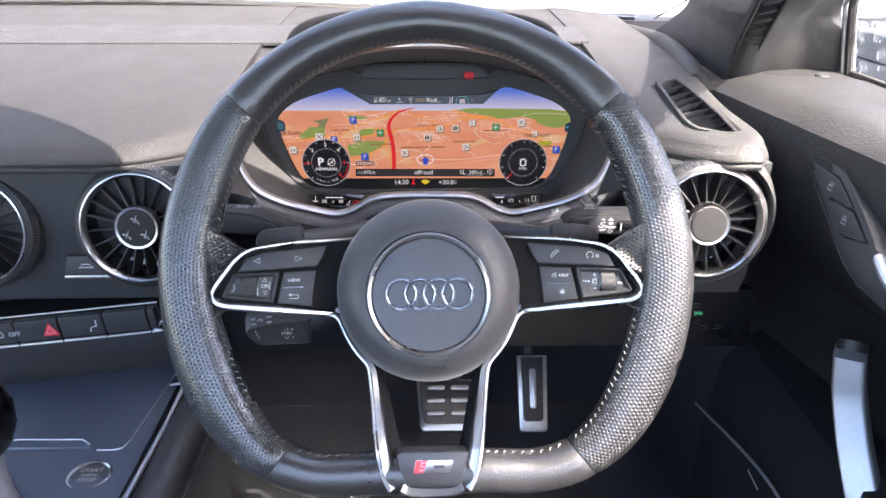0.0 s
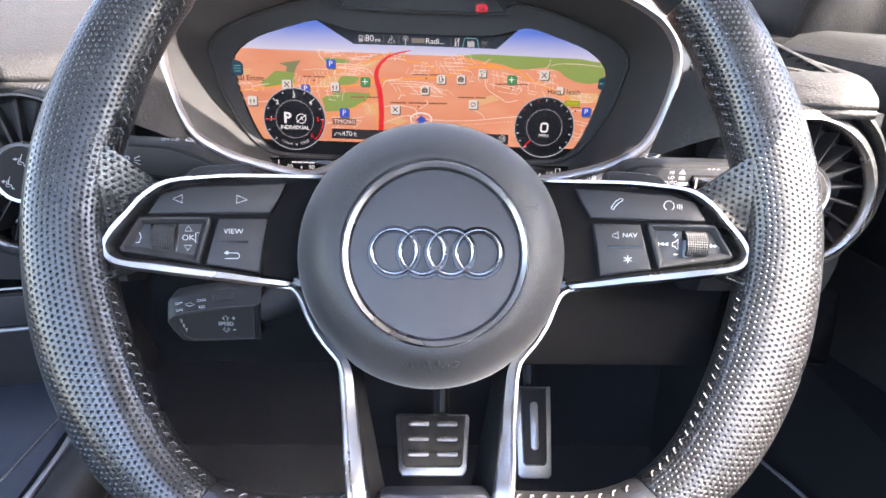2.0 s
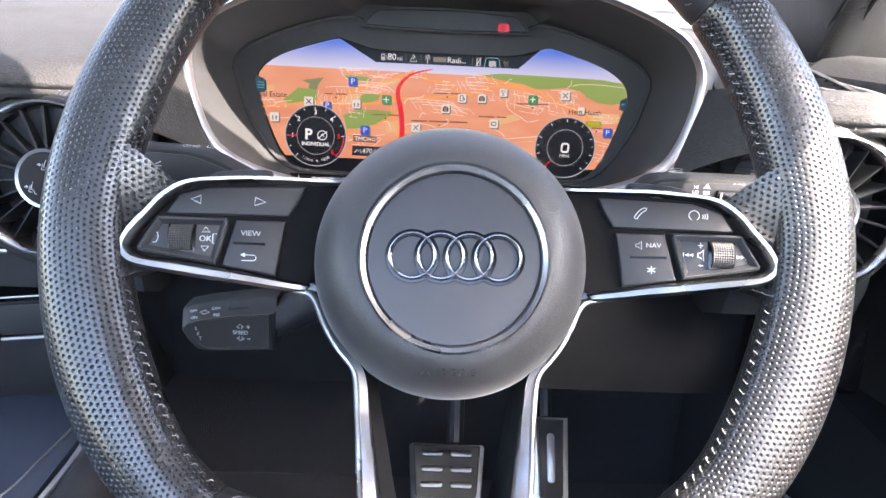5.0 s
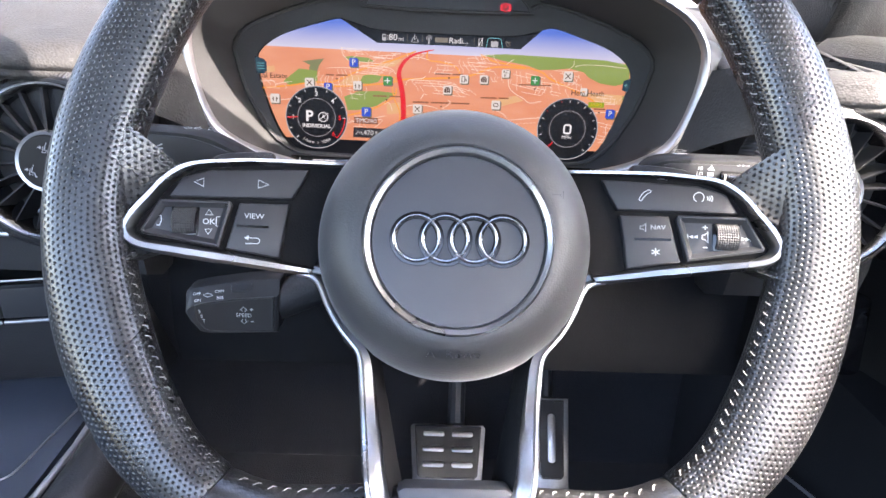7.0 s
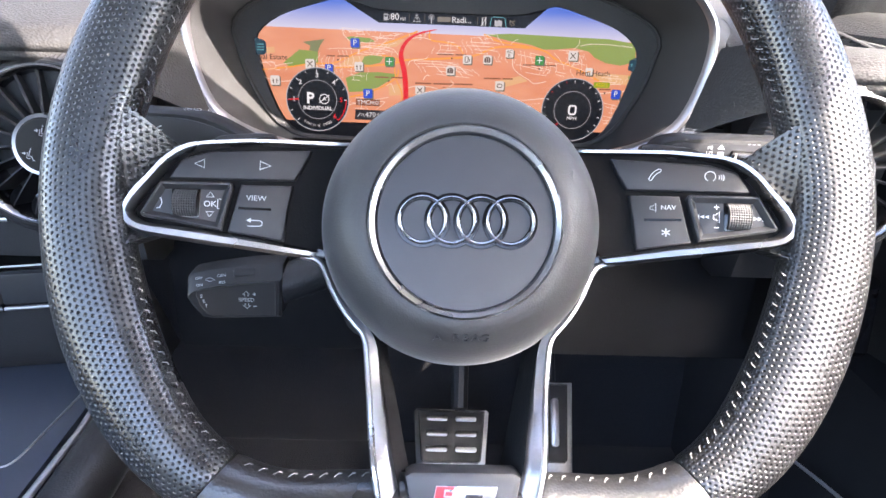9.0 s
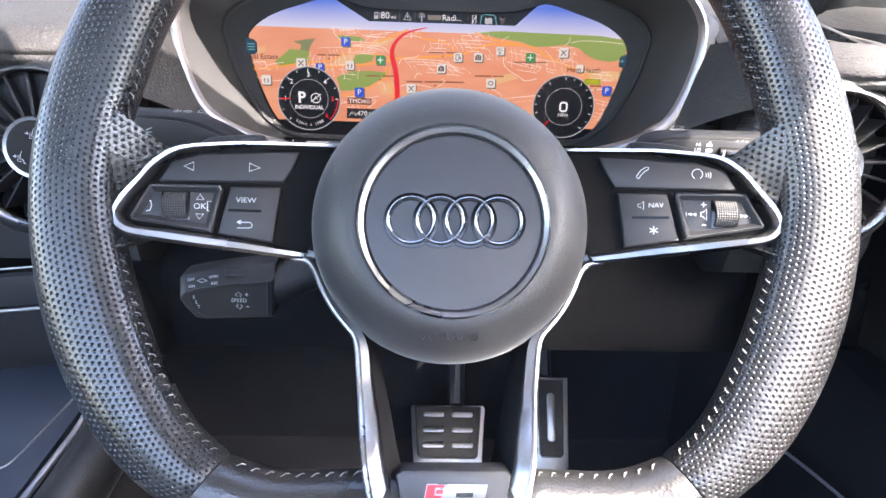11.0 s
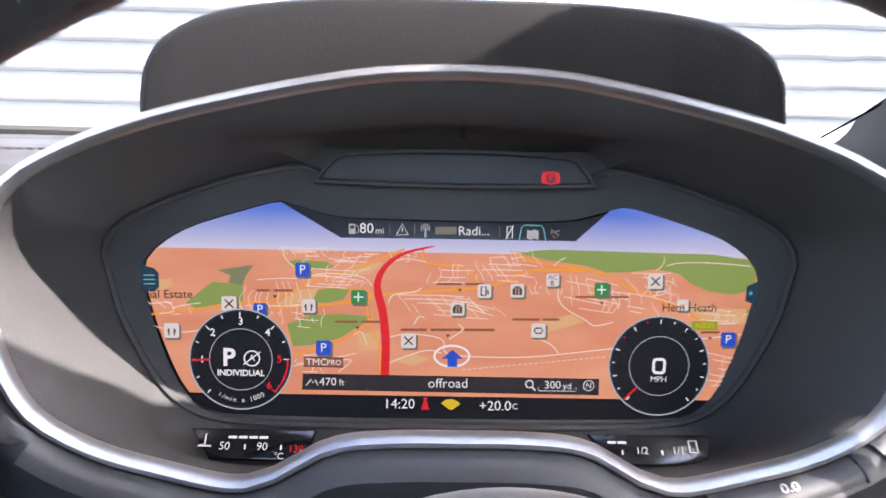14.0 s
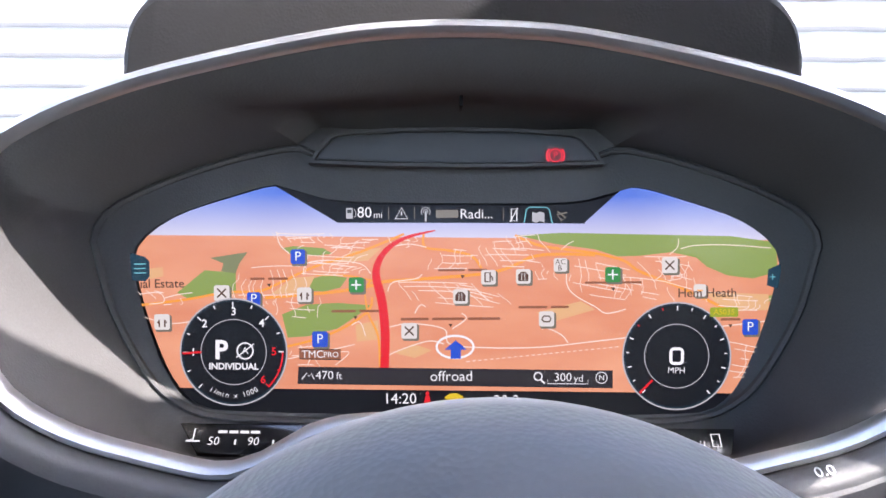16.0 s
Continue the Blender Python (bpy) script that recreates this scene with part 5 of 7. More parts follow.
part("lining", loft([[Vector((x, y, z)) for x, z in door_section(y)] for y in (-0.9, -0.4, 0.0, 0.3, 0.4, 0.5, 0.6, 0.7, 0.785)], cap=True), LINING, DOOR, "dark grained upper lining")
part("front_corner", loft([[Vector((x, 0.785 + 0.06 * f ** 2, z)) for x, z in [(0.440, 0.874 - 0.004 * f)] + [(x + 0.05 * f * f, z - 0.004 * f) for x, z in door_section(0.79)[1:-1]] + [(0.47, 0.25)]] for f in (0, 0.4, 0.7, 1.0)], cap=True), LINING, DOOR, "rounded front corner of the lining")
part("lock_pin", moved(revolve([(0.0075, 0.0), (0.007, 0.002), (0.005, 0.0028), (0.0035, 0.0022), (0, 0.0022)], 20), pose(0.392, 0.79, 0.8775)), HARD, DOOR, "small locking pin")
# lock switch panel on the inner face
LP = pose(0.3010, 0.569, 0.822, 80, 0, -86)
part("switch_panel", moved(slab([Vector(q) for q in ((-0.060, 0.026), (-0.052, 0.032), (-0.03, 0.0295), (-0.002, 0.0285), (0.043, 0.005), (0.068, -0.012), (0.10, -0.022), (0.11, -0.045), (0.06, -0.042), (0.03, -0.029), (-0.003, -0.008), (-0.045, 0.0175))], -0.02, 0.0015, 0.0012), LP), HARD, DOOR, "dark switch panel")
for line in ([(-0.058, 0.026), (-0.044, 0.0185), (-0.003, -0.006), (0.0325, -0.0292), (0.050, -0.0365), (0.08, -0.041)], [(-0.052, 0.030), (-0.030, 0.0285), (-0.0015, 0.0275), (0.043, 0.0040), (0.065, -0.0115)]):
    part("panel_bead", moved(tube(spline([(x, y, 0.0018) for x, y in line], 5), 0.0009, 8), LP), LINING, DOOR, "raised bead round the switches")
LOCK_KEYS = [[(-0.0375, 0.0228), (-0.0015, 0.0205), (0.0270, 0.0062), (0.0182, 0.0055), (0.0017, 0.0054), (-0.0035, 0.0042)], [(-0.0012, 0.0022), (0.0046, 0.0034), (0.0196, 0.0034), (0.0290, 0.0040), (0.0524, -0.0098), (0.0301, -0.0150), (0.0235, -0.0143)]]
for i in range(2):
    kx, ky = (-0.0053, 0.0239)[i], (0.0135, -0.0038)[i]
    o2 = [Vector(q) for q in LOCK_KEYS[i]]
    part("key_gap", moved(slab(grow(o2, 0.0012), 0.0, 0.0018, 0.0002), LP), PIANO, DOOR, "dark gap round a lock key")
    k = part("lock_key", moved(slab(o2, -0.004, 0.0034, 0.0007), LP), BUTTON, DOOR, "dark lock key")
    part("lock_symbol", moved(stroke([(kx + x, ky + y) for x, y in ((-0.0024, 0.0), (0.0024, -0.0002), (0.0024, -0.0036), (-0.0024, -0.0034))], 0.0006, 0.0037, True), LP), PRINT, k, smooth=0)
    part("lock_shackle", moved(stroke([(kx + x + 0.0012 * (1 - i), ky + y) for x, y in ((-0.0015, 0.0), (-0.0015, 0.0026), (0.0013, 0.0024), (0.0013, -0.0002 + 0.001 * (1 - i)))], 0.0006, 0.0037), LP), PRINT, k, smooth=0)
part("door_opener", moved(tube(spline([(0.071, -0.0140, 0.002), (0.079, -0.0170, 0.005), (0.10, -0.024, 0.008), (0.14, -0.033, 0.006)], 5), 0.0042, 10), LP), ALU, DOOR, "silver door opener")
rings = []
grip = spline([(0.3535, 0.5760, 0.6800), (0.3530, 0.5700, 0.664), (0.3530, 0.5610, 0.644), (0.3530, 0.5390, 0.612), (0.3530, 0.5070, 0.577), (0.354, 0.47, 0.542), (0.356, 0.43, 0.505)], 4)
for k, p in enumerate(grip):
    wv_ = 0.026 + 0.004 * k / len(grip)
    rings.append([p + Vector((0.80, -0.58, 0.10)) * q.x + Vector((0.50, 0.78, 0.30)) * q.y for q in rounded(wv_, 0.020, 0.004, 4)])
part("grab_handle", loft(rings, cap=True), ALU, DOOR, "brushed silver grab handle")
part("handle_cap", tube([(0.3565, 0.581, 0.6885), (0.3545, 0.577, 0.6805)], 0.0125, 12), HARD, DOOR, "dark cap of the handle")
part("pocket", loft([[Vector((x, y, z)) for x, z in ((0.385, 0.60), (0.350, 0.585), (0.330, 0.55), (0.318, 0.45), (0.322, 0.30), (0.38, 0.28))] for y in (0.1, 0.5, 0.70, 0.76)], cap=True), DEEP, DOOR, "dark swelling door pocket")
part("speaker_line", tube(spline([(0.310, 0.766, 0.487), (0.309, 0.72, 0.500), (0.312, 0.661, 0.513), (0.3155, 0.60, 0.522), (0.317, 0.55, 0.520), (0.316, 0.51, 0.50)], 5), 0.0016, 8), ALU, DOOR, "fine silver line round the speaker")
for k in range(7):
    part("speaker_mark", moved(flat([(-0.0012, -0.0012), (0.0012, -0.0012), (0.0012, 0.0012), (-0.0012, 0.0012)], 0), pose(0.3130, 0.612, 0.505, 84, 0, -87) @ pose(0.0036 * (k - 3), -0.0006 * (k - 3), 0, 0, 0, 10)), PRINT, DOOR, smooth=0)

# pillar and its outlet
PIL = thing("windscreen_pillar", pose(0, 0, 0), "dark grained windscreen pillar trim with slotted outlet", "pillar trim")
PC = [[(0.330, 1.12, 0.874), (0.338, 1.03, 0.915), (0.332, 0.93, 0.957), (0.285, 0.42, 1.045)],
      [(0.314, 0.83, 0.872), (0.300, 0.765, 0.924), (0.279, 0.69, 0.963), (0.262, 0.42, 1.040)],
      [(0.318, 0.805, 0.872), (0.296, 0.721, 0.935), (0.275, 0.655, 0.967), (0.262, 0.42, 1.040)],
      [(0.341, 0.812, 0.872), (0.315, 0.725, 0.935), (0.293, 0.660, 0.966), (0.270, 0.42, 1.042)],
      [(0.364, 0.825, 0.872), (0.359, 0.770, 0.929), (0.352, 0.715, 0.960), (0.305, 0.53, 1.030)],
      [(0.420, 0.845, 0.872), (0.402, 0.825, 0.921), (0.388, 0.780, 0.954), (0.330, 0.60, 1.035)],
      [(0.452, 0.830, 0.872), (0.443, 0.826, 0.915), (0.435, 0.823, 0.949), (0.345, 0.62, 1.055)]]
cols = [spline(c, 8) for c in PC]
rows_ = [spline([c[i] for c in cols], 5) for i in range(len(cols[0]))]
part("trim", loft(rows_, closed=False), LINING, PIL, "dark grained pillar trim")
a, b = Vector((0.320, 0.7785, 0.901)), Vector((0.284, 0.6575, 0.9665))
ux = (b - a).normalized()
uz = (Vector((0.331, 0.783, 0.900)) - Vector((0.309, 0.774, 0.902))).cross(ux).normalized()
if uz.y > 0:
    uz = -uz
pm = Matrix((ux, uz.cross(ux), uz)).transposed().to_4x4()
pm.translation = a + ux * 0.085 + uz * 0.0015
slot = rounded(0.170, 0.0205, 0.004, 4)
pv = part("outlet", moved(slab(slot, -0.012, -0.003, 0.001), pm), DEEP, PIL, "dark slotted outlet")
for k in range(8):
    part("slat", moved(box(-0.0006, 0.0006, -0.0080, 0.0080, -0.004, 0.0008, 0.0002), pm @ pose(-0.074 + 0.0215 * k, 0, 0, 0, 25, 0)), BUTTON, pv)
part("outlet_frame", moved(loft([at_z(grow(slot, d), z) for d, z in ((0.004, -0.006), (0.0035, -0.0008), (0.0018, 0.0006), (0.0, 0.0), (-0.0004, -0.004))]), pm), LINING, pv, "raised frame")

# ---- light switch, pedals ----
LS = thing("light_switch", pose(0.2740, 0.640, 0.6800, 84, 0, 0), "dark light switch panel with one green lamp", "switch panel")
part("plate", slab(rounded(0.072, 0.060, 0.006), -0.01, 0.0015, 0.001), PIANO, LS)
GREEN = glow("green_lamp", (0.05, 0.9, 0.35), 0.03)
part("lamp_symbol", stroke([(-0.0195, 0.0065), (-0.0195, 0.0030), (-0.0160, 0.0048), (-0.0125, 0.0030), (-0.0125, 0.0065), (-0.0160, 0.0048)], 0.0013, 0.0017, True), GREEN, LS, "green lamp symbol", smooth=0)
for cx, cy in ((-0.018, 0.013), (-0.016, -0.004), (-0.009, -0.010), (0.004, -0.0095)):
    part("beam_symbol", stroke([(cx - 0.003, cy + 0.0016), (cx + 0.003, cy + 0.0016), (cx + 0.003, cy - 0.0016), (cx - 0.003, cy - 0.0016)], 0.0007, 0.0017), BUTTON, LS, smooth=0)


def pedal(name, label, m, o, face, bars, arm):
    t = thing(name, m, label, "pedal")
    part("plate", slab(o, -0.006, 0.0, 0.002), STEEL, t, "brushed steel plate")
    rim = [q.to_2d() for q in face]
    part("face_rim", loft([at_z(grow(rim, d), z) for d, z in ((0.0016, -0.001), (0.0014, 0.0012), (0.0004, 0.0012), (0.0, -0.001))]), RUBBER, t, "black rubber edge")
    part("rubber", slab(face, -0.001, 0.0024, 0.001), RUBBER, t, "black rubber face")
    for x, y, bw, bh in bars:
        part("steel_stud", slab(rounded(bw, bh, min(bw, bh) * 0.45, 4, x, y), 0.0, 0.0046, 0.001), STEEL, t, "polished raised stud")
    x, y, r = arm
    far = m.inverted() @ Vector((m.translation.x + x, 1.13, m.translation.z + 0.22))
    part("arm", tube([(x, y, -0.004), (x, y + 0.02, -0.03), far], r, 10), HARD, t, "dark pedal arm")
    return t


bo = [Vector(q) for q in ((-0.047, 0.040), (0.047, 0.040), (0.050, 0.036), (0.0445, -0.034), (0.039, -0.041), (-0.039, -0.041), (-0.0445, -0.034), (-0.050, 0.036))]
bf = [Vector(q) for q in ((-0.043, 0.036), (0.043, 0.036), (0.0375, -0.026), (0.034, -0.0295), (-0.034, -0.0295), (-0.0375, -0.026))]
pedal("brake_pedal", "steel and rubber brake pedal in the dark footwell", pose(0.030, 0.937, 0.335, 38, 0, 0), bo, bf, [(sx * 0.019, y, 0.028, 0.0068) for sx in (-1, 1) for y in (0.026, 0.006, -0.014)], (0.012, 0.03, 0.012))
ao = [Vector(q) for q in ((-0.0235, 0.0575), (0.0235, 0.0575), (0.0215, -0.053), (0.0175, -0.0575), (-0.0175, -0.0575), (-0.0215, -0.053))]
af = [Vector(q) for q in ((-0.0155, 0.0535), (0.0155, 0.0535), (0.0138, -0.037), (0.011, -0.0405), (-0.011, -0.0405), (-0.0138, -0.037))]
pedal("accelerator_pedal", "tall steel and rubber accelerator pedal", pose(0.159, 0.9165, 0.372, 52, 0, 0), ao, af, [(0, 0.0075, 0.010, 0.060)], (0.0, 0.04, 0.008))

# ---- shell ----
tagged(part("floor", box(-1.3, 0.5, -1.2, 1.3, 0.17, 0.2, 0.0), CARPET), "black carpeted footwell floor", "floor", kind="structure")
tagged(part("wall_bulkhead", box(-1.3, 0.5, 1.16, 1.2, 0.2, 0.885, 0.0), CARPET), "dark carpeted bulkhead beyond the pedals", "wall", kind="structure")
tagged(part("wall_kick", box(0.40, 0.46, 0.80, 1.18, 0.2, 0.862, 0.004), CARPET), "dark carpeted side of the footwell", "wall", kind="structure")
tagged(part("wall_rear", box(-1.2, 0.5, -1.26, -1.2, 0.2, 0.98, 0.0), LINER), "pale grey rear cabin wall", "wall", kind="structure")
# Unseen wall, kept low so more light reaches the left grip.
tagged(part("wall_left", box(-1.24, -1.18, -1.2, 1.2, 0.2, 0.74, 0.01), HARD), "unseen dark side wall cut low to let light in", "wall", kind="structure")
for k, (x0, x1) in enumerate(((-0.25, 0.25), (-0.97, -0.47))):
    st = thing("seat", pose((x0 + x1) / 2, -0.55, 0.2), "dark leather car seat", "seat", "front seats")
    part("cushion", box(-0.25, 0.25, -0.28, 0.26, 0.05, 0.28, 0.05), LEATHER, st)
    part("backrest", moved(box(-0.25, 0.25, -0.07, 0.07, 0.0, 0.62, 0.05), pose(0, -0.24, 0.2, 18, 0, 0)), LEATHER, st)


def roof_edge(x):
    """Unseen roof's front edge, bent to cast shade: how far forward, how high, at x."""
    d = abs(x + 0.36)
    y = 0.545 - 0.42 * (d / 0.66) ** 2
    if x > 0.05:
        y = float(np.interp(x, (0.05, 0.11, 0.14, 0.20, 0.25, 0.30), (0.383, 0.47, 0.50, 0.58, 0.635, 0.65)))
    z = 1.205 - 0.172 * max(0, ((x + 0.36) - 0.36) / 0.30) ** 1.5
    return y, z


xs = [-1.02 + 0.0302 * i for i in range(45)]
rings = []
for x in xs:
    y, z = roof_edge(x)
    # The rear is cut short so that skylight reaches the wheel.
    top = [(y, z), (y - 0.02, z + 0.012), (0.1, z + 0.035), (-0.05, z + 0.035), (-0.22, z + 0.03)]
    rings.append([Vector((x, yy, zz)) for yy, zz in top] + [Vector((x, yy, zz + 0.04)) for yy, zz in reversed(top)])
tagged(part("roof", loft(rings, cap=True), LINER), "unseen roof panel shaped to shade and bounce light", "roof", kind="structure")
tagged(part("wall_rear_pillar", box(0.25, 0.46, -1.2, -0.55, 0.86, 1.10, 0.02), LINER), "pale grey rear quarter of the cabin", "wall", kind="structure")

# glass
def pane(stations, name):
    """A thin solid pane from pairs of lower and upper points."""
    rings = []
    for a, b in stations:
        n = Vector((0, 0.004, 0.003))
        rings.append([a, b, b + n, a + n])
    return part(name, loft(rings, cap=True), GLASS, smooth=20)


ws = pane([(Vector((x, 1.175 - 0.05 * ((x + 0.36) / 0.7) ** 2, 0.912 - 0.02 * ((x + 0.36) / 0.7) ** 2)), Vector((x, roof_edge(x)[0] + 0.02, roof_edge(x)[1] + 0.025))) for x in [-1.0 + 0.043 * i for i in range(32)]], "window_1")
tagged(ws, "clear curved windscreen", "windscreen", kind="structure")
ws.visible_shadow = False
sw = part("window_2", loft([[Vector((0.462, y, 0.868)), Vector((0.446, y, 0.95)), Vector((0.345, y - 0.12, 1.07)), Vector((0.349, y - 0.12, 1.072)), Vector((0.450, y, 0.952)), Vector((0.466, y, 0.870))] for y in (-0.5, 0.0, 0.5, 0.82)], cap=True), GLASS, smooth=20)
tagged(sw, "clear door window with specks of dried water", "window", kind="structure")
sw.visible_shadow = False
SPECK = mat("dried_water", (0.75, 0.76, 0.78), 0.8, size=0.002)
rnd = random.Random(4)
bm = bmesh.new()
for _ in range(90):
    y = rnd.uniform(0.55, 0.84)
    f = rnd.uniform(0.05, 0.6)
    c = Vector((0.462, y, 0.868)).lerp(Vector((0.446, y, 0.95)), f * 1.5) + Vector((-0.0012, 0, 0))
    r1 = rnd.uniform(0.0008, 0.0022)
    e = rnd.uniform(1.2, 3.0)
    bm.faces.new([bm.verts.new(c + Vector((-0.0 * math.sin(a), r1 * math.cos(a) + 0.3 * r1 * math.sin(a), r1 * e * math.sin(a)))) for a in [math.tau * k / 7 for k in range(7)]])
part("water_speck", bm, SPECK, sw, smooth=0)["kind"] = "stuff"
part("window_seal", tube([(0.459, -0.5, 0.874), (0.459, 0.826, 0.874)], 0.0045, 8), RUBBER, sw, "black rubber seal")
part("window_frame", tube([(0.4520, 0.825, 0.870), (0.4365, 0.822, 0.945), (0.428, 0.80, 0.965), (0.34, 0.60, 1.055)], 0.0022, 8), SILVER, sw, "thin silver front edge of the window")
part("window_seal", tube([(0.4570, 0.822, 0.870), (0.4425, 0.818, 0.945), (0.434, 0.80, 0.966), (0.346, 0.60, 1.056)], 0.0048, 8), RUBBER, sw, "black rubber seal at the front of the window")

# ---- cabin refitted along the first camera's sight lines, depth squeezed about the display's plane ----
OLD_EYE, NEW_EYE = Vector((-0.0030, 0.0350, 1.0297)), Vector((0.0076, 0.1077, 1.0208))
SIGHT_TURN = Matrix(((1.11272, -0.01746, 0.00214), (0.01309, 1.02025, 0.07821), (-0.00058, 0.00943, 1.09144)))


# Moves p so that its place in the opening camera view stays put.
def along_sight_lines(p):
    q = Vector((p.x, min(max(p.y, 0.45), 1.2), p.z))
    d = SIGHT_TURN @ (q - OLD_EYE)
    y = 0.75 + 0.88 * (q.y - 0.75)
    return p + NEW_EYE + d * ((y - NEW_EYE.y) / d.y) - q


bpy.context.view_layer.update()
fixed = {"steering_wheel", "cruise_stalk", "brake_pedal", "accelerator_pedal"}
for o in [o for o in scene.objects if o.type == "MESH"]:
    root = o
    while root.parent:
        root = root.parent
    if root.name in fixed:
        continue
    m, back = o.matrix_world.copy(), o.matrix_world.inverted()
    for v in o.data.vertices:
        v.co = back @ along_sight_lines(m @ v.co)
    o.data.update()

# ---- outside ----
tagged(part("ground", box(-400, 400, -400, 400, -0.05, 0.0, 0.0), CONCRETE), "pale concrete yard", "ground", kind="structure")
sh = thing("wall_shutter", pose(0, 5.0, 0), "bright white ribbed shutter wall", "wall", kind="structure")
slat_mesh = None
for i in range(18):
    if slat_mesh is None:
        o = part("slat", loft([[Vector((x, y, z)) for y, z in ((0.0, 0.0), (-0.06, 0.018), (-0.075, 0.04), (-0.06, 0.09), (-0.02, 0.16), (0.0, 0.198), (0.03, 0.198), (0.03, 0.0))] for x in (-12, 12)], cap=True), SHUTTER, sh)
        slat_mesh = o.data
    else:
        o = new("slat", slat_mesh)
        o.parent = sh
    o.location = (0, 0, 0.2 * i)
gw = thing("wall_garage", pose(2.6, 4.0, 0), "low grey panelled wall beside the car", "wall", kind="structure")
GREY = mat("grey_cladding", (0.06, 0.065, 0.07), 0.7, size=0.02, patch=0.3, vary=0.25)
for i in range(3):
    part("panel", box(-0.05, 0.05, -5, 14, 0.15 * i, 0.15 * i + 0.142, 0.008), GREY, gw)


# ---- map display ----
def S(x, y):
    """Positions as seen in the camera's view to metres on the screen's face."""
    return Vector(((0.25215 * x + 0.00351 * y - 206.85) / 1000, (0.00398 * x - 0.25253 * y + 146.7) / 1000))


def SS(pts):
    return [S(*p) for p in pts]


LIT = 0.074


def lamp(name, r, g, b, k=1.0):
    f = lambda c: ((c / 255 + 0.055) / 1.055) ** 2.4 if c > 10 else c / 255 / 12.92
    return glow(name, (f(r), f(g), f(b)), LIT * k)


def land_material():
    """Glowing map ground: orange land with paler and darker drifts."""
    m = lamp("map_land", 226, 142, 98)
    n, l = m.node_tree.nodes, m.node_tree.links
    co = n.new("ShaderNodeTexCoord")
    nz = n.new("ShaderNodeTexNoise")
    nz.inputs["Scale"].default_value = 28
    nz.inputs["Detail"].default_value = 3
    mp = n.new("ShaderNodeMapping")
    mp.inputs["Scale"].default_value = (0.7, 2.2, 1)
    l.new(co.outputs["Object"], mp.inputs[0])
    l.new(mp.outputs[0], nz.inputs["Vector"])
    rp = n.new("ShaderNodeValToRGB")
    e = rp.color_ramp.elements
    e[0].position, e[0].color = 0.30, (0.72, 0.265, 0.145, 1)
    e[1].position, e[1].color = 0.75, (0.84, 0.385, 0.225, 1)
    l.new(nz.outputs[0], rp.inputs[0])
    l.new(rp.outputs[0], n["Principled BSDF"].inputs["Emission Color"])
    return m


def sky_material():
    """Glowing map sky: blue above, white at the horizon."""
    m = lamp("map_sky", 120, 140, 220)
    n, l = m.node_tree.nodes, m.node_tree.links
    co = n.new("ShaderNodeTexCoord")
    sp = n.new("ShaderNodeSeparateXYZ")
    l.new(co.outputs["Object"], sp.inputs[0])
    mr = n.new("ShaderNodeMapRange")
    mr.inputs[1].default_value, mr.inputs[2].default_value = 0.052, 0.072
    l.new(sp.outputs[1], mr.inputs[0])
    rp = n.new("ShaderNodeValToRGB")
    e = rp.color_ramp.elements
    e[0].position, e[0].color = 0.0, (0.66, 0.65, 0.78, 1)
    e[1].position, e[1].color = 1.0, (0.09, 0.19, 0.70, 1)
    l.new(mr.outputs[0], rp.inputs[0])
    l.new(rp.outputs[0], n["Principled BSDF"].inputs["Emission Color"])
    return m


M_LAND, M_SKY = land_material(), sky_material()
M_GREEN = lamp("map_green", 138, 160, 84)
M_TAN = lamp("map_tan", 226, 178, 128)
M_ROAD = lamp("map_road", 246, 226, 214)
M_ORANGE = lamp("map_orange", 246, 160, 62)
M_RED = lamp("map_red", 226, 34, 44)
M_BLUE = lamp("map_blue", 40, 82, 200)
M_WHITE = lamp("map_white", 240, 240, 244)
M_GREY = lamp("map_grey", 120, 112, 100)
M_TEAL = lamp("map_teal", 30, 62, 78)
M_CYAN = lamp("map_cyan", 110, 190, 200)
M_YELLOW = lamp("map_yellow", 220, 190, 40)
M_PALE = lamp("display_pale", 178, 178, 184)
M_LIME = lamp("map_lime", 150, 165, 40)
M_CROSS = lamp("map_cross", 50, 140, 70)
M_BLACK = lamp("display_black", 14, 15, 22)
M_DARK = lamp("display_dark", 44, 40, 44)
M_INK = lamp("map_ink", 92, 62, 52)
M_LAKE = lamp("map_lake", 128, 134, 96)
M_ICON = lamp("map_icon", 222, 218, 214)
M_NAME = lamp("map_name", 148, 92, 68)
M_WARN = lamp("warning_red", 250, 14, 40, 1.5)


def dot(cx, cy, w, h, r=3, n=4):
    return SS([(q.x, q.y) for q in rounded(w, h, r, n, cx, cy)])


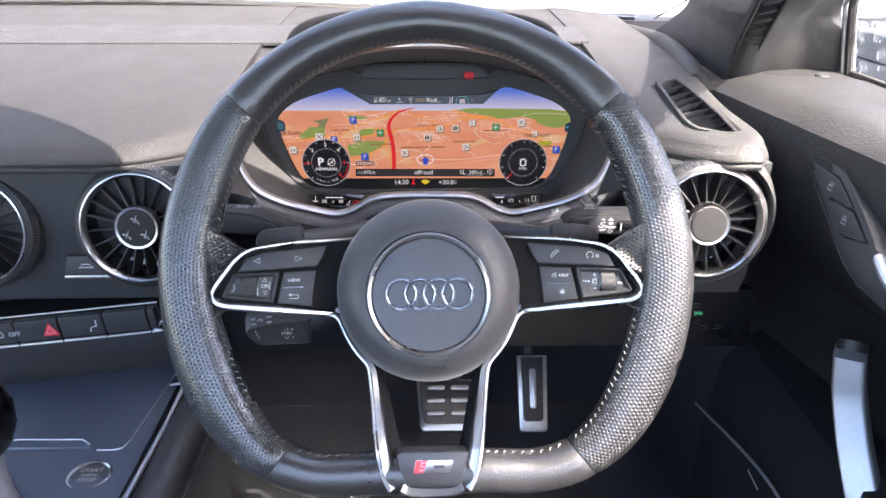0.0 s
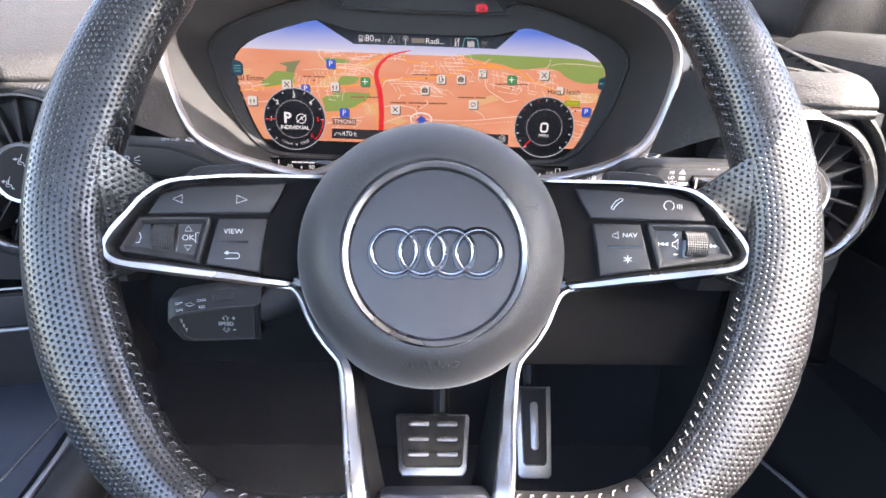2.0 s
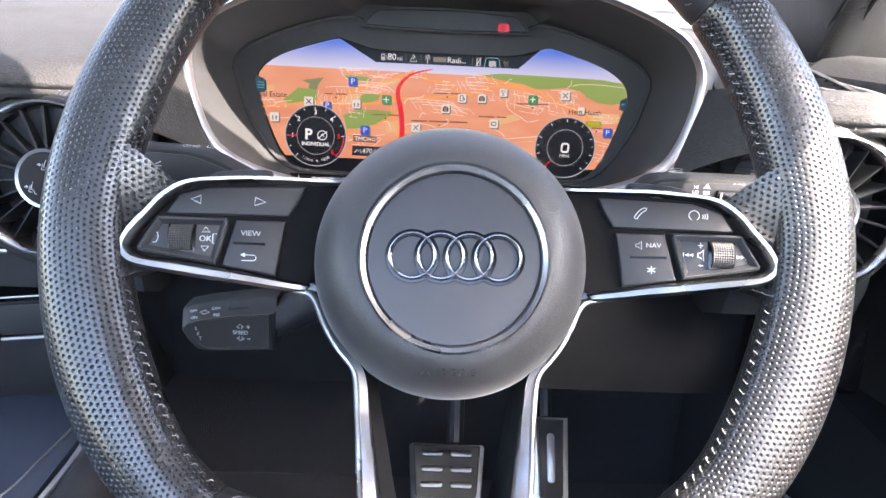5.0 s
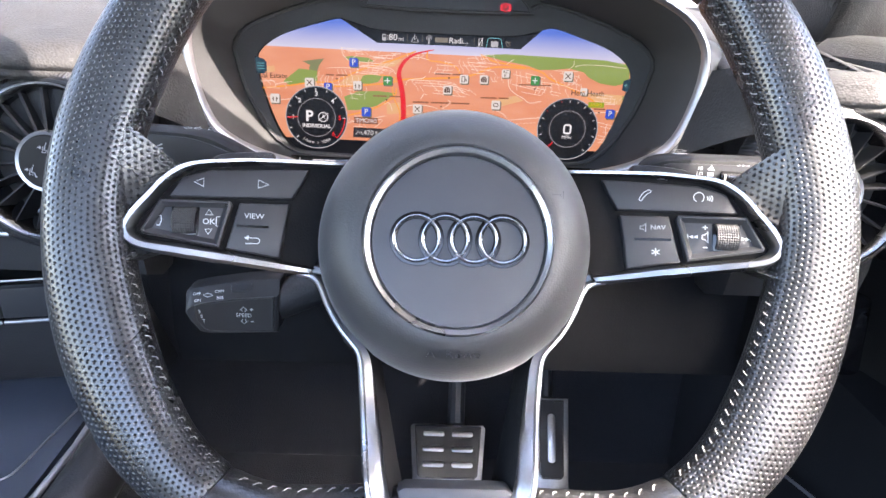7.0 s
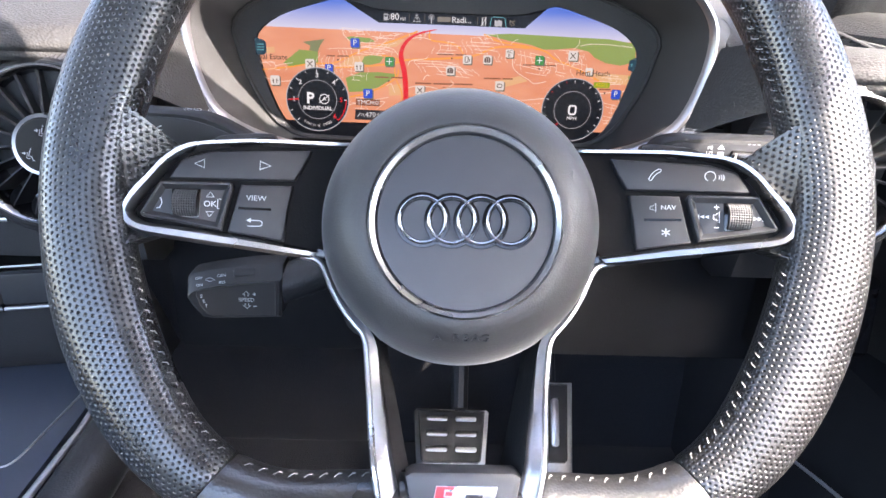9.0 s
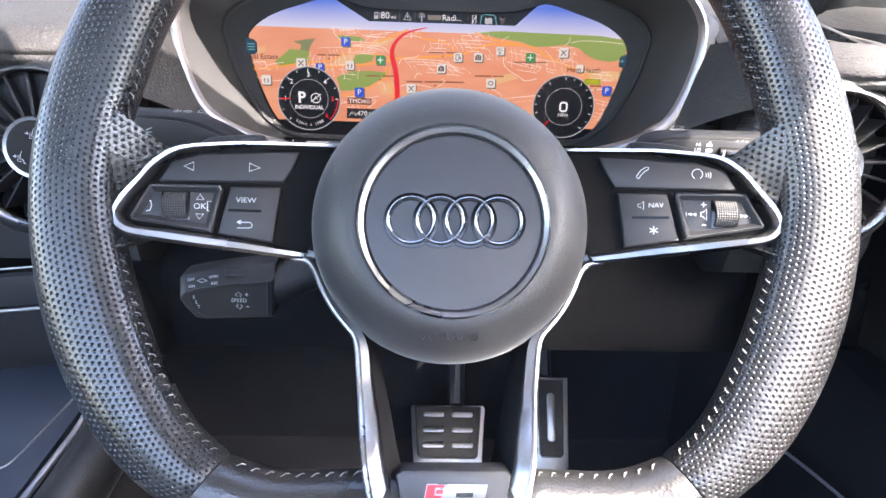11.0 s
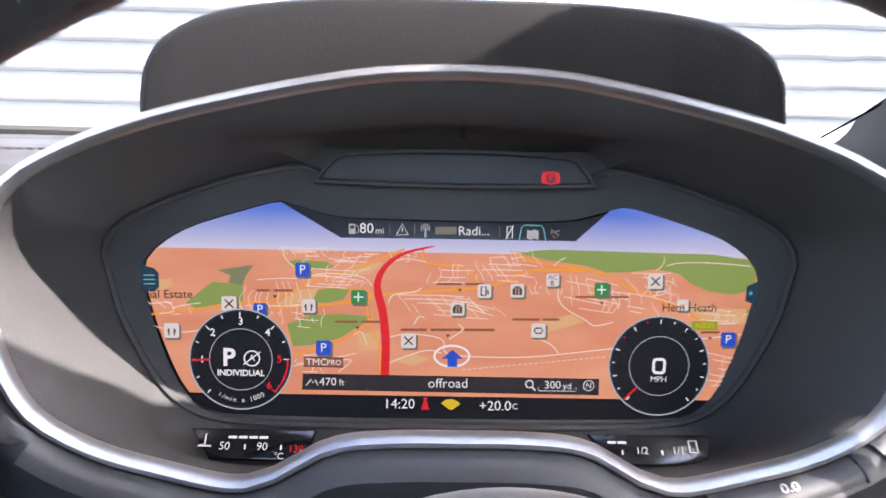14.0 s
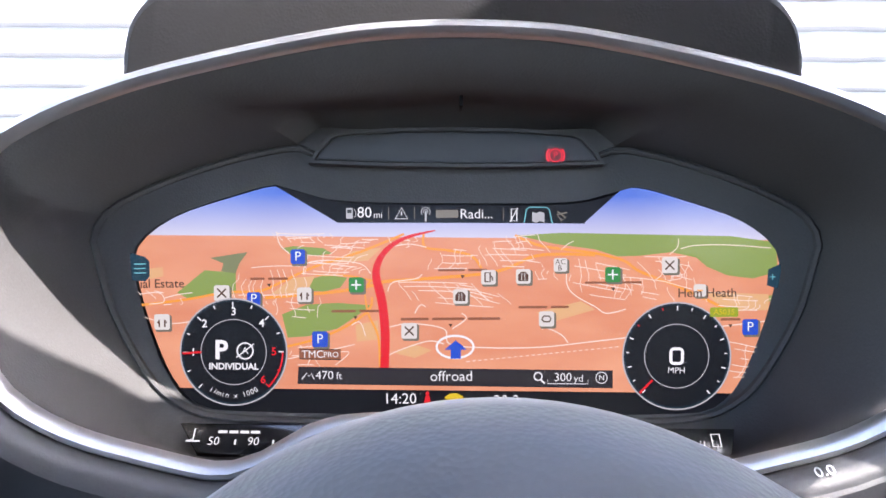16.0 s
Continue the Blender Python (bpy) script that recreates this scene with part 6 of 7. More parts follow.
def display():
    t = tagged(part("screen", slab(outline(SCREEN), -0.004, 0.0, 0.0002), M_BLACK, CL, "lit map display"))
    scr = outline(SCREEN)

    def add(name, bm, m, label=""):
        return part(name, bm, m, t, label, smooth=0)

    # land and sky follow the screen's outline
    hor = 0.0527

    def clip(poly, keep):
        out = []
        for i in range(len(poly)):
            a, b = poly[i], poly[(i + 1) % len(poly)]
            if keep(a.y) >= 0:
                out.append(a)
            if (keep(a.y) >= 0) != (keep(b.y) >= 0):
                f = keep(a.y) / (keep(a.y) - keep(b.y))
                out.append(a.lerp(b, f))
        return out
    full = [Vector((q.x, q.y)) for q in scr]
    land = clip(clip(full, lambda y: hor - y), lambda y: y + 0.0165)
    add("land", flat(land, 0.0002), M_LAND, "orange map ground")
    left = [q for q in clip(full, lambda y: y - hor)]
    la = [q for q in left if q.x < S(491, 292).x] + [S(491, 291), S(600, 356), S(608, 372)]
    ra = [q for q in left if q.x > S(1110, 300).x]
    # polygons ordered round their middle
    def order(p):
        c = sum(p, Vector((0, 0))) / len(p)
        return sorted(p, key=lambda q: math.atan2(q.y - c.y, q.x - c.x))
    add("sky", flat(order(la + [Vector((S(608, 372).x, hor))]), 0.0002), M_SKY, "blue map sky")
    add("sky", flat(order(ra + [S(1110, 299), S(1042, 360), Vector((S(1038, 366).x, hor))]), 0.0002), M_SKY)
    add("sky", flat([Vector((S(600, 0).x, hor)), Vector((S(1045, 0).x, hor)), S(1042, 362), S(820, 359), S(600, 357)], 0.00022), M_SKY)
    z = [0.0003]

    def lay():
        z[0] += 0.000004
        return z[0]
    def field(name, m, *polys):
        for g in polys:
            add(name, flat(SS(g), lay()), m, "green map area" if name == "green_area" else "")
    field("green_area", M_GREEN, [(362, 440), (418, 445), (418, 482), (330, 490), (312, 480)], [(500, 402), (522, 398), (575, 402), (592, 412), (560, 416), (516, 412)],
          [(548, 458), (580, 450), (618, 455), (605, 473), (575, 480), (548, 478)], [(500, 520), (545, 503), (600, 500), (660, 505), (640, 520), (600, 546), (545, 560), (510, 562)],
          [(920, 382), (1000, 378), (1180, 383), (1300, 386), (1380, 398), (1384, 450), (1340, 462), (1295, 456), (1258, 440), (1240, 424), (1195, 414), (1140, 420), (1100, 421), (1060, 408), (990, 398)], [(1345, 492), (1378, 492), (1376, 503), (1355, 503)])
    field("tan_area", M_TAN, [(480, 484), (520, 455), (560, 452), (545, 482)], [(628, 408), (680, 402), (655, 425), (590, 428)], [(955, 520), (1035, 500), (1060, 515), (990, 535)], [(632, 540), (672, 532), (674, 566), (634, 570)],
          [(700, 590), (735, 575), (768, 586), (738, 600)], [(1255, 485), (1368, 490), (1368, 518), (1290, 520)], [(250, 438), (287, 434), (288, 450), (265, 455)])
    add("lake", flat(SS([(372, 418), (440, 408), (425, 428), (418, 446), (392, 442), (396, 428)]), lay()), M_LAKE, "grey-green lake")

    def road(pts, w, m, name="road"):
        p = [q.to_2d() for q in spline([(*S(*a), 0) for a in pts], 6)]
        add(name, stroke(p, w / 1000, lay()), m)
    for w_, pts in ((1.1, [(244, 502), (330, 492), (400, 480), (460, 478), (500, 462), (560, 435), (640, 410), (720, 378)]), (1.4, [(470, 490), (540, 485), (600, 480), (660, 470), (690, 462), (760, 458), (860, 450), (905, 440), (950, 420), (1000, 416), (1060, 418)]),
                    (1.1, [(755, 378), (758, 402), (800, 408), (840, 418), (858, 440)]), (0.9, [(660, 460), (650, 480), (655, 520), (672, 560), (675, 615)]), (1.2, [(918, 382), (960, 400), (1010, 408), (1060, 415), (1110, 428), (1140, 448), (1200, 472), (1260, 500), (1300, 520)]),
                    (1.1, [(500, 580), (560, 565), (610, 545), (655, 515), (662, 490)]), (0.8, [(560, 450), (620, 452), (680, 465)])):
        road(pts, w_, M_ORANGE, "orange_road")
    for pts in ([(690, 545), (730, 538), (790, 548), (800, 575), (860, 582), (960, 582), (1060, 572), (1380, 536)], [(690, 600), (700, 590), (760, 570), (790, 575)], [(805, 548), (830, 530), (822, 520)], [(738, 520), (748, 505), (758, 508)],
                [(690, 480), (700, 464), (740, 458), (752, 450)], [(1010, 440), (1010, 470), (1025, 490), (1060, 510), (1080, 522), (1115, 515)], [(965, 550), (975, 548), (1000, 560), (1012, 575)], [(492, 372), (498, 395), (515, 412)]):
        road(pts, 0.5, M_ROAD)
    for pts in ([(1000, 408), (1012, 398), (1022, 393)], [(1208, 390), (1206, 405), (1192, 418)], [(1212, 408), (1240, 402), (1300, 402), (1372, 408)], [(244, 482), (280, 480), (288, 496), (262, 500)], [(288, 490), (310, 484), (340, 480)], [(246, 522), (300, 535), (345, 530)],
                [(510, 600), (560, 590), (630, 575)], [(545, 612), (552, 595), (560, 575)], [(595, 612), (620, 590), (600, 588)], [(625, 540), (640, 535), (650, 560)], [(540, 450), (545, 430), (580, 424), (640, 430), (660, 448)], [(700, 400), (730, 396), (760, 402)]):
        road(pts, 0.42, M_ROAD)
    rnd = random.Random(7)
    bm = bmesh.new()
    # each quarter: a corner, two edge directions and how many streets run each way
    for (x0, y0), (ux, uy), (vx, vy), nu, nv in (((478, 372), (120, 6), (14, 18), 4, 11), ((545, 398), (110, 6), (-26, 26), 3, 7), ((546, 424), (110, 10), (-14, 22), 4, 8), ((424, 446), (112, -4), (-6, 44), 2, 10), ((500, 486), (64, 2), (-6, 36), 4, 6),
                                                  ((700, 462), (150, 6), (34, 38), 5, 6), ((800, 465), (88, 22), (18, 20), 4, 4), ((766, 400), (92, 6), (-8, 40), 4, 6), ((858, 398), (76, -4), (18, 40), 5, 7), ((900, 380), (60, 0), (14, 30), 3, 5), ((930, 428), (56, 6), (12, 30), 2, 5)):
        def at(f, g):
            bend = 6 * math.sin(3.1 * f + 2.3 * g + x0) + 3 * math.sin(7.7 * g - 2.0 * f + y0)
            return (x0 + ux * f + vx * g + bend, y0 + uy * f + vy * g + bend * 0.45)

        def streets():
            for k in range(nu):
                g, f0, f1 = (k + rnd.uniform(-0.2, 0.2)) / max(1, nu - 1), rnd.uniform(0, 0.45), rnd.uniform(0.55, 1.0)
                stroke(SS([at(f0 + (f1 - f0) * q / 6, g) for q in range(7)]), 0.00036, 0.00042 + rnd.uniform(0, 0.00001), bm=bm)
            for k in range(nv):
                f, g0, g1 = (k + rnd.uniform(-0.35, 0.35)) / max(1, nv - 1), rnd.choice((0, 0, 0.25, 0.5)), rnd.choice((1, 1, 0.75, 0.5))
                if g1 > g0:
                    stroke(SS([at(f, g0 + (g1 - g0) * q / 4) for q in range(5)]), 0.0003, 0.00042 + rnd.uniform(0, 0.00001), bm=bm)
        streets()
    for (x0, y0), (ux, uy), (vx, vy), nu, nv in (((1022, 426), (118, 20), (-6, 54), 6, 9), ((1096, 455), (90, 12), (10, 34), 4, 6), ((1136, 424), (80, -6), (26, 40), 5, 6), ((1190, 430), (54, 12), (-14, 36), 4, 4), ((1262, 488), (104, 6), (-4, 28), 4, 9), ((1306, 576), (50, 6), (-14, 60), 6, 3),
                                                  ((250, 476), (60, 8), (10, 20), 2, 4), ((510, 572), (70, 4), (8, 40), 3, 4), ((420, 486), (70, 6), (10, 14), 2, 6), ((610, 380), (70, 6), (-20, 22), 3, 5), ((690, 384), (50, -2), (6, 16), 2, 4)):
        streets()
    add("street_web", bm, M_ROAD, "fine pale street web")["kind"] = "stuff"
    bm = bmesh.new()
    for k in range(26):
        x = 830 + k * 10.6
        stroke(SS([(x, 607 - k * 0.98), (x + 6, 606.4 - k * 0.98)]), 0.0004, 0.00044, bm=bm)
    add("dashed_line", bm, M_ROAD)
    z[0] = 0.00046
    way = spline([(*S(x, y), 0) for x, y in ((776, 372), (722, 385), (690, 405), (673, 430), (670, 456), (680, 500), (685, 560), (682, 640))], 6)
    wide = [0.0004 + 0.0036 * min(1, k / (len(way) - 1) * 1.5) ** 0.75 for k in range(len(way))]
    sides = []
    for k, q in enumerate(way):
        d = (way[min(k + 1, len(way) - 1)] - way[max(k - 1, 0)]).normalized()
        sides.append((q.to_2d() + Vector((-d.y, d.x)) * wide[k] / 2, q.to_2d() - Vector((-d.y, d.x)) * wide[k] / 2))
    bm = bmesh.new()
    for (a, b), (c, d) in zip(sides, sides[1:]):
        bm.faces.new([bm.verts.new((*q, 0.000465)) for q in (a, b, d, c)])
    add("route_line", bm, M_RED, "red route that narrows into the distance")
    z[0] = 0.0006
    # place names as plain bars
    for cx, cy, h_, words in ((478, 456, 5.5, (26, 36)), (632, 515, 5.5, (44, 36)), (802, 530, 6, (50, 58, 58)), (824, 443, 5.5, (48, 34)), (968, 510, 5.5, (52, 32)), (1092, 467, 5, (58, 38)), (1300, 534, 5.5, (36,))):
        x = cx - (sum(words) + 6 * (len(words) - 1)) / 2
        for w_ in words:
            add("name_bar", flat(dot(x + w_ / 2, cy, w_, h_ - 1, 2, 2), lay()), M_NAME, "dark bar for a place name")
            x += w_ + 6
        add("name_tick", flat(SS([(cx - 4, cy + 9), (cx + 4, cy + 9), (cx, cy + 15)]), lay()), M_INK)

    letters("place_name", "ial Estate", 0.0056, pose(*S(286, 464), lay() + 0.00002, 0, 0, 1), M_INK, t, 0.0, bold=0.00006)

    def icon(cx, cy, fill, w_=28, body="", ink=M_WHITE, shape=None):
        add("icon_shadow", flat(dot(cx + 3, cy + 3, w_ + 2, w_ + 2, 4), lay()), M_GREY)
        k = add("icon", flat(dot(cx, cy, w_, w_, 4), lay()), fill, "small square map symbol")
        zz = lay() + 0.00001
        z[0] = zz
        if body:
            letters("icon_letter", body, 0.0060, pose(*S(cx, cy), zz, 0, 0, 1), ink, k, 0.0)
        for sh_ in shape or ():
            part("icon_mark", stroke(SS([(cx + a, cy + b) for a, b in sh_]), 0.0007, zz), ink, k, smooth=0)
    cross = ([(-8, -8), (8, 8)], [(-8, 8), (8, -8)])
    plus = ([(-9, 0), (9, 0)], [(0, -9), (0, 9)])
    for cx, cy, s_ in ((530, 417, 26), (568, 565, 28), (1335, 548, 28), (450, 492, 24)):
        icon(cx, cy, M_BLUE, s_, "P")
    for cx, cy in ((634, 468), (1091, 453)):
        icon(cx, cy, M_CROSS, 27, shape=plus)
    for cx, cy in ((728, 551), (1192, 437), (393, 481)):
        icon(cx, cy, M_ICON, 28, ink=M_INK, shape=cross)
    people = ([(-5, 9), (-5, -4), (-8, 2)], [(5, 9), (5, -4), (8, 2)])
    icon(541, 485, M_ICON, 26, ink=M_INK, shape=people)
    icon(285, 532, M_ICON, 28, ink=M_INK, shape=people)
    def hall(cx, cy):
        add("hall_mark", flat(SS([(cx - 8, cy + 7), (cx - 8, cy - 1), (cx - 5, cy - 7), (cx + 5, cy - 7), (cx + 8, cy - 1), (cx + 8, cy + 7)]), z[0] + 0.00001), M_INK)
        for k in (-3, 3):
            add("hall_line", stroke(SS([(cx + k, cy + 7), (cx + k * 0.8, cy - 6)]), 0.0003, z[0] + 0.00002), M_ICON)
        z[0] += 0.00003
    arch = ([(-8, 7), (-8, -2), (-3, -7), (3, -7), (8, -2), (8, 7), (-8, 7)], [(-8, 0), (8, 0)], [(0, -6), (0, 7)])
    icon(932, 455, M_ICON, 26, ink=M_INK, shape=arch)
    icon(820, 490, M_ICON, 26, ink=M_INK, shape=arch)
    hall(932, 455)
    hall(820, 490)
    icon(870, 456, M_ICON, 26, ink=M_INK, shape=([(-6, 8), (-6, -8), (3, -8), (3, 8), (-6, 8)], [(3, -2), (7, 0), (7, 6)]))
    icon(998, 435, M_ICON, 24)
    icon(973, 531, M_ICON, 27, ink=M_INK, shape=([(-8, 0), (-5, -5), (5, -5), (8, 0), (5, 5), (-5, 5), (-8, 0)],))
    icon(1245, 482, M_ICON, 22, ink=M_ORANGE, shape=([(-5, 0), (5, 0)],))
    letters("place_name", "Hem Heath", 0.0056, pose(*S(1258, 487), lay() + 0.00002, 0, 0, 1), M_INK, t, 0.0, bold=0.00006)
    letters("icon_letter", "AC", 0.0034, pose(*S(998, 430), z[0] + 0.00002, 0, 0, 1), M_INK, t, 0.0)
    letters("icon_letter", "B", 0.0034, pose(*S(997, 441), z[0] + 0.00002, 0, 0, 1), M_INK, t, 0.0)
    add("road_sign", flat(dot(1288, 521, 50, 17, 3), lay()), M_LIME, "lime road number plate")
    letters("road_sign_bar", "A5035", 0.0036, pose(*S(1288, 521), lay() + 0.00001, 0, 0, 1), M_YELLOW, t, 0.0)
    z[0] += 0.00002
    # own position
    add("position_ring", stroke([S(810 + 33 * math.cos(a), 580 + 20 * math.sin(a)) for a in [math.tau * k / 32 for k in range(32)]], 0.0010, lay(), True), M_WHITE, "pale ring round the position arrow")
    add("position_arrow", flat(SS([(811, 568), (831, 585), (820, 585), (820, 601), (802, 601), (802, 585), (791, 585)]), lay()), M_BLUE, "blue position arrow")
    # top line
    def word(body, x, y, h, m=M_WHITE, al="CENTER", par=None):
        letters("display_lettering", body, h, pose(*S(x, y), lay() + 0.0003, 0, 0, 0.8), m, par or t, 0.0, al)
    z[0] = 0.0007
    word("80", 650, 340, 0.0068); word("mi", 674, 344, 0.0042)
    add("fuel_symbol", flat(SS([(617, 350), (617, 331), (629, 331), (629, 350)]), lay()), M_PALE)
    add("fuel_window", flat(SS([(619, 340), (619, 334), (627, 334), (627, 340)]), lay()), M_BLACK)
    add("fuel_hose", stroke(SS([(630, 347), (634, 347), (635, 338), (631, 333)]), 0.0004, lay()), M_PALE)
    add("divider", stroke(SS([(693, 330), (693, 352)]), 0.0003, lay()), M_GREY)
    add("warning_symbol", stroke(SS([(716, 331), (727, 351), (705, 351)]), 0.0005, lay(), True), M_WHITE)
    add("divider", stroke(SS([(739, 330), (739, 352)]), 0.0003, lay()), M_GREY)
    add("mast_symbol", stroke(SS([(759, 356), (759, 338)]), 0.0009, lay()), M_PALE)
    for r_ in (4, 8):
        add("mast_wave", stroke([S(759 + r_ * math.cos(a), 339 - r_ * math.sin(a)) for a in [radians(k) for k in range(-40, 221, 20)]], 0.0004, lay()), M_PALE)
    add("warning_mark", stroke(SS([(716, 338), (716, 345)]), 0.0005, lay()), M_WHITE)
    add("phone_slash", stroke(SS([(909, 358), (923, 333)]), 0.0005, lay()), M_WHITE)
    add("station_bar", flat(dot(797, 343, 40, 14, 2, 2), lay()), M_GREY, "grey bar for a station name")
    word("Radi...", 849, 344, 0.0062)
    add("divider", stroke(SS([(897, 333), (897, 355)]), 0.0003, lay()), M_GREY)
    add("phone_symbol", stroke(SS([(911, 335), (921, 335), (921, 356), (911, 356)]), 0.0005, lay(), True), M_WHITE)
    add("tab_line", stroke(SS([(934, 360), (938, 336), (944, 332), (974, 333), (979, 338), (984, 362)]), 0.0005, lay()), M_CYAN, "cyan tab line")
    add("map_symbol", flat(SS([(948, 340), (955, 343), (962, 340), (970, 343), (970, 360), (962, 357), (955, 360), (948, 357)]), lay()), M_PALE)
    add("sat_symbol", stroke(SS([(993, 340), (1008, 352), (1000, 356), (992, 346), (1010, 342)]), 0.0007, lay()), M_GREY)
    # side tabs
    add("menu_tab", flat(SS([(229, 408), (256, 415), (264, 424), (264, 450), (256, 459), (232, 457)]), lay()), M_TEAL, "dark teal menu tab")
    for k in range(3):
        add("menu_bar", stroke(SS([(236, 428 + 8 * k), (257, 428 + 8 * k)]), 0.0005, lay()), M_CYAN)
    add("plus_tab", flat(SS([(1366, 446), (1388, 436), (1389, 470), (1382, 480), (1364, 474)]), lay()), M_TEAL, "dark teal plus tab")
    add("plus_mark", stroke(SS([(1369, 459), (1379, 459)]), 0.0004, lay()), M_CYAN)
    add("plus_mark", stroke(SS([(1374, 454), (1374, 464)]), 0.0004, lay()), M_CYAN)
    # lower bars
    add("tmc_fill", flat(SS([(531, 582), (605, 584), (605, 602), (531, 600)]), lay()), M_NAME)
    add("tmc_plate", stroke(SS([(531, 582), (605, 584), (605, 602), (531, 600)]), 0.0004, lay(), True), M_DARK)
    word("TMC", 555, 592, 0.0048, M_WHITE); word("PRO", 588, 593, 0.0036, M_WHITE)
    add("info_bar", flat(SS([(529, 614), (1091, 624), (1091, 656), (527, 645)]), lay()), M_DARK, "dark information bar")
    add("height_symbol", stroke(SS([(535, 637), (544, 625), (548, 632), (552, 626), (557, 637)]), 0.0005, lay()), M_WHITE)
    word("470", 576, 630, 0.0055); word("ft", 602, 631, 0.0046)
    word("offroad", 803, 633, 0.0066)
    word("300", 1002, 636, 0.0054); word("yd", 1030, 638, 0.0046)
    add("scale_line", stroke(SS([(975, 640), (975, 647), (1047, 648), (1047, 641)]), 0.0003, lay()), M_WHITE)
    add("lens_symbol", stroke([S(958 + 7 * math.cos(a), 634 + 7 * math.sin(a)) for a in [math.tau * k / 16 for k in range(16)]], 0.0006, lay(), True), M_WHITE)
    add("lens_handle", stroke(SS([(963, 640), (970, 647)]), 0.0008, lay()), M_WHITE)
    add("compass_symbol", stroke([S(1071 + 10 * math.cos(a), 637 + 10 * math.sin(a)) for a in [math.tau * k / 20 for k in range(20)]], 0.0004, lay(), True), M_WHITE)
    word("N", 1071, 637, 0.0036)
    word("14:20", 711, 673, 0.0068)
    word("+20.0", 893, 677, 0.0068); word("\u00b0C", 928, 678, 0.0042)
    add("belt_symbol", flat(SS([(757, 667), (763, 667), (765, 674), (768, 684), (752, 684), (755, 674)]), lay()), M_RED, "red belt warning")
    add("belt_dot", flat([S(760 + 3.6 * math.cos(a), 663 + 3.6 * math.sin(a)) for a in [math.tau * k / 10 for k in range(10)]], lay()), M_RED)
    add("washer_symbol", flat(SS([(790, 671), (800, 664), (812, 663), (822, 668), (827, 673), (812, 684), (806, 684)]), lay()), M_YELLOW, "yellow washer warning")

    # the two dials
    for cx, cy, left_ in ((413, 587, True), (1204.5, 599, False)):
        c = S(cx, cy)
        k = add("dial", flat([c + q for q in circle(0.0243, 64)], lay()), M_BLACK, "round black dial")
        def ring(r, w_, m):
            part("dial_ring", stroke([c + q for q in circle(r, 72)], w_, lay(), True), m, k, smooth=0)
        ring(0.0241, 0.0007, M_PALE)
        ring(0.0232, 0.0003, M_TEAL)
        ring(0.0148 if left_ else 0.0144, 0.0004, M_PALE)
        zz = lay()

        def tick(a, r0, r1, w_, m):
            d = Vector((math.cos(radians(a)), math.sin(radians(a))))
            part("tick", stroke([c + d * r0, c + d * r1], w_, zz), m, k, smooth=0)
        if left_:
            for i in range(13):
                a = 226 - i * 22.5
                tick(a, 0.0212 if i % 2 else 0.0204, 0.0228, 0.0006, M_RED if a < -5 else M_WHITE)
            arc = [c + Vector((0.0222 * math.cos(radians(a)), 0.0222 * math.sin(radians(a)))) for a in range(-44, 3, 3)]
            part("red_arc", stroke(arc, 0.0008, zz), M_RED, k, smooth=0)
            for i, a in enumerate((181, 136, 90, 46, 1, -43)):
                p = c + Vector((0.0183 * math.cos(radians(a)), 0.0183 * math.sin(radians(a))))
                letters("dial_number", str(i + 1), 0.0050, pose(p.x, p.y, zz + 0.00002), M_RED if i > 3 else M_WHITE, k, 0.0, bold=0.00010)
            part("needle", stroke([c + Vector((-0.0232, -0.0008)), c + Vector((-0.0146, -0.0001))], 0.0010, zz + 0.00003), M_RED, k, smooth=0)
            letters("gear_letter", "P", 0.0118, pose(c.x - 0.0057, c.y + 0.0006, zz), M_WHITE, k, 0.0, bold=0.00035)
            o = Vector((c.x + 0.0052, c.y + 0.0006))
            part("stop_ring", stroke([o + q for q in circle(0.0036, 24)], 0.0007, zz, True), M_WHITE, k, smooth=0)
            part("stop_bar", stroke([o + Vector((-0.0040, -0.0030)), o + Vector((0.0040, 0.0032))], 0.0006, zz), M_WHITE, k, smooth=0)
            letters("mode_lettering", "INDIVIDUAL", 0.0041, pose(c.x, c.y - 0.0066, zz), M_WHITE, k, 0.0, bold=0.00012)
            letters("stop_letter", "A", 0.0046, pose(o.x, o.y, zz), M_WHITE, k, 0.0)
            for i, ch in enumerate("1/min x 1000"):
                a = radians(-90 + (i - 5.5) * 5.6)
                if ch != " ":
                    letters("unit_lettering", ch, 0.0034, pose(c.x + 0.0198 * math.cos(a), c.y + 0.0198 * math.sin(a), zz, 0, 0, math.degrees(a) + 90), M_WHITE, k, 0.0)
        else:
            for i in range(17):
                tick(228 - i * 17.25, 0.0214 if i % 2 else 0.0206, 0.0226, 0.0006, M_RED if i in (5, 7) else M_WHITE)
            part("needle", stroke([c + Vector((-0.0164, -0.0168)), c + Vector((-0.0106, -0.0108))], 0.0010, zz + 0.00003), M_RED, k, smooth=0)
            part("speed_digit", stroke([c + q for q in rounded(0.0052, 0.0066, 0.0014, 3)], 0.0014, zz, True), M_WHITE, k, smooth=0)
            letters("unit_lettering", "MPH", 0.0040, pose(c.x, c.y - 0.0066, zz), M_WHITE, k, 0.0)
    return t


display()


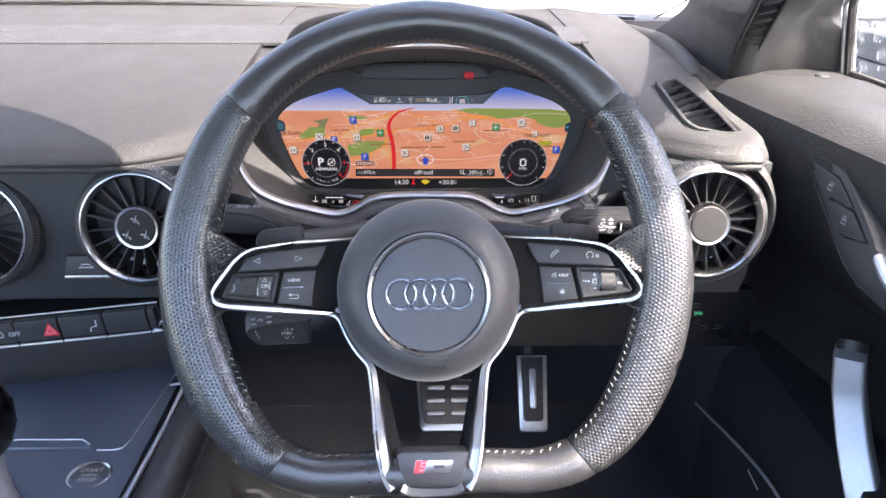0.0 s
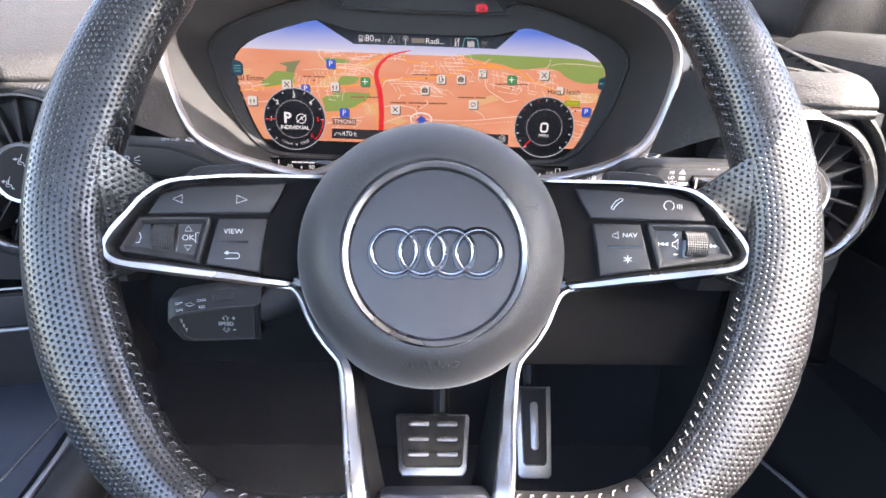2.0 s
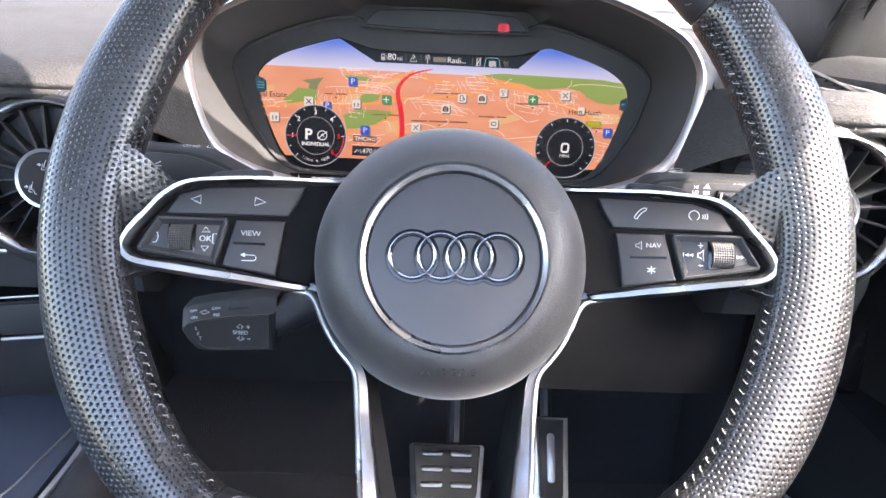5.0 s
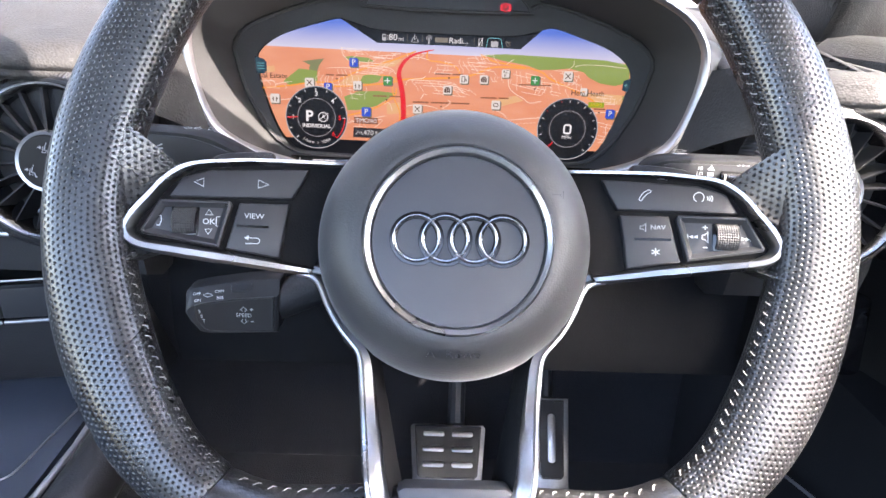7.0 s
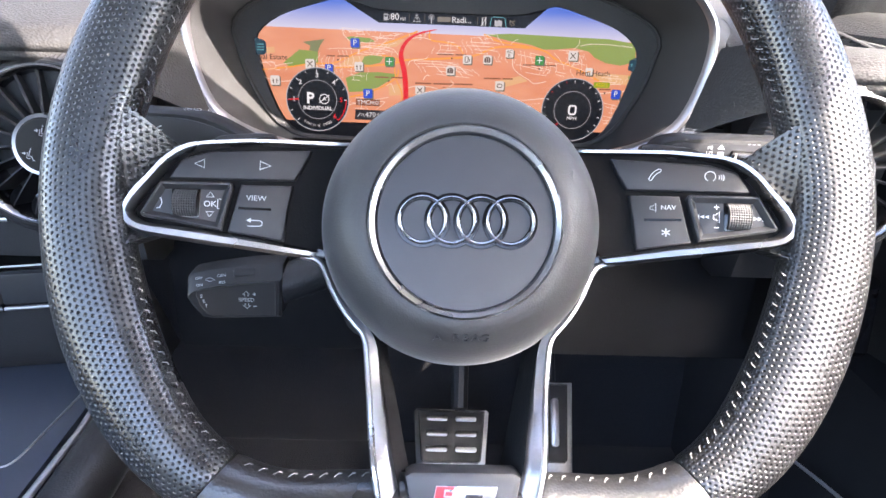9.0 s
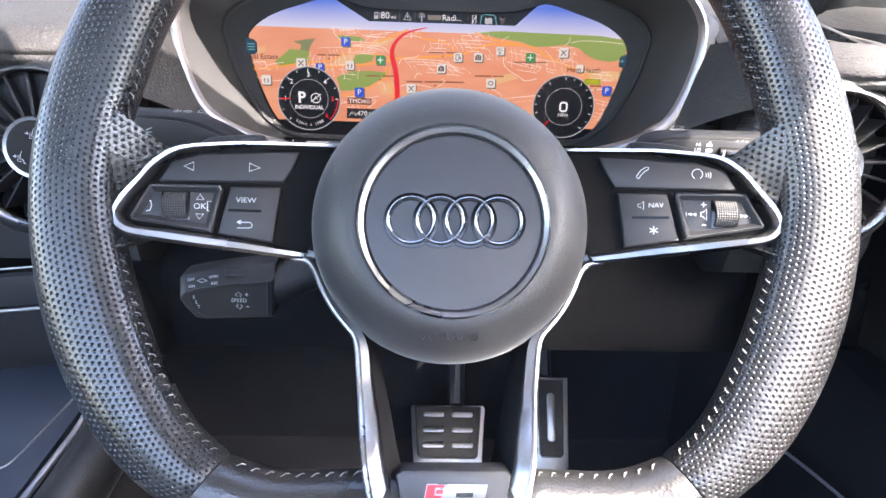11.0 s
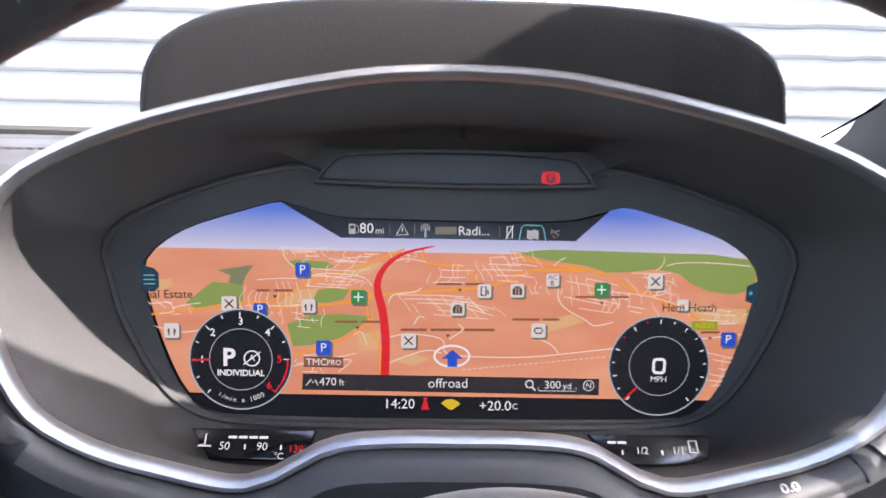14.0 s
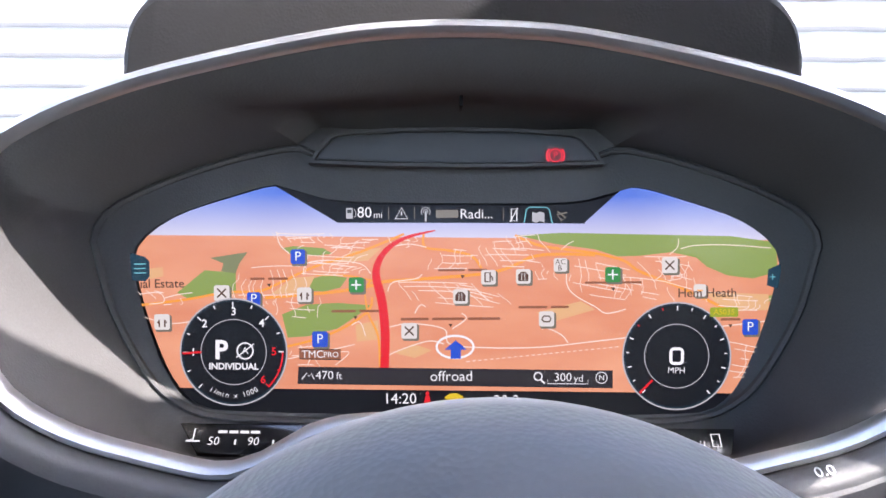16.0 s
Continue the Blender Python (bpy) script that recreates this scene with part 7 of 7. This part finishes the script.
def gauges():
    """Small printed gauges under the screen and the warning lamp above it."""
    z0 = 0.0225
    base = pose(0, 0, 0)
    for side, xs_ in ((-1, (-118, -62)), (1, (62, 118))):
        o = [Vector((x / 1000, y / 1000)) for x, y in ((xs_[0], -24.5), (xs_[1], -24.5), (xs_[1] - 4, -38), (xs_[0] + 10, -38))]
        part("gauge_strip", moved(slab([q + Vector((0, 0.031)) for q in o], -0.003, 0.0, 0.0006), pose(0, -0.0325, z0 - 0.0005, -35, 0, 0)), PIANO, CL, "dark strip for a small gauge")
    M = pose(0, -0.0325, z0, -35, 0, 0)

    def w_(body, x, y, h, m):
        letters("gauge_lettering", body, h, M @ pose(x / 1000, (y + 31) / 1000, 0.0004), m, CL, 0.0)
    for x, b in ((-101.7, "50"), (-85, "90")):
        w_(b, x, -32.3, 0.0050, M_WHITE)
    w_("130", -70, -33.2, 0.0046, M_RED)
    w_("\u00b0C", -77.2, -36.4, 0.0040, M_WHITE)
    w_("1/2", 85.3, -31.8, 0.0046, M_WHITE)
    w_("1/1", 101.8, -31.6, 0.0046, M_WHITE)
    for i in range(4):
        part("gauge_bar", moved(flat([((-100.5 + 4.6 * i + x) / 1000, (2.2 + y) / 1000) for x, y in ((0, 0), (3.9, 0), (3.9, 1.2), (0, 1.2))], 0.0004), M), M_WHITE, CL, smooth=0)
    for i in range(2):
        part("gauge_bar", moved(flat([((70 + 4.6 * i + x) / 1000, (2.2 + y) / 1000) for x, y in ((0, 0), (3.9, 0), (3.9, 1.2), (0, 1.2))], 0.0004), M), M_WHITE, CL, smooth=0)
    for x in (-93, -77, 76, 94):
        part("gauge_tick", moved(flat([((x + a) / 1000, (-1.6 + b) / 1000) for a, b in ((0, -1), (0.8, -1), (0.8, 1.2), (0, 1.2))], 0.0004), M), M_WHITE, CL, smooth=0)
    part("coolant_symbol", moved(stroke([(-0.1105, 0.0042), (-0.1105, -0.0005), (-0.1135, -0.0012), (-0.1075, -0.0012)], 0.0007, 0.0004), M), M_WHITE, CL, smooth=0)
    part("pump_symbol", moved(stroke([(0.107, -0.0012), (0.107, 0.0040), (0.1105, 0.0040), (0.1105, -0.0012)], 0.0006, 0.0004, True), M), M_WHITE, CL, smooth=0)
    c = Vector((0.0418, 0.0885))
    lampp = part("brake_lamp", stroke([c + q for q in circle(0.0027, 24)], 0.0005, 0.0118, True), M_WARN, CL, "glowing red parking brake lamp", smooth=0)
    for s in (-1, 1):
        part("lamp_bracket", stroke([c + Vector((s * 0.0038 * math.cos(a), 0.0038 * math.sin(a))) for a in [radians(k) for k in range(-45, 46, 15)]], 0.0006, 0.0118), M_WARN, lampp, smooth=0)
    letters("lamp_letter", "P", 0.0042, pose(c.x, c.y, 0.0118), M_WARN, lampp, 0.0)


gauges()
